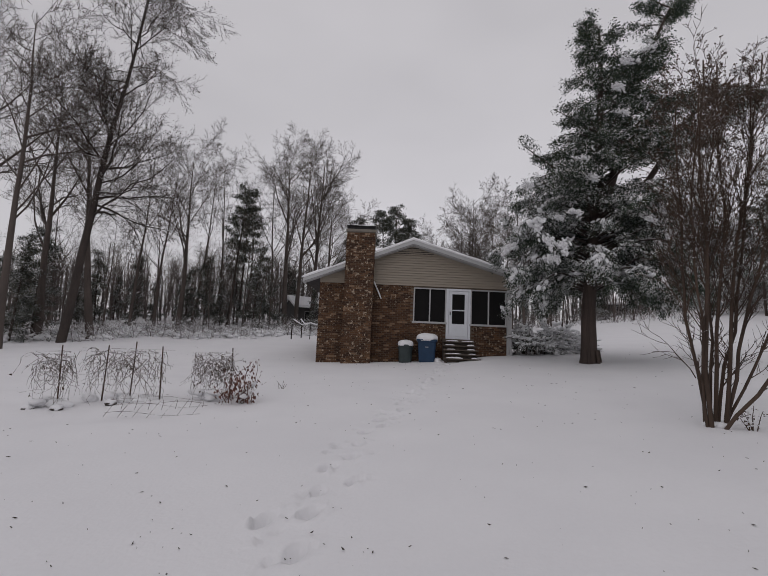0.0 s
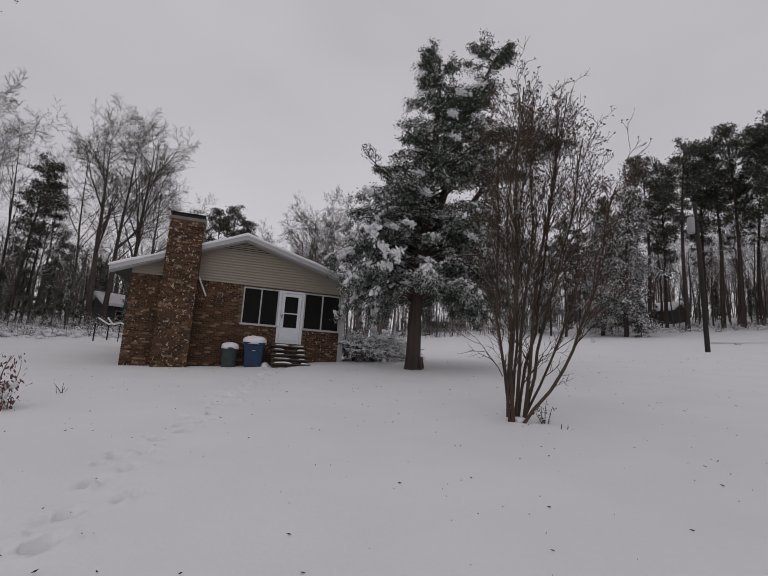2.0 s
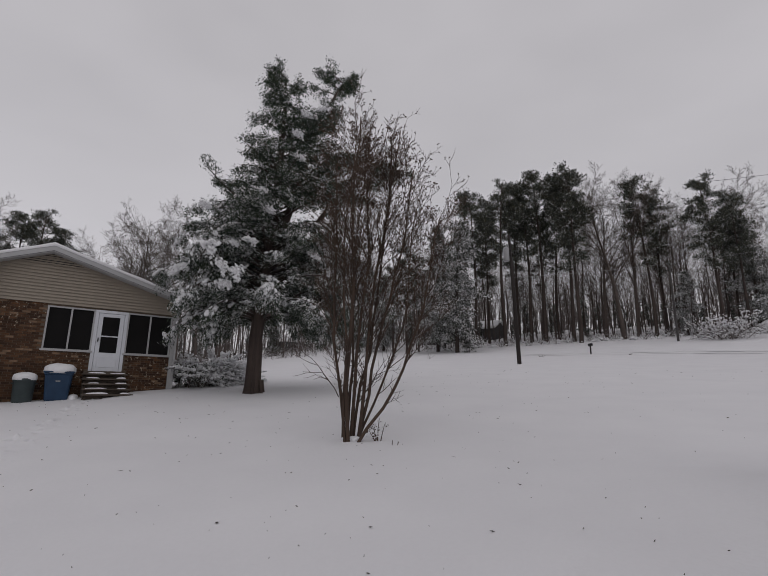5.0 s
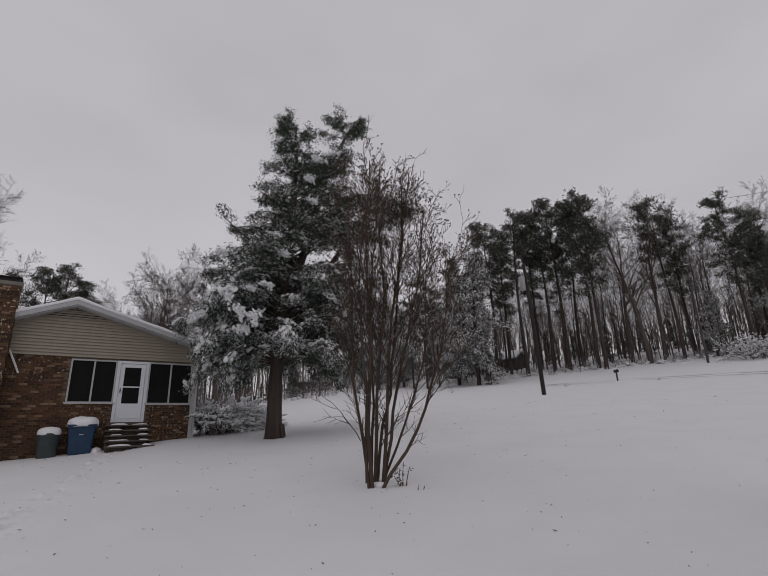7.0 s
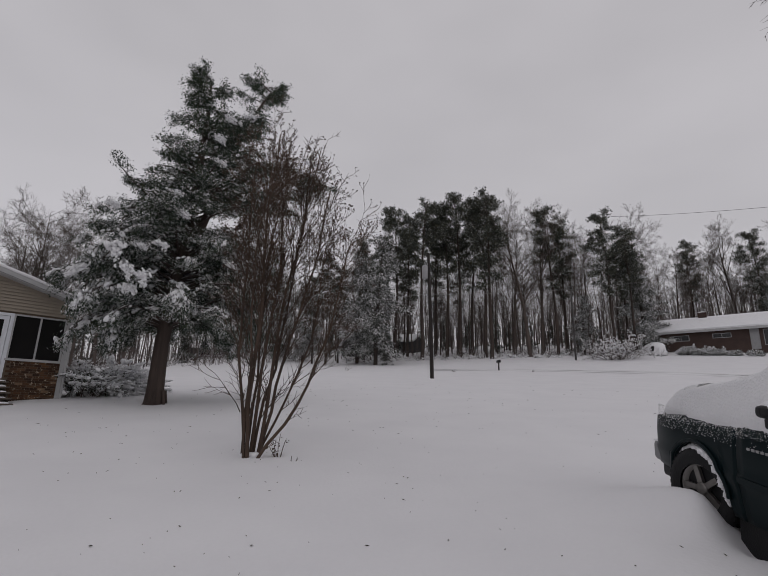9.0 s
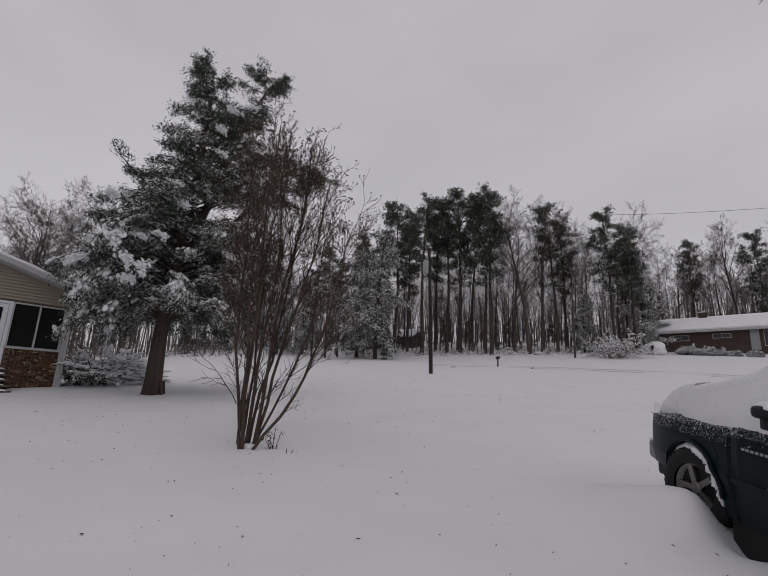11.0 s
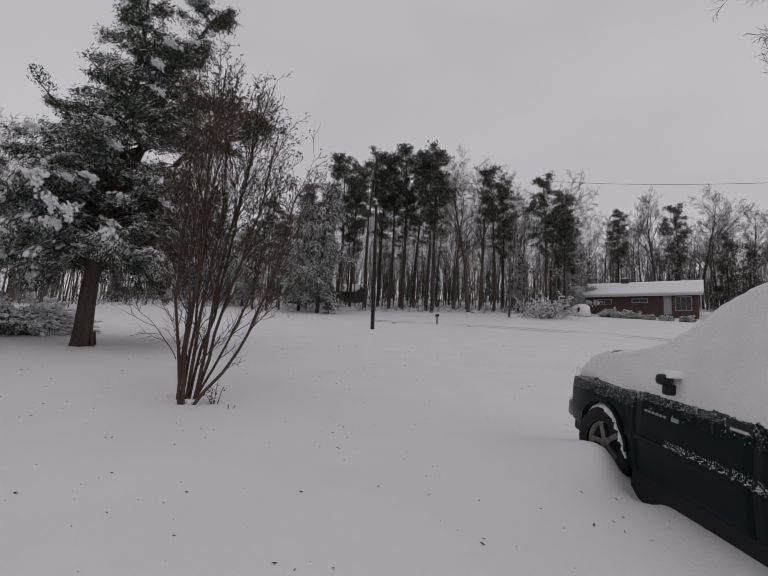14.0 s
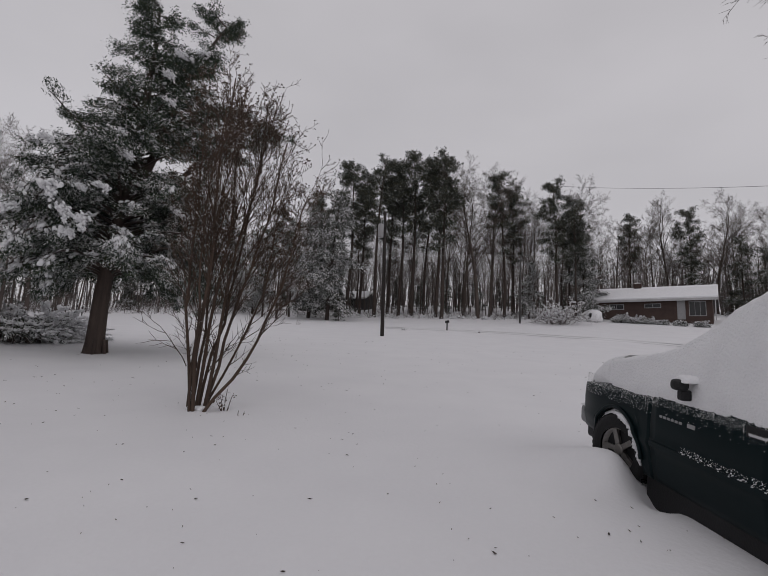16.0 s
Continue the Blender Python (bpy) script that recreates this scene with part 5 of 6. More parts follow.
steps = thing("porch_steps", "weathered wooden porch steps half buried in snow", "steps", (2.55, FY, 0))
sr = random.Random(2)
for k in range(5):
    zt = 2.08 - 0.165 * k
    y0 = -0.12 - 0.25 * (k + 1)
    w = 0.66 + 0.012 * k
    tr = part("tread", bevel_box(-w, w, y0, y0 + 0.29, zt - 0.05, zt, 0.008), M_WOOD_OLD, steps)
    part("riser", box_geo(-w + 0.04, w - 0.04, y0 + 0.24, y0 + 0.26, zt - 0.20, zt - 0.052), M_WOOD_OLD, steps)
    for a, b in ((-w + 0.02 + sr.uniform(0, 0.15), -0.2 + sr.uniform(-0.3, 0.25)), (0.2 + sr.uniform(-0.1, 0.25), w - 0.03 - sr.uniform(0, 0.2))):
        part("snow", heap(a, b, y0 + 0.01 + 0.06 * sr.random(), y0 + 0.24, zt, 0.03 + 0.03 * sr.random(), k * 3 + 1, 10, 4), M_SNOW_CAP, tr, "patch of trodden snow", True)
for s in (-1, 1):
    part("stringer", prism([(-0.12, 2.05), (-1.5, 1.1), (-1.5, 0.9), (-0.12, 0.9)], "x", s * 0.60 - 0.025, s * 0.60 + 0.025), M_WOOD_OLD, steps)
part("landing", bevel_box(-0.62, 0.62, -0.14, 0.0, 2.06, 2.14, 0.01), M_WOOD_OLD, steps)


# ---------- garden bed with wire frames and dead vines ----------
def trellis(az, dist, width, height, turn, stakes, label, seed, vines, leaves=0, mat=M_VINE):
    r = random.Random(seed)
    x, y, z = polar(az, dist, 0.0)
    t = thing("garden_trellis", label, "trellis", (x, y, z), turn, group="garden trellises")
    w2 = width / 2
    wire = Tubes()
    nx, nz = int(width / 0.15), int(height / 0.16)
    for i in range(nx + 1):
        a = -w2 + width * i / nx
        wire.add([Vector((a, 0.03 * math.sin(i), 0)), Vector((a * 0.96, 0.03 * math.sin(i * 2), height))], [0.0025, 0.0025], 3)
    for j in range(nz + 1):
        h = height * j / nz
        wire.add([Vector((-w2, 0, h)), Vector((0, 0.03, h + 0.02)), Vector((w2, 0, h))], [0.0025] * 3, 3)
    part("wire_mesh", wire.geo(), M_WIRE, t, "rusty wire mesh")
    for a, h in stakes:
        tb = Tubes()
        tb.add([Vector((a, 0.02, -0.1)), Vector((a + r.uniform(-0.04, 0.04), 0.02, h))], [0.016, 0.013], 6)
        part("stake", tb.geo(), M_POD, t, "dark garden stake")
    tb = Tubes()
    cs, ws = [], []
    for _ in range(vines):
        p = Vector((r.uniform(-w2, w2), r.gauss(0, 0.05), height * r.uniform(0.75, 1.05)))
        d = Vector((r.gauss(0, 0.8), r.gauss(0, 0.25), r.uniform(-1.0, 0.2)))
        pts, e = curve_line(p, d, height * r.uniform(0.5, 1.2), 8, r, 0.34, -0.13)
        edge = w2 * (0.9 + 0.18 * r.random())
        pts = [Vector((max(-edge, min(edge, q.x)) + 0.015 * math.sin(i * 2.3), q.y, max(min(q.z, height * 1.08), 0.02))) for i, q in enumerate(pts)]
        tb.add(pts, [0.0065, 0.006, 0.006, 0.0055, 0.005, 0.005, 0.004, 0.003, 0.003], 4)
        for q in pts[2:]:
            if r.random() < leaves:
                cs.append(q + Vector((r.gauss(0, 0.05), r.gauss(0, 0.05), r.gauss(0, 0.05))))
                ws.append(Vector((0, 0, -0.9)))
    tagged(part("vine", tb.geo(), mat, t, "tangled dead vines with clinging snow"), kind="stuff")
    if cs:
        tagged(part("leaf", tufts(cs, ws, 0.05, 3, r, width=0.3), M_POD, t, "hanging withered leaves"), kind="stuff")
    bm = Lumps()
    for _ in range(int(width * 9)):
        bm.add(Vector((r.uniform(-w2, w2), r.gauss(0, 0.12), r.uniform(0.0, 0.16))), r.uniform(0.10, 0.2), 0.12, r.uniform(0.06, 0.12), r.uniform(0, 99), 2)
    tagged(part("snow", bm.geo(), M_SNOW_CAP, t, "snow heaped at the foot", True), kind="stuff")
    return t


trellis(-37.5, 11.6, 0.66, 1.05, 12, ((0.12, 1.25),), "wire frame with dead vines and one dark stake", 1, 60, 0.06)
trellis(-31.2, 11.5, 1.55, 1.05, 4, ((-0.45, 1.2), (0.12, 1.3), (0.75, 1.22)), "long wire frame draped with dead vines on three stakes", 2, 95, 0.05)
trellis(-22.3, 11.2, 0.95, 0.95, -10, ((0.42, 1.15),), "collapsed wire frame matted with snowy dead vines", 3, 110, 0.16)
x, y, z = polar(-19.4, 10.5, 0.0)
red = thing("dead_shrub", "withered plant with drooping reddish brown leaves in snow", "plant", (x, y, z))
rr_ = random.Random(15)
tbb, cc, ww = Tubes(), [], []
for _ in range(16):
    pts, e = curve_line(Vector((rr_.gauss(0, 0.14), rr_.gauss(0, 0.1), 0)), Vector((rr_.gauss(0, 0.22), rr_.gauss(0, 0.2), 1)), rr_.uniform(0.45, 0.95), 6, rr_, 0.14, -0.06)
    tbb.add(pts, [0.010, 0.009, 0.008, 0.007, 0.006, 0.005, 0.004], 4)
    for q in pts[1:]:
        for _ in range(3):
            cc.append(q + Vector((rr_.gauss(0, 0.06), rr_.gauss(0, 0.06), rr_.gauss(-0.03, 0.06))))
            ww.append(Vector((0, 0, -1.4)))
part("stem", tbb.geo(), M_LEAF_RED, red)
tagged(part("leaf", tufts(cc, ww, 0.075, 2, rr_, flat=0.5, width=0.24), M_LEAF_RED, red), kind="stuff")
bm = Lumps()
for k in range(9):
    bm.add(Vector((rr_.gauss(0, 0.15), rr_.gauss(0, 0.1), rr_.uniform(0.1, 0.6))), 0.09, 0.08, 0.05, k, 2)
tagged(part("snow", bm.geo(), M_SNOW_CAP, red, "bits of snow on the leaves", True), kind="stuff")

# fallen wire hoops
x, y, z = polar(-28.3, 10.0, 0.02)
hoop = thing("wire_hoop", "bent loops of fence wire lying in the snow", "wire", (x, y, z), 8)
wire = Tubes()
for k in range(7):
    a, q = -0.8 + 0.25 * k, rr_.uniform(0.7, 1.1)
    wire.add([Vector((a + 0.16 * q * math.sin(t * math.pi / 12) + 0.03 * t / 12, -0.34 + 0.68 * t / 12, 0.34 * q * math.sin(t * math.pi / 12) - 0.02)) for t in range(13)], [0.0045] * 13, 4)
for k in range(4):
    h = (0.05, 0.24, 0.30, 0.14)[k]
    wire.add([Vector((-0.8 + 0.21 * t, -0.28 + 0.17 * k + 0.03 * math.sin(t * 1.3 + k), h + 0.03 * math.sin(t * 0.9 + 2 * k))) for t in range(9)], [0.0045] * 9, 4)
part("loop", wire.geo(), M_VINE, hoop)
# clay pots and lumps in the bed
for az, d, h in ((-37.0, 11.2, 0.07), (-32.4, 11.1, 0.11), (-39.2, 11.6, 0.06)):
    x, y, z = polar(az, d, 0.05)
    pot = thing("flower_pot", "dark flower pot half sunk in snow", "pot", (x, y, z))
    part("pot_wall", revolve([(0.07, 0), (0.10, h), (0.115, h), (0.115, h + 0.03), (0.09, h + 0.03)], 16), M_DEBRIS, pot, smooth=True)
    part("snow_cap", snow_dome(0.11, 0.11, 0.07, h), M_SNOW_CAP, pot, smooth=True, at=pose(0, 0, h + 0.02))
x, y, z = polar(-14.3, 12.4, 0.02)
weed((x, y, z), 0.30, 8, "thin dry weed stalks poking from the snow", False)
x, y, z = polar(38.9, 8.0, 0.02)
weed((x, y, z), 0.16, 9, "tiny dry stalk in the snow", False)


# ---------- fallen twigs and leaf bits on the snow ----------
def litter():
    r = random.Random(31)
    v, f = [], []
    for _ in range(900):
        az, d = r.uniform(-48, 100), 3.0 + 24 * r.random() ** 1.3
        x, y = d * math.sin(radians(az)), d * math.cos(radians(az))
        if 18 < y < 30 and -4 < x < 6:
            continue
        z = ground_z(x, y) + 0.05 * noise.noise((x * 0.22, y * 0.22, 0)) + 0.02 * noise.noise((x * 0.9, y * 0.9, 3)) + 0.006
        a, ln = r.uniform(0, 6.28), r.choice((0.006, 0.010, 0.014, 0.024)) * r.uniform(0.7, 1.4) * (0.6 + d / 16)
        w = ln * r.uniform(0.18, 0.4)
        dx, dy = math.cos(a), math.sin(a)
        h = r.uniform(0.004, 0.014)
        o = len(v)
        v += [(x - dx * ln, y - dy * ln, z), (x + dy * w, y - dx * w, z), (x + dx * ln, y + dy * ln, z + h), (x - dy * w, y + dx * w, z), (x, y, z + h)]
        f += [(o, o + 1, o + 4), (o + 1, o + 2, o + 4), (o + 2, o + 3, o + 4), (o + 3, o, o + 4)]
    ob = new("leaf_litter", mesh_of("leaf_litter", v, f, M_DEBRIS))
    tagged(ob, "scattered bits of twig and leaf on the snow", "litter", kind="stuff")


litter()

# ---------- road, pole, mailbox, neighbours ----------
M_POLE = material("creosote_pole", (0.036, 0.029, 0.026), (0.018, 0.015, 0.014), scale=3, fine=30, bump=0.6, stretch=(1, 1, 0.1))
M_GREY_METAL = material("grey_enamel", (0.34, 0.34, 0.345), (0.27, 0.27, 0.275), rough=0.45, metal=0.2, bump=0.05)
M_CABLE = material("cable", (0.10, 0.10, 0.105), (0.06, 0.06, 0.06), bump=0)
M_NB_BRICK = material("far_brick", (0.082, 0.054, 0.046), (0.050, 0.034, 0.030), scale=1.2, fine=14, bump=0.3)
M_RUT = material("trodden_snow", (0.77, 0.765, 0.78), (0.71, 0.705, 0.72), scale=0.8, fine=8, bump=0.5)
M_GREY_WOOD = material("grey_boards", (0.085, 0.080, 0.078), (0.045, 0.042, 0.042), scale=2, fine=20, bump=0.4)

# wheel tracks of the snowed-in road
tracks = thing("road", "snow-covered road with two shallow wheel tracks", "road", kind="structure")
for off in (0.0, 1.7):
    v, f = [], []
    n = 90
    for i in range(n + 1):
        s = i / n
        az = 54 + 62 * s
        d = 46.5 - 9.5 * s - off
        x, y = d * math.sin(radians(az)), d * math.cos(radians(az))
        wob = 0.12 * noise.noise((s * 9, off, 0))
        for k, (u, h) in enumerate(((-0.3, -0.01), (-0.14, 0.02), (0.0, 0.008), (0.14, 0.02), (0.3, -0.01))):
            dd = u + wob
            xx, yy = x + dd * math.sin(radians(az)), y + dd * math.cos(radians(az))
            v.append((xx, yy, ground_z(xx, yy) + h * (1 + 0.8 * noise.noise((s * 60, k, off))) + 0.03))
    for i in range(n):
        for k in range(4):
            f.append((i * 5 + k, i * 5 + k + 1, i * 5 + 6 + k, i * 5 + 5 + k))
    part("wheel_track", (v, f), M_RUT, tracks, "rutted snow")

PX, PY, PZ = polar(53.9, 32.5, 0.1)
pole = thing("utility_pole", "dark wooden utility pole with a grey transformer can", "utility pole", (PX, PY, PZ), -53.6)
tb = Tubes()
tb.add([Vector((0, 0, -0.2)), Vector((-0.12, 0, 4.5)), Vector((-0.27, 0, 9.1))], [0.14, 0.125, 0.105], 12)
part("shaft", tb.geo(), M_POLE, pole, smooth=True)
part("transformer", revolve([(0.17, 0), (0.205, 0.05), (0.205, 0.92), (0.17, 0.98), (0.0, 1.0)], 18), M_GREY_METAL, pole, "grey cylindrical transformer", True, pose(-0.50, -0.1, 7.15))
part("bracket", box_geo(-0.38, -0.15, -0.12, -0.05, 7.5, 7.6), M_METAL_DARK, pole)
part("bracket", box_geo(-0.38, -0.15, -0.12, -0.05, 7.85, 7.95), M_METAL_DARK, pole)
for zz in (8.25, 8.3):
    part("insulator", revolve([(0.03, 0), (0.05, 0.05), (0.03, 0.1), (0.05, 0.15), (0.02, 0.2)], 10), M_GREY_METAL, pole, at=pose(-0.5 + (zz - 8.25) * 3, -0.1, 8.15))


def wire_line(name, a, b, sag, rad=0.012, mat=None, label="thin dark overhead power line"):
    tb = Tubes()
    n = 16
    tb.add([a.lerp(b, i / n) - Vector((0, 0, sag * 4 * (i / n) * (1 - i / n))) for i in range(n + 1)], [rad] * (n + 1), 5)
    ob = new(name, mesh_of(name, *tb.geo(), mat or M_CABLE))
    return tagged(ob, label, "power line", group="power lines")


def sky_point(az, el, d):
    return Vector((d * math.sin(radians(az)), d * math.cos(radians(az)), 1.65 + d * math.tan(radians(el))))


wire_line("power_line", sky_point(75.2, 21.0, 58), sky_point(108, 16.3, 40), 0.5, 0.016)
wire_line("power_line", sky_point(90.8, 14.9, 66), sky_point(108, 12.8, 60), 0.3, 0.016)
SNOWY_LINE = "overhead cable lined with snow"
wire_line("power_line", sky_point(52.2, 13.3, 32.6), sky_point(78.5, 13.6, 52), 0.35, 0.011, M_WIRE, SNOWY_LINE)
wire_line("power_line", sky_point(52.2, 13.3, 32.6), sky_point(34, 11.2, 50), 0.35, 0.010, M_WIRE, SNOWY_LINE)
x, y, z = polar(70.2, 56, 0.1)
pole_b = thing("utility_pole", "thin grey service pole before the pine woods", "utility pole", (x, y, z), -70)
tb = Tubes()
tb.add([Vector((0, 0, -0.2)), Vector((0.02, 0, 4.0)), Vector((0.05, 0, 8.0))], [0.12, 0.105, 0.09], 10)
part("shaft", tb.geo(), M_GREY_WOOD, pole_b, smooth=True)
part("bracket", bevel_box(-0.3, 0.35, -0.05, 0.05, 7.5, 7.6, 0.01), M_GREY_WOOD, pole_b)

x, y, z = polar(61.7, 43.5, 0.05)
box = thing("mailbox", "dark mailbox on a leaning wooden post", "mailbox", (x, y, z), -40)
part("post", bevel_box(-0.05, 0.05, -0.05, 0.05, 0, 0.78, 0.01), M_POLE, box)
part("box", prism([(-0.11, 0.78), (0.11, 0.78), (0.11, 0.92), (0.08, 0.99), (0.0, 1.02), (-0.08, 0.99), (-0.11, 0.92)], "y", -0.26, 0.26), M_METAL_DARK, box)
part("flag", box_geo(0.115, 0.125, -0.1, 0.02, 0.9, 1.0), M_LEAF_RED, box)
part("snow_cap", heap(-0.1, 0.1, -0.25, 0.25, 1.0, 0.05, 2, 6, 6), M_SNOW_CAP, box, smooth=True)
for az, d, h, sd in ((56.4, 42, 0.3, 3), (65.6, 42, 0.25, 4), (43.5, 47, 0.7, 5)):
    x, y, z = polar(az, d, 0.02)
    weed((x, y, z), h, sd, "dry weed stalks beside the snowy road")

# neighbour's long brick house
NX, NY, NZ = polar(84.0, 66, -0.1)
nb = thing("ranch_house", "long low brick house under a thick white snowy roof", "house", (NX, NY, NZ), -84.0 - 6)
L0, L1 = -6.35, 6.05


NBH = [(-4.9, -3.2, 1.45, 2.15), (-0.9, 0.9, 1.6, 2.15), (2.55, 3.4, 0.15, 2.45), (3.75, 5.45, 0.55, 2.3)]
part("wall", pierced(L0, L1, 0, 0.25, -0.4, 2.5, NBH), M_NB_BRICK, nb, "dark red brick front wall")
part("wall", box_geo(L0, L0 + 0.25, 0.25, 7.5, -0.4, 2.5), M_NB_BRICK, nb)
part("wall", box_geo(L1 - 0.25, L1, 0.25, 7.5, -0.4, 2.5), M_NB_BRICK, nb)
part("wall", box_geo(L0, L1, 7.5, 7.75, -0.4, 2.5), M_NB_BRICK, nb)
for k, (a, b, c, d) in enumerate(NBH):
    if k == 2:
        part("door", bevel_box(a, b, 0.05, 0.12, c, d, 0.02), M_GREY_METAL, nb, "pale grey front door")
        continue
    w = part("window", frame_geo(a, b, -0.02, 0.06, c, d, 0.07), M_GREY_METAL, nb)
    cols = 2 if k < 2 else 3
    for i in range(cols):
        u0, u1 = a + 0.07 + (b - a - 0.14) * i / cols, a + 0.07 + (b - a - 0.14) * (i + 1) / cols
        part("pane", box_geo(u0 + 0.02, u1 - 0.02, 0.06, 0.08, c + 0.07, d - 0.07), M_GLASS, w)
        if i:
            part("mullion", box_geo(u0 - 0.02, u0 + 0.02, -0.01, 0.09, c + 0.07, d - 0.07), M_GREY_METAL, w)
RX0, RX1 = L0 - 0.5, L1 + 0.55
for ya, za, yb, zb, nm in ((-0.7, 2.5, 3.75, 4.45, "roof"), (3.75, 4.45, 8.2, 2.5, "roof")):
    part(nm, prism([(ya, za), (yb, zb), (yb, zb + 0.12), (ya, za + 0.12)], "x", RX0, RX1), M_SHINGLE, nb)
    part("roof_snow", prism([(ya - 0.05, za + 0.12), (yb, zb + 0.12), (yb, zb + 0.40), (ya + 0.05, za + 0.38), (ya - 0.07, za + 0.28)], "x", RX0 - 0.04, RX1 + 0.04), M_SNOW_CAP, nb, "thick even snow")
part("fascia", box_geo(RX0, RX1, -0.74, -0.70, 2.34, 2.62), M_WHITE, nb, "white eave board")
part("gable_end", prism([(0, 2.5), (7.5, 2.5), (3.75, 4.25)], "x", L0 + 0.02, L0 + 0.2), M_NB_BRICK, nb)
part("gable_end", prism([(0, 2.5), (7.5, 2.5), (3.75, 4.25)], "x", L1 - 0.2, L1 - 0.02), M_NB_BRICK, nb)
nbc = part("chimney", box_geo(-2.5, -1.6, 3.3, 4.2, 3.2, 5.35), M_NB_BRICK, nb, "squat dark brick chimney")
part("snow_cap", heap(-2.5, -1.6, 3.3, 4.2, 5.35, 0.15, 3, 8, 6), M_SNOW_CAP, nbc, smooth=True)
part("downspout", box_geo(RX1 - 0.3, RX1 - 0.2, -0.6, -0.5, 0, 2.4), M_WHITE, nb)

# shrubs and a snowed-in car by that house
for az, d, s, sd in ((80.9, 62.5, 0.85, 11), (82.3, 62, 0.95, 12), (83.6, 62, 0.7, 13), (84.9, 61.5, 0.5, 14), (86.4, 61, 0.55, 15), (88.3, 61, 0.6, 16)):
    snow_shrub(polar(az, d, 0.0), sd * 40, s, "low foundation shrub buried in snow before the brick house", sd, 0.0, snowiness=1.6)
snow_shrub(polar(74.3, 56, 0.1), 0, 2.75, "wide bare shrub with every branch lined by snow", 20, 0.0, foliage=False, snowiness=1.5, wood=M_BARK_FAR)
x, y, z = polar(78.0, 63, 0.0)
carx = thing("snowed_in_car", "small parked car buried under a smooth mound of snow", "car", (x, y, z), -60)
part("snow_mound", snow_dome(1.05, 2.15, 1.30, 3, 2.6), M_SNOW_CAP, carx, smooth=True, at=pose(0, 0, 0.12))
part("body", bevel_box(-0.82, 0.82, -1.85, 1.85, 0.2, 0.8, 0.15, 3), M_METAL_DARK, carx)
for sx in (-1, 1):
    for sy in (-1, 1):
        part("wheel", revolve([(0.28, -0.09), (0.31, -0.06), (0.31, 0.06), (0.28, 0.09)], 16), M_RUBBER, carx, at=pose(sx * 0.80, sy * 1.25, 0.3, 0, 90, 0))


# far buildings
def far_house(az, d, w, h, roof_h, label, mat, turn=0.0, name="far_house", deep=6):
    x, y, z = polar(az, d, 0.1)
    t = thing(name, label, "building", (x, y, z), -az + turn)
    part("wall", box_geo(-w / 2, w / 2, 0, deep, -1.0, h), mat, t)
    for ya, yb, za, zb in ((-0.4, deep / 2, h, h + roof_h), (deep / 2, deep + 0.4, h + roof_h, h)):
        part("roof", prism([(ya, za), (yb, zb), (yb, zb + 0.3), (ya, za + 0.25)], "x", -w / 2 - 0.3, w / 2 + 0.3), M_SNOW_CAP, t, "roof slope white with snow")
    part("gable_end", prism([(0, h), (deep, h), (deep / 2, h + roof_h)], "x", -w / 2, -w / 2 + 0.1), mat, t)
    part("gable_end", prism([(0, h), (deep, h), (deep / 2, h + roof_h)], "x", w / 2 - 0.1, w / 2), mat, t)
    w1 = part("window", box_geo(-w * 0.2, w * 0.05, -0.03, 0.0, h * 0.35, h * 0.8), M_GLASS, t)
    part("frame", frame_geo(-w * 0.2 - 0.06, w * 0.05 + 0.06, -0.05, -0.03, h * 0.35 - 0.06, h * 0.8 + 0.06, 0.06), M_GREY_METAL, w1)
    return t


far_house(-9.6, 47.5, 3.6, 1.9, 1.0, "old grey board shed with a snowy roof at the woods", M_GREY_WOOD, 25, "garden_shed", 3)
far_house(46.0, 76, 4.8, 2.0, 1.4, "small dark cabin behind the pines with snowy roof", M_GREY_WOOD, 30, "cabin", 5)
far_house(49.8, 79, 4.8, 2.0, 1.4, "dark cabin half hidden among the pines", M_GREY_WOOD, -25, "cabin", 5)
far_house(27.2, 96, 8, 2.0, 1.3, "distant low house with snow on its roof", M_GREY_WOOD, 10)

# clothes line and stray stakes behind the house corner
x, y, z = polar(-9.9, 33, 0.0)
cl = thing("clothesline", "sagging snow-covered lines on a thin post", "clothesline", (x, y, z), 6)
tb = Tubes()
tb.add([Vector((0, 0, -0.1)), Vector((0.02, 0, 1.15))], [0.03, 0.025], 6)
part("post", tb.geo(), M_POLE, cl)
for sx, zz in ((-1.2, 1.35), (1.2, 1.25), (-0.7, 1.4)):
    tb = Tubes()
    tb.add([Vector((sx, 0.1, zz)), Vector((sx * 0.5, 0, 1.0)), Vector((0, 0, 1.15))], [0.05, 0.05, 0.05], 6)
    part("arm", tb.geo(), M_SNOW_CAP, cl, "arm caked with snow", True)
for az, d, h in ((-12.1, 33, 1.1), (-10.9, 34, 1.2), (20.4, 44, 1.4), (20.9, 44, 1.3)):
    x, y, z = polar(az, d, 0.05)
    st = thing("stake", "thin dark fence stake standing in the snow", "stake", (x, y, z))
    part("rod", bevel_box(-0.035, 0.035, -0.035, 0.035, -0.1, h, 0.008), M_POLE, st)
    part("snow_cap", heap(-0.04, 0.04, -0.04, 0.04, h, 0.04, h, 4, 4), M_SNOW_CAP, st)

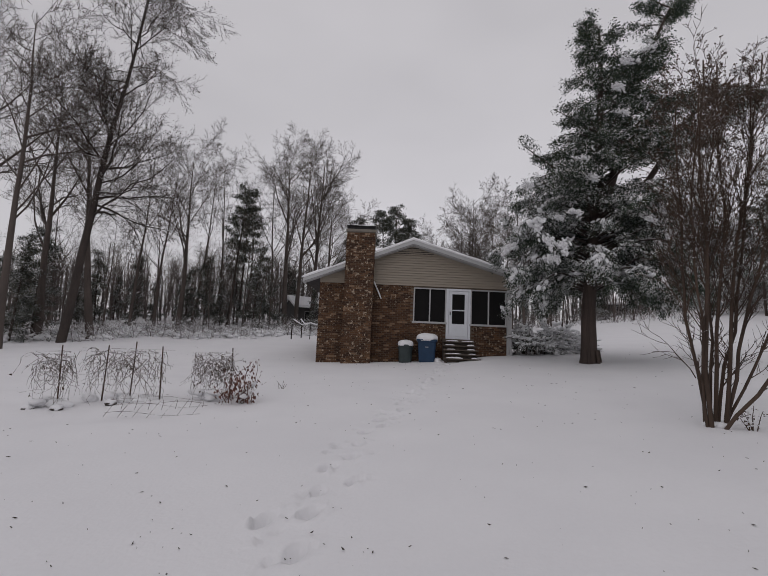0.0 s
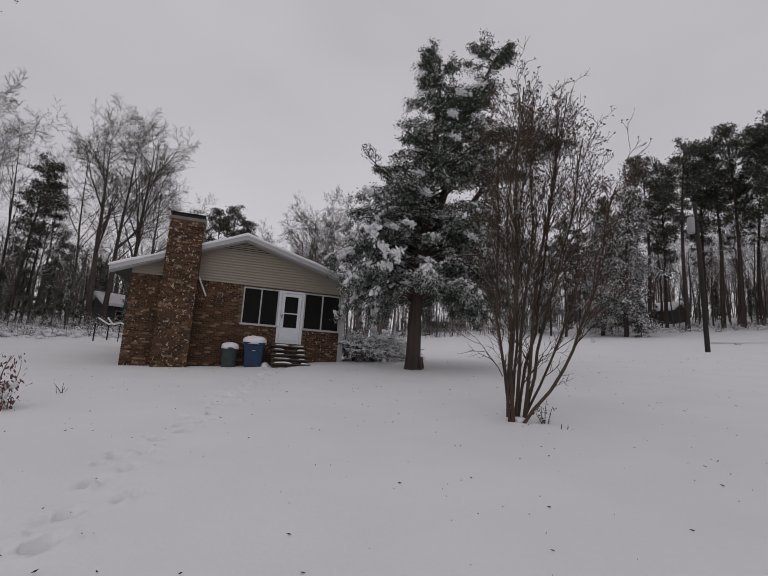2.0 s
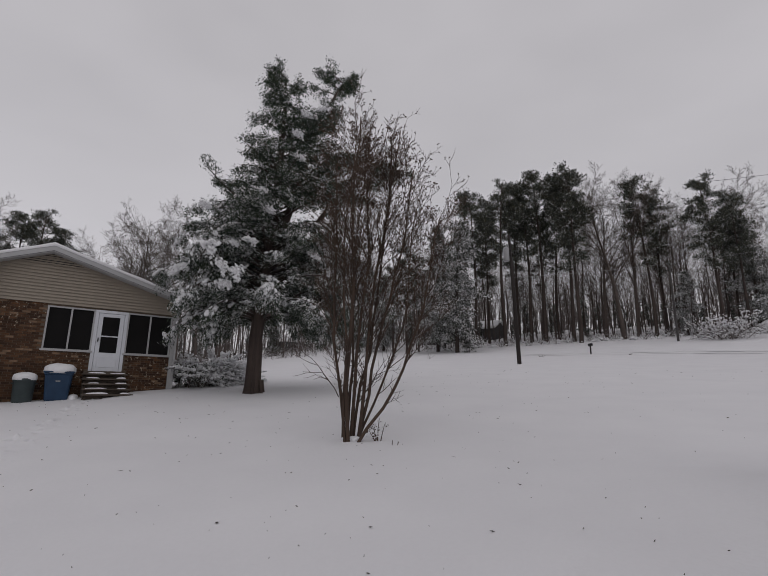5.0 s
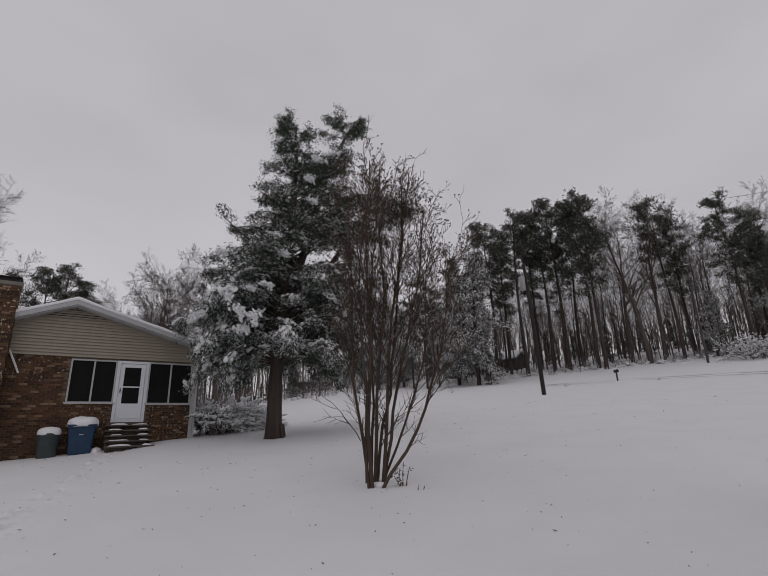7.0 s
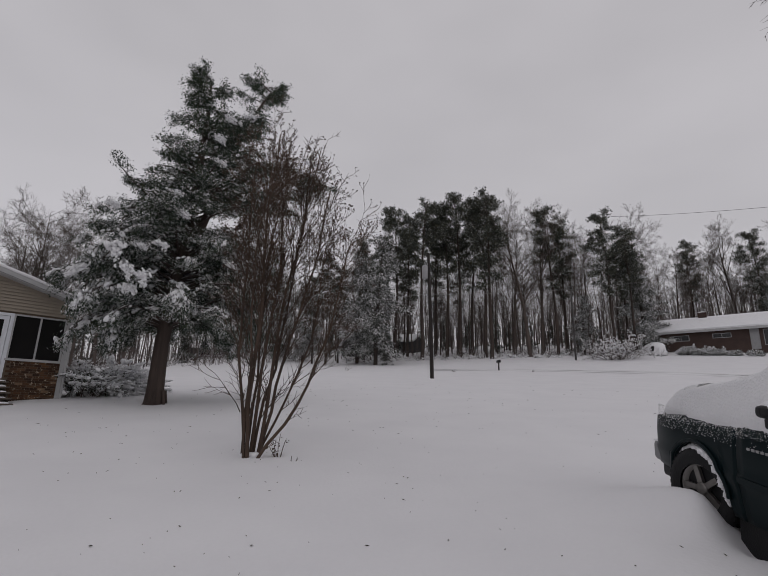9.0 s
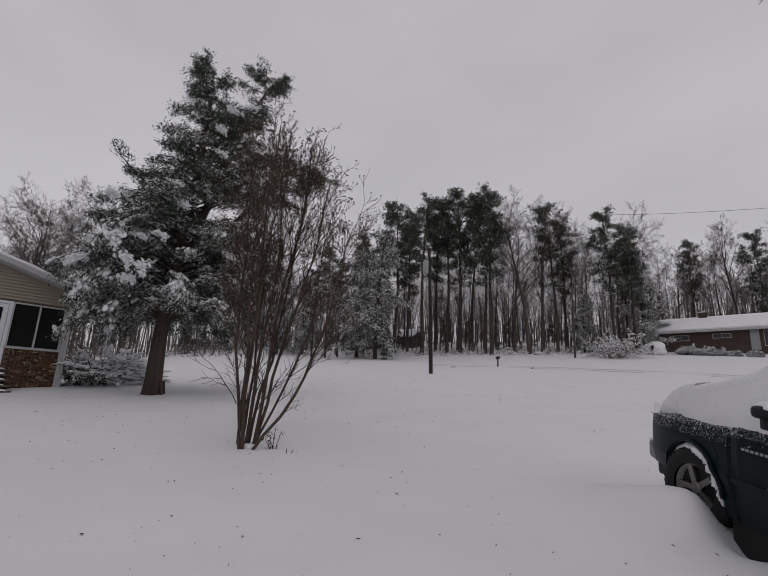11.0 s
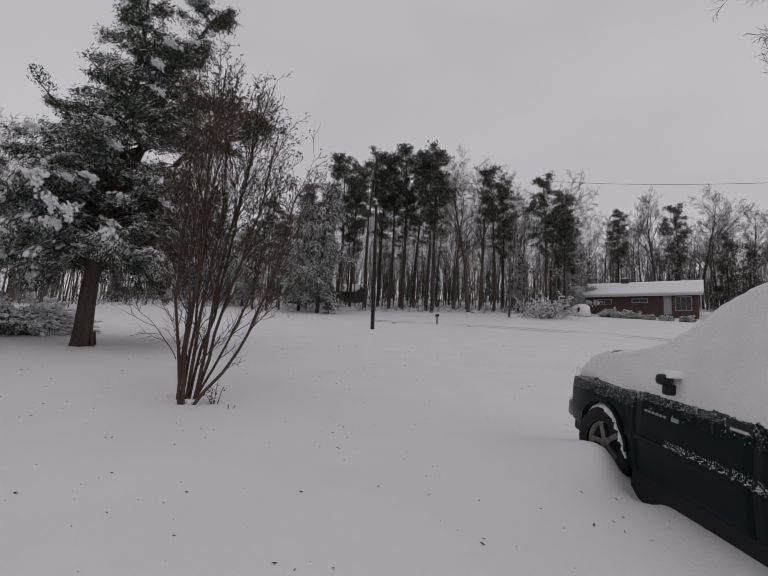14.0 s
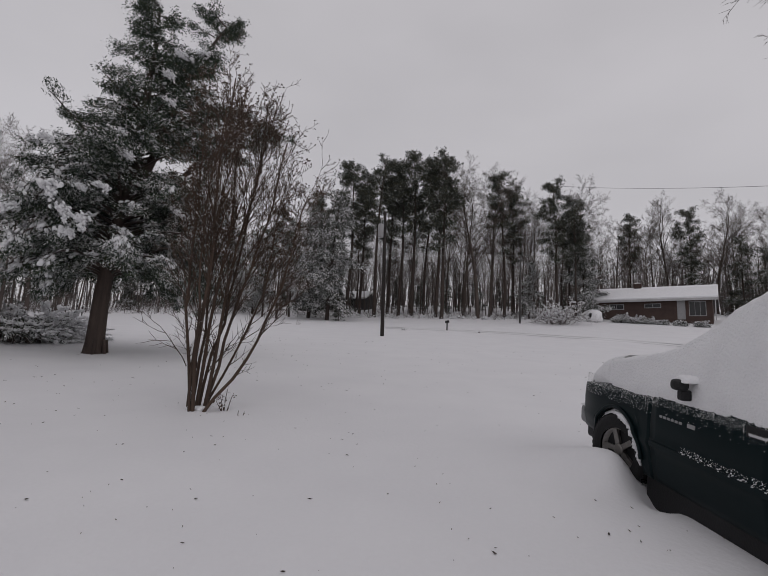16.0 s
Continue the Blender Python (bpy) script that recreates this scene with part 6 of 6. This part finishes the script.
# ---------- snow-covered pickup ----------
M_PAINT = material("dark_teal_paint", (0.0045, 0.0115, 0.0135), (0.003, 0.0085, 0.010), rough=0.38, scale=1.5, fine=12, bump=0.02, spec=0.10)
M_TRIM = material("black_plastic", (0.017, 0.017, 0.019), (0.011, 0.011, 0.012), rough=0.55, scale=4, fine=60, bump=0.2)
M_ALLOY = material("alloy", (0.26, 0.25, 0.24), (0.14, 0.13, 0.12), rough=0.4, metal=0.8, scale=5, fine=30, bump=0.1)
M_CHROME = material("chrome", (0.62, 0.62, 0.63), (0.5, 0.5, 0.5), rough=0.18, metal=1.0, bump=0)
M_LENS = material("amber_lens", (0.25, 0.07, 0.03), (0.16, 0.04, 0.02), rough=0.15, scale=8, fine=30, bump=0)
M_CLEAR_LENS = material("headlight_lens", (0.35, 0.36, 0.38), (0.22, 0.23, 0.25), rough=0.12, scale=6, fine=20, bump=0)
M_BUMPER = material("grey_bumper", (0.24, 0.245, 0.25), (0.16, 0.163, 0.166), rough=0.5, scale=4, fine=40, bump=0.1)

truck = new("pickup_truck")
truck.matrix_basis = Matrix.Translation((6.37, 0.20, 0.575)) @ Matrix.Rotation(radians(39.4), 4, "Z") @ Matrix.Rotation(radians(-6.2), 4, "Y")
tagged(truck, "dark teal pickup truck buried under thick snow, front wheel turned", "pickup truck")
HW = 0.91


def side_panel(outline, y_of, name, mat, label="", inner=0.05):
    """A body-side panel: outline in x, z; y follows the tumblehome of the body."""
    bm = bmesh.new()
    out = [bm.verts.new((x, y_of(x, z), z)) for x, z in outline]
    inn = [bm.verts.new((x, y_of(x, z) - inner, z)) for x, z in outline]
    n = len(out)
    bm.faces.new(out[::-1])
    bm.faces.new(inn)
    for i in range(n):
        bm.faces.new((out[i], out[(i + 1) % n], inn[(i + 1) % n], inn[i]))
    bmesh.ops.triangulate(bm, faces=[q for q in bm.faces if len(q.verts) > 4])
    bmesh.ops.recalc_face_normals(bm, faces=bm.faces)
    return part(name, bm, mat, truck, label)


def grid_panel(x0, x1, zlo, zhi, y_of, nx=14, nz=12, inner=0.05):
    """A curved panel between two height curves."""
    v, f = [], []
    for s in (0, 1):
        for i in range(nx + 1):
            x = x0 + (x1 - x0) * i / nx
            a, b = zlo(x), zhi(x)
            for j in range(nz + 1):
                z = a + (b - a) * j / nz
                v.append((x, y_of(x, z) - s * inner, z))
    o = (nx + 1) * (nz + 1)
    for i in range(nx):
        for j in range(nz):
            p = i * (nz + 1) + j
            f.append((p, p + nz + 1, p + nz + 2, p + 1))
            f.append((o + p, o + p + 1, o + p + nz + 2, o + p + nz + 1))
    for i in range(nx):
        p, q = i * (nz + 1), (i + 1) * (nz + 1)
        f.append((p, o + p, o + q, q))
        f.append((p + nz, q + nz, o + q + nz, o + p + nz))
    for j in range(nz):
        f.append((j, j + 1, o + j + 1, o + j))
        p = nx * (nz + 1) + j
        f.append((p, o + p, o + p + 1, p + 1))
    return v, f


def y_side(x, z):
    y = HW
    y -= 0.16 * max(0, (z - 0.80)) ** 1.3          # shoulder
    y -= 0.22 * max(0, 0.62 - z) ** 1.4            # rocker tuck
    y += 0.018 * math.exp(-((z - 0.60) / 0.03) ** 2)   # crease and rub strip
    if x > 0.35:
        y -= 0.30 * (x - 0.35) ** 2
    return y


ARCH_R, WHEEL_R = 0.43, 0.365


def arch_z(x, cx):
    d = ARCH_R ** 2 - (x - cx) ** 2
    return WHEEL_R + math.sqrt(d) if d > 0 else 0.0


def belt(x):
    if x > -0.55:
        return 1.06 - 0.10 * max(0, x) ** 1.5 - 0.02 * (x + 0.55)
    return 1.07


for side in (1, -1):
    def ys(x, z, side=side):
        return side * y_side(x, z)
    k = 0.05 * side
    part("fender", grid_panel(-0.58, 0.82, lambda x: max(0.44, arch_z(x, 0.0)) if abs(x) < ARCH_R else (0.25 if x < 0 else 0.44), belt, ys, 28, 12, k), M_PAINT, truck, "dark teal front fender", True)
    d = part("door", grid_panel(-1.90, -0.59, lambda x: 0.25, belt, ys, 16, 14, k), M_PAINT, truck, "dark teal front door with crusted snow", True)
    part("handle_bezel", bevel_box(-1.89, -1.66, side * 0.885 - 0.012, side * 0.885 + 0.012, 0.93, 1.03, 0.01), M_TRIM, d)
    part("handle", bevel_box(-1.86, -1.70, side * 0.90 - 0.012, side * 0.90 + 0.012, 0.955, 0.985, 0.008), M_CHROME, d, "snow-dusted pull handle")
    part("cab_side", grid_panel(-2.55, -1.91, lambda x: 0.25, belt, ys, 8, 12, k), M_PAINT, truck, "", True)
    part("bed_side", grid_panel(-4.55, -2.58, lambda x: max(0.46, arch_z(x, -3.33)) if abs(x + 3.33) < ARCH_R else 0.46, lambda x: 1.12, ys, 34, 12, k), M_PAINT, truck, "dark teal bed side", True)
    part("rub_strip", grid_panel(-1.90, -0.60, lambda x: 0.575, lambda x: 0.625, lambda x, z, s=side: s * (HW + 0.022), 8, 2, 0.02 * side), M_PAINT, truck)
    # arch lip
    v = []
    n = 16
    for i in range(n + 1):
        a = math.pi * (0.02 + 0.96 * i / n)
        x, z = ARCH_R * math.cos(a), WHEEL_R + ARCH_R * math.sin(a)
        for rr in (1.0, 1.07):
            for oy in (0.0, 0.03):
                v.append((x * rr, side * (y_side(x, max(z, 0.45)) + oy - 0.005), WHEEL_R + (z - WHEEL_R) * rr))
    f = []
    for i in range(n):
        o = i * 4
        f += [(o, o + 4, o + 5, o + 1), (o + 1, o + 5, o + 7, o + 3), (o + 3, o + 7, o + 6, o + 2), (o + 2, o + 6, o + 4, o)]
    part("wheel_arch", (v, f), M_PAINT, truck, "", True)
    mir = part("mirror", bevel_box(-1.14, -1.04, side * 0.99 - 0.065, side * 0.99 + 0.065, 1.17, 1.265, 0.035, 3), M_TRIM, truck, "black door mirror capped with snow")
    part("mirror_arm", bevel_box(-1.10, -1.02, side * 0.92 - 0.06, side * 0.92 + 0.05, 1.08, 1.17, 0.02), M_TRIM, mir)
    part("snow_cap", heap(-1.17, -1.01, side * 0.92 - 0.11, side * 0.92 + 0.09, 1.25, 0.045, 9, 8, 8), M_SNOW_CAP, mir, smooth=True)
    part("headlight", bevel_box(0.66, 0.79, side * 0.72 - 0.12, side * 0.72 + 0.11, 0.72, 0.88, 0.03, 3), M_CLEAR_LENS, truck)
    part("marker_light", bevel_box(0.60, 0.70, side * 0.845 - 0.02, side * 0.845 + 0.02, 0.74, 0.86, 0.012), M_LENS, truck, "amber corner light")
    part("tail_light", bevel_box(-4.60, -4.55, side * 0.80 - 0.07, side * 0.80 + 0.07, 0.75, 1.05, 0.015), M_LENS, truck)
# door lettering as plain pale bars
for k in range(6):
    part("badge_bar", bevel_box(-0.72 - 0.052 * k - 0.034, -0.72 - 0.052 * k, HW - 0.008, HW + 0.002, 0.863, 0.885, 0.003), M_GREY_METAL, truck)
part("badge_bar", bevel_box(-1.17, -1.08, HW - 0.010, HW + 0.001, 0.858, 0.892, 0.003), M_GREY_METAL, truck)

part("hood", bevel_box(-0.60, 0.78, -0.80, 0.80, 0.80, 1.08, 0.08, 3), M_PAINT, truck, "hood hidden under snow", True)
part("grille", bevel_box(0.76, 0.84, -0.58, 0.58, 0.60, 0.90, 0.02), M_CHROME, truck)
bp = part("bumper", bevel_box(0.72, 0.95, -0.84, 0.84, 0.44, 0.66, 0.05, 3), M_BUMPER, truck, "grey front bumper with snow", True)
part("bumper_snow", heap(0.72, 0.96, -0.82, 0.82, 0.655, 0.07, 6, 6, 20), M_SNOW_CAP, bp, smooth=True)
part("valance", bevel_box(0.55, 0.88, -0.78, 0.78, 0.28, 0.45, 0.04), M_TRIM, truck)
part("chassis", box_geo(-4.5, 0.6, -0.55, 0.55, 0.30, 0.50), M_TRIM, truck)
part("firewall", box_geo(-0.62, -0.58, -0.82, 0.82, 0.40, 1.05), M_TRIM, truck)
# black block added below the doors in place of the shade down to the snow
part("rocker", box_geo(-2.55, -0.40, -0.80, 0.80, -0.04, 0.42), M_TRIM, truck, "dark block standing in for the shade under the truck")
part("cab_floor", box_geo(-2.55, -0.6, -0.84, 0.84, 0.40, 0.46), M_TRIM, truck)
part("bed_floor", box_geo(-4.5, -2.6, -0.82, 0.82, 0.60, 0.66), M_PAINT, truck)
part("tailgate", bevel_box(-4.57, -4.52, -0.78, 0.78, 0.50, 1.12, 0.015), M_PAINT, truck)
part("inner_wing", box_geo(-0.44, 0.44, -0.60, 0.60, 0.50, 0.86), M_TRIM, truck)


def loft(rings):
    v, f = [], []
    n = len(rings[0])
    for ring in rings:
        v += ring
    for i in range(len(rings) - 1):
        for k in range(n - 1):
            f.append((i * n + k, i * n + k + 1, (i + 1) * n + k + 1, (i + 1) * n + k))
    return v, f


def cab_ring(x, w, z0, z1, n=14):
    """Half-ellipse-like cross section from the left to the right belt line."""
    ring = []
    for i in range(n + 1):
        a = math.pi * i / n
        c = math.cos(a)
        ring.append((x, math.copysign(abs(c) ** 0.45, c) * w, z0 + (z1 - z0) * math.sin(a) ** 0.42))
    return ring


cab = loft([cab_ring(-0.55, 0.80, 1.00, 1.06), cab_ring(-0.75, 0.74, 1.04, 1.16), cab_ring(-1.05, 0.68, 1.05, 1.38), cab_ring(-1.35, 0.64, 1.06, 1.60), cab_ring(-1.7, 0.62, 1.06, 1.68), cab_ring(-2.3, 0.62, 1.06, 1.68), cab_ring(-2.5, 0.66, 1.06, 1.5), cab_ring(-2.56, 0.76, 1.04, 1.08)])
part("cab", cab, M_GLASS, truck, "cab glass under snow", True)

# wheels
def tyre_geo(rad, width):
    prof = [(rad * 0.62, -width * 0.48), (rad * 0.80, -width * 0.54), (rad * 0.95, -width * 0.48), (rad, -width * 0.36), (rad, width * 0.36), (rad * 0.95, width * 0.48), (rad * 0.80, width * 0.54), (rad * 0.62, width * 0.48)]
    v, f = revolve(prof, 40)
    return v, f[:-2]


def wheel(x, y, steer, side):
    m = pose(x, y, WHEEL_R, 0, 0, steer) @ pose(0, 0, 0, -90 * side, 0, 0)
    w = part("wheel", revolve([(0.20, -0.05), (0.23, -0.09), (0.23, 0.09), (0.215, 0.095), (0.205, 0.03)], 28), M_ALLOY, truck, "five-spoke alloy wheel", True, m)
    part("tyre", tyre_geo(WHEEL_R, 0.235), M_RUBBER, w, "black all-terrain tyre with snow", True)
    tread = []
    for k in range(44):
        a = 2 * math.pi * k / 44
        for row in (-1, 0, 1):
            c, s = math.cos(a + 0.06 * row), math.sin(a + 0.06 * row)
            b = box_geo(WHEEL_R - 0.008, WHEEL_R + 0.010, -0.017, 0.017, row * 0.066 - 0.026, row * 0.066 + 0.026)
            tread.append(([(p[0] * c - p[1] * s, p[0] * s + p[1] * c, p[2]) for p in b[0]], b[1]))
    part("tread", join(*tread), M_RUBBER, w)
    for k in range(5):
        a = 2 * math.pi * k / 5
        b = box_geo(0.02, 0.21, -0.026, 0.026, 0.05, 0.085)
        c, s = math.cos(a), math.sin(a)
        part("spoke", ([(p[0] * c - p[1] * s * (1.2 - p[0]), p[0] * s + p[1] * c, p[2]) for p in b[0]], b[1]), M_ALLOY, w)
    part("hub", revolve([(0.06, 0.04), (0.06, 0.09), (0.045, 0.1), (0.0, 0.1)], 18), M_ALLOY, w, smooth=True)
    part("brake_disc", revolve([(0.20, 0.0), (0.20, 0.035), (0.0, 0.036)], 24), M_TRIM, w)
    return w


for side in (1, -1):
    bm = Lumps()
    wr8 = random.Random(12)
    for k in range(26):
        a = radians(70 + 112 * k / 25)
        q = math.sin(math.pi * (k + 1) / 27) ** 0.5
        bm.add(Vector(((WHEEL_R + 0.012) * math.cos(a), side * 0.85 + wr8.gauss(0, 0.012), WHEEL_R + (WHEEL_R + 0.012) * math.sin(a))), 0.055, 0.09 * q, 0.048 * q * wr8.uniform(0.7, 1.25), wr8.uniform(0, 99), 1, Matrix.Rotation(-a + math.pi / 2, 3, "Y"), 0.4)
    tagged(part("tyre_snow", bm.geo(), M_SNOW_CAP, truck, "band of snow lying on the tyre", True), kind="stuff")
    wheel(0, side * 0.80, 15, side)
    wheel(-3.33, side * 0.80, 0, side)


# snow over hood, windshield, roof and side glass
def snow_shell():
    r = random.Random(4)
    rows = []
    # x along the truck: height of the snow on the centre line, half width, height of its ragged lower edge
    prof = [(0.90, 0.90, 0.70, 0.86), (0.86, 1.06, 0.76, 0.90), (0.74, 1.20, 0.80, 0.93), (0.45, 1.32, 0.865, 0.965), (0.1, 1.41, 0.895, 0.985), (-0.3, 1.48, 0.905, 1.005), (-0.55, 1.545, 0.905, 1.025), (-0.72, 1.61, 0.905, 1.04), (-0.95, 1.79, 0.905, 1.05), (-1.2, 1.98, 0.905, 1.055), (-1.5, 2.13, 0.905, 1.06), (-1.8, 2.21, 0.905, 1.06), (-2.2, 2.23, 0.905, 1.06), (-2.5, 2.1, 0.90, 1.06), (-2.66, 1.55, 0.89, 1.10), (-2.75, 1.30, 0.88, 1.12), (-3.4, 1.27, 0.89, 1.13), (-4.4, 1.25, 0.89, 1.13), (-4.58, 1.14, 0.87, 1.12)]
    fine = []
    for (xa, *pa), (xb, *pb) in zip(prof, prof[1:]):
        n = max(2, int(abs(xb - xa) / 0.02))
        for i in range(n):
            t = i / n
            fine.append((xa + (xb - xa) * t, *[u + (w - u) * t for u, w in zip(pa, pb)]))
    fine.append(prof[-1])
    v, f = [], []
    m = 44
    for x, top, hw, low in fine:
        cabin = max(0, min(1, (top - 1.36) / 0.5)) if x > -2.7 else 0
        for k in range(m + 1):
            u = -1 + 2 * k / m
            a = abs(u)
            if cabin > 0.02:
                # side slope over the glass, then the roof
                if a > 0.5:
                    s = (1 - a) / 0.5
                    y = hw - (0.26 * cabin) * s ** 1.3 - 0.04 * s
                    z = low + (top - 0.10 - low) * (s ** 0.85)
                else:
                    s = a / 0.5
                    ye = hw - 0.26 * cabin - 0.04
                    y = ye * s
                    z = top - 0.10 * s ** 3
            else:
                if a > 0.8:
                    s = (1 - a) / 0.2
                    y = hw - 0.07 * s ** 1.5
                    z = low + (top - 0.05 - low) * s ** 0.6
                else:
                    s = a / 0.8
                    y = (hw - 0.07) * s
                    z = top - 0.05 * s ** 4
            p = Vector((x, math.copysign(y, u) if u else 0.0, z))
            p += Vector((0, 0, 1)) * (0.022 * noise.noise((x * 2.2, u * 3, 1)) + 0.007 * noise.noise((x * 11, u * 17, 4)))
            if k in (0, m):
                p.z += 0.03 * noise.noise((x * 6, u, 8)) + 0.03 * noise.noise((x * 30, u, 2)) - 0.015
                p.y -= 0.02 * u
            v.append(p)
    for i in range(len(fine) - 1):
        for k in range(m):
            p = i * (m + 1) + k
            f.append((p, p + 1, p + m + 2, p + m + 1))
    return v, f


part("snow_cover", snow_shell(), M_SNOW_CAP, truck, "deep rounded snow over hood, windshield and roof", True)


# frozen crumbs of snow clinging to the paint
def crumbs(count, seed, zones):
    r = random.Random(seed)
    bm = Lumps()
    for _ in range(count):
        x0, x1, z0, z1, bias = r.choice(zones)
        x = r.uniform(x0, x1)
        z = z1 - (z1 - z0) * r.random() ** bias
        if abs(x) < ARCH_R and z < arch_z(x, 0) + 0.02:
            continue
        s = r.choice((0.0012, 0.0016, 0.0022, 0.003)) * r.uniform(0.7, 1.3)
        bm.add(Vector((x, y_side(x, z) + 0.002, z)), s, s * 0.7, s * r.uniform(0.8, 2.4), 0, 1, None, 0)
    return bm.geo()


cr = part("snow_crust", crumbs(5600, 3, [(-2.5, 0.8, 0.88, 1.08, 2.6), (-2.5, 0.8, 0.95, 1.09, 1.6), (-2.5, 0.8, 0.97, 1.09, 1.4), (-0.6, 0.78, 0.86, 1.04, 1.5), (-2.5, -1.0, 0.60, 0.68, 0.8), (-2.5, 0.8, 0.97, 1.09, 1.3), (-2.5, 0.8, 0.98, 1.09, 1.3)]), M_SNOW_CAP, truck, "crumbs of frozen snow stuck to the side")
tagged(cr, kind="stuff")
bm = Lumps()
for k in range(14):
    a = math.pi * (0.10 + 0.62 * k / 13)
    bm.add(Vector((math.cos(math.pi - a) * -0.395, 0.80, WHEEL_R + math.sin(a) * 0.395)), 0.055, 0.10, 0.04, k, 2)
part("arch_snow", bm.geo(), M_SNOW_CAP, truck, "snow packed on top of the tyre", True)
bm = Lumps()
for k in range(70):
    bm.add(Vector((-2.5 + 0.021 * k + 0.02 * math.sin(k * 5), HW + 0.02 + 0.012 * math.sin(k * 1.7), 0.635 + 0.012 * math.sin(k * 2.9))), 0.008 + 0.005 * math.sin(k * 3), 0.006, 0.005, k, 1, None, 0.9)
part("strip_snow", bm.geo(), M_SNOW_CAP, truck, "snow lying on the rub strip", True)

# ---------- bricks of the house, last ----------
BRICKS.sort(key=lambda q: (abs(q[0] + 0.2) > 0.9, q[2]))
near_bricks, rest = BRICKS[:300], BRICKS[300:]
unit = mesh_of("brick", *box_geo(0, 1, -0.004, 0.03, 0, 0.064), M_BRICK_ONE)
for a, b, z, yf in near_bricks:
    ob = new("brick", unit)
    ob.parent = front
    ob.matrix_basis = Matrix.LocRotScale((a, yf, z), None, (b - a - 0.01, 1, 1))
tagged(part("brickwork", join(*[brick_box(*q) for q in rest]), M_BRICK, front, "remaining courses of red and pale bricks"), kind="stuff")
tagged(part("brickwork", join(*[brick_box(*q) for q in CBRICKS], *chimney_sides()), M_BRICK, chim, "courses of red and pale bricks"), kind="stuff")
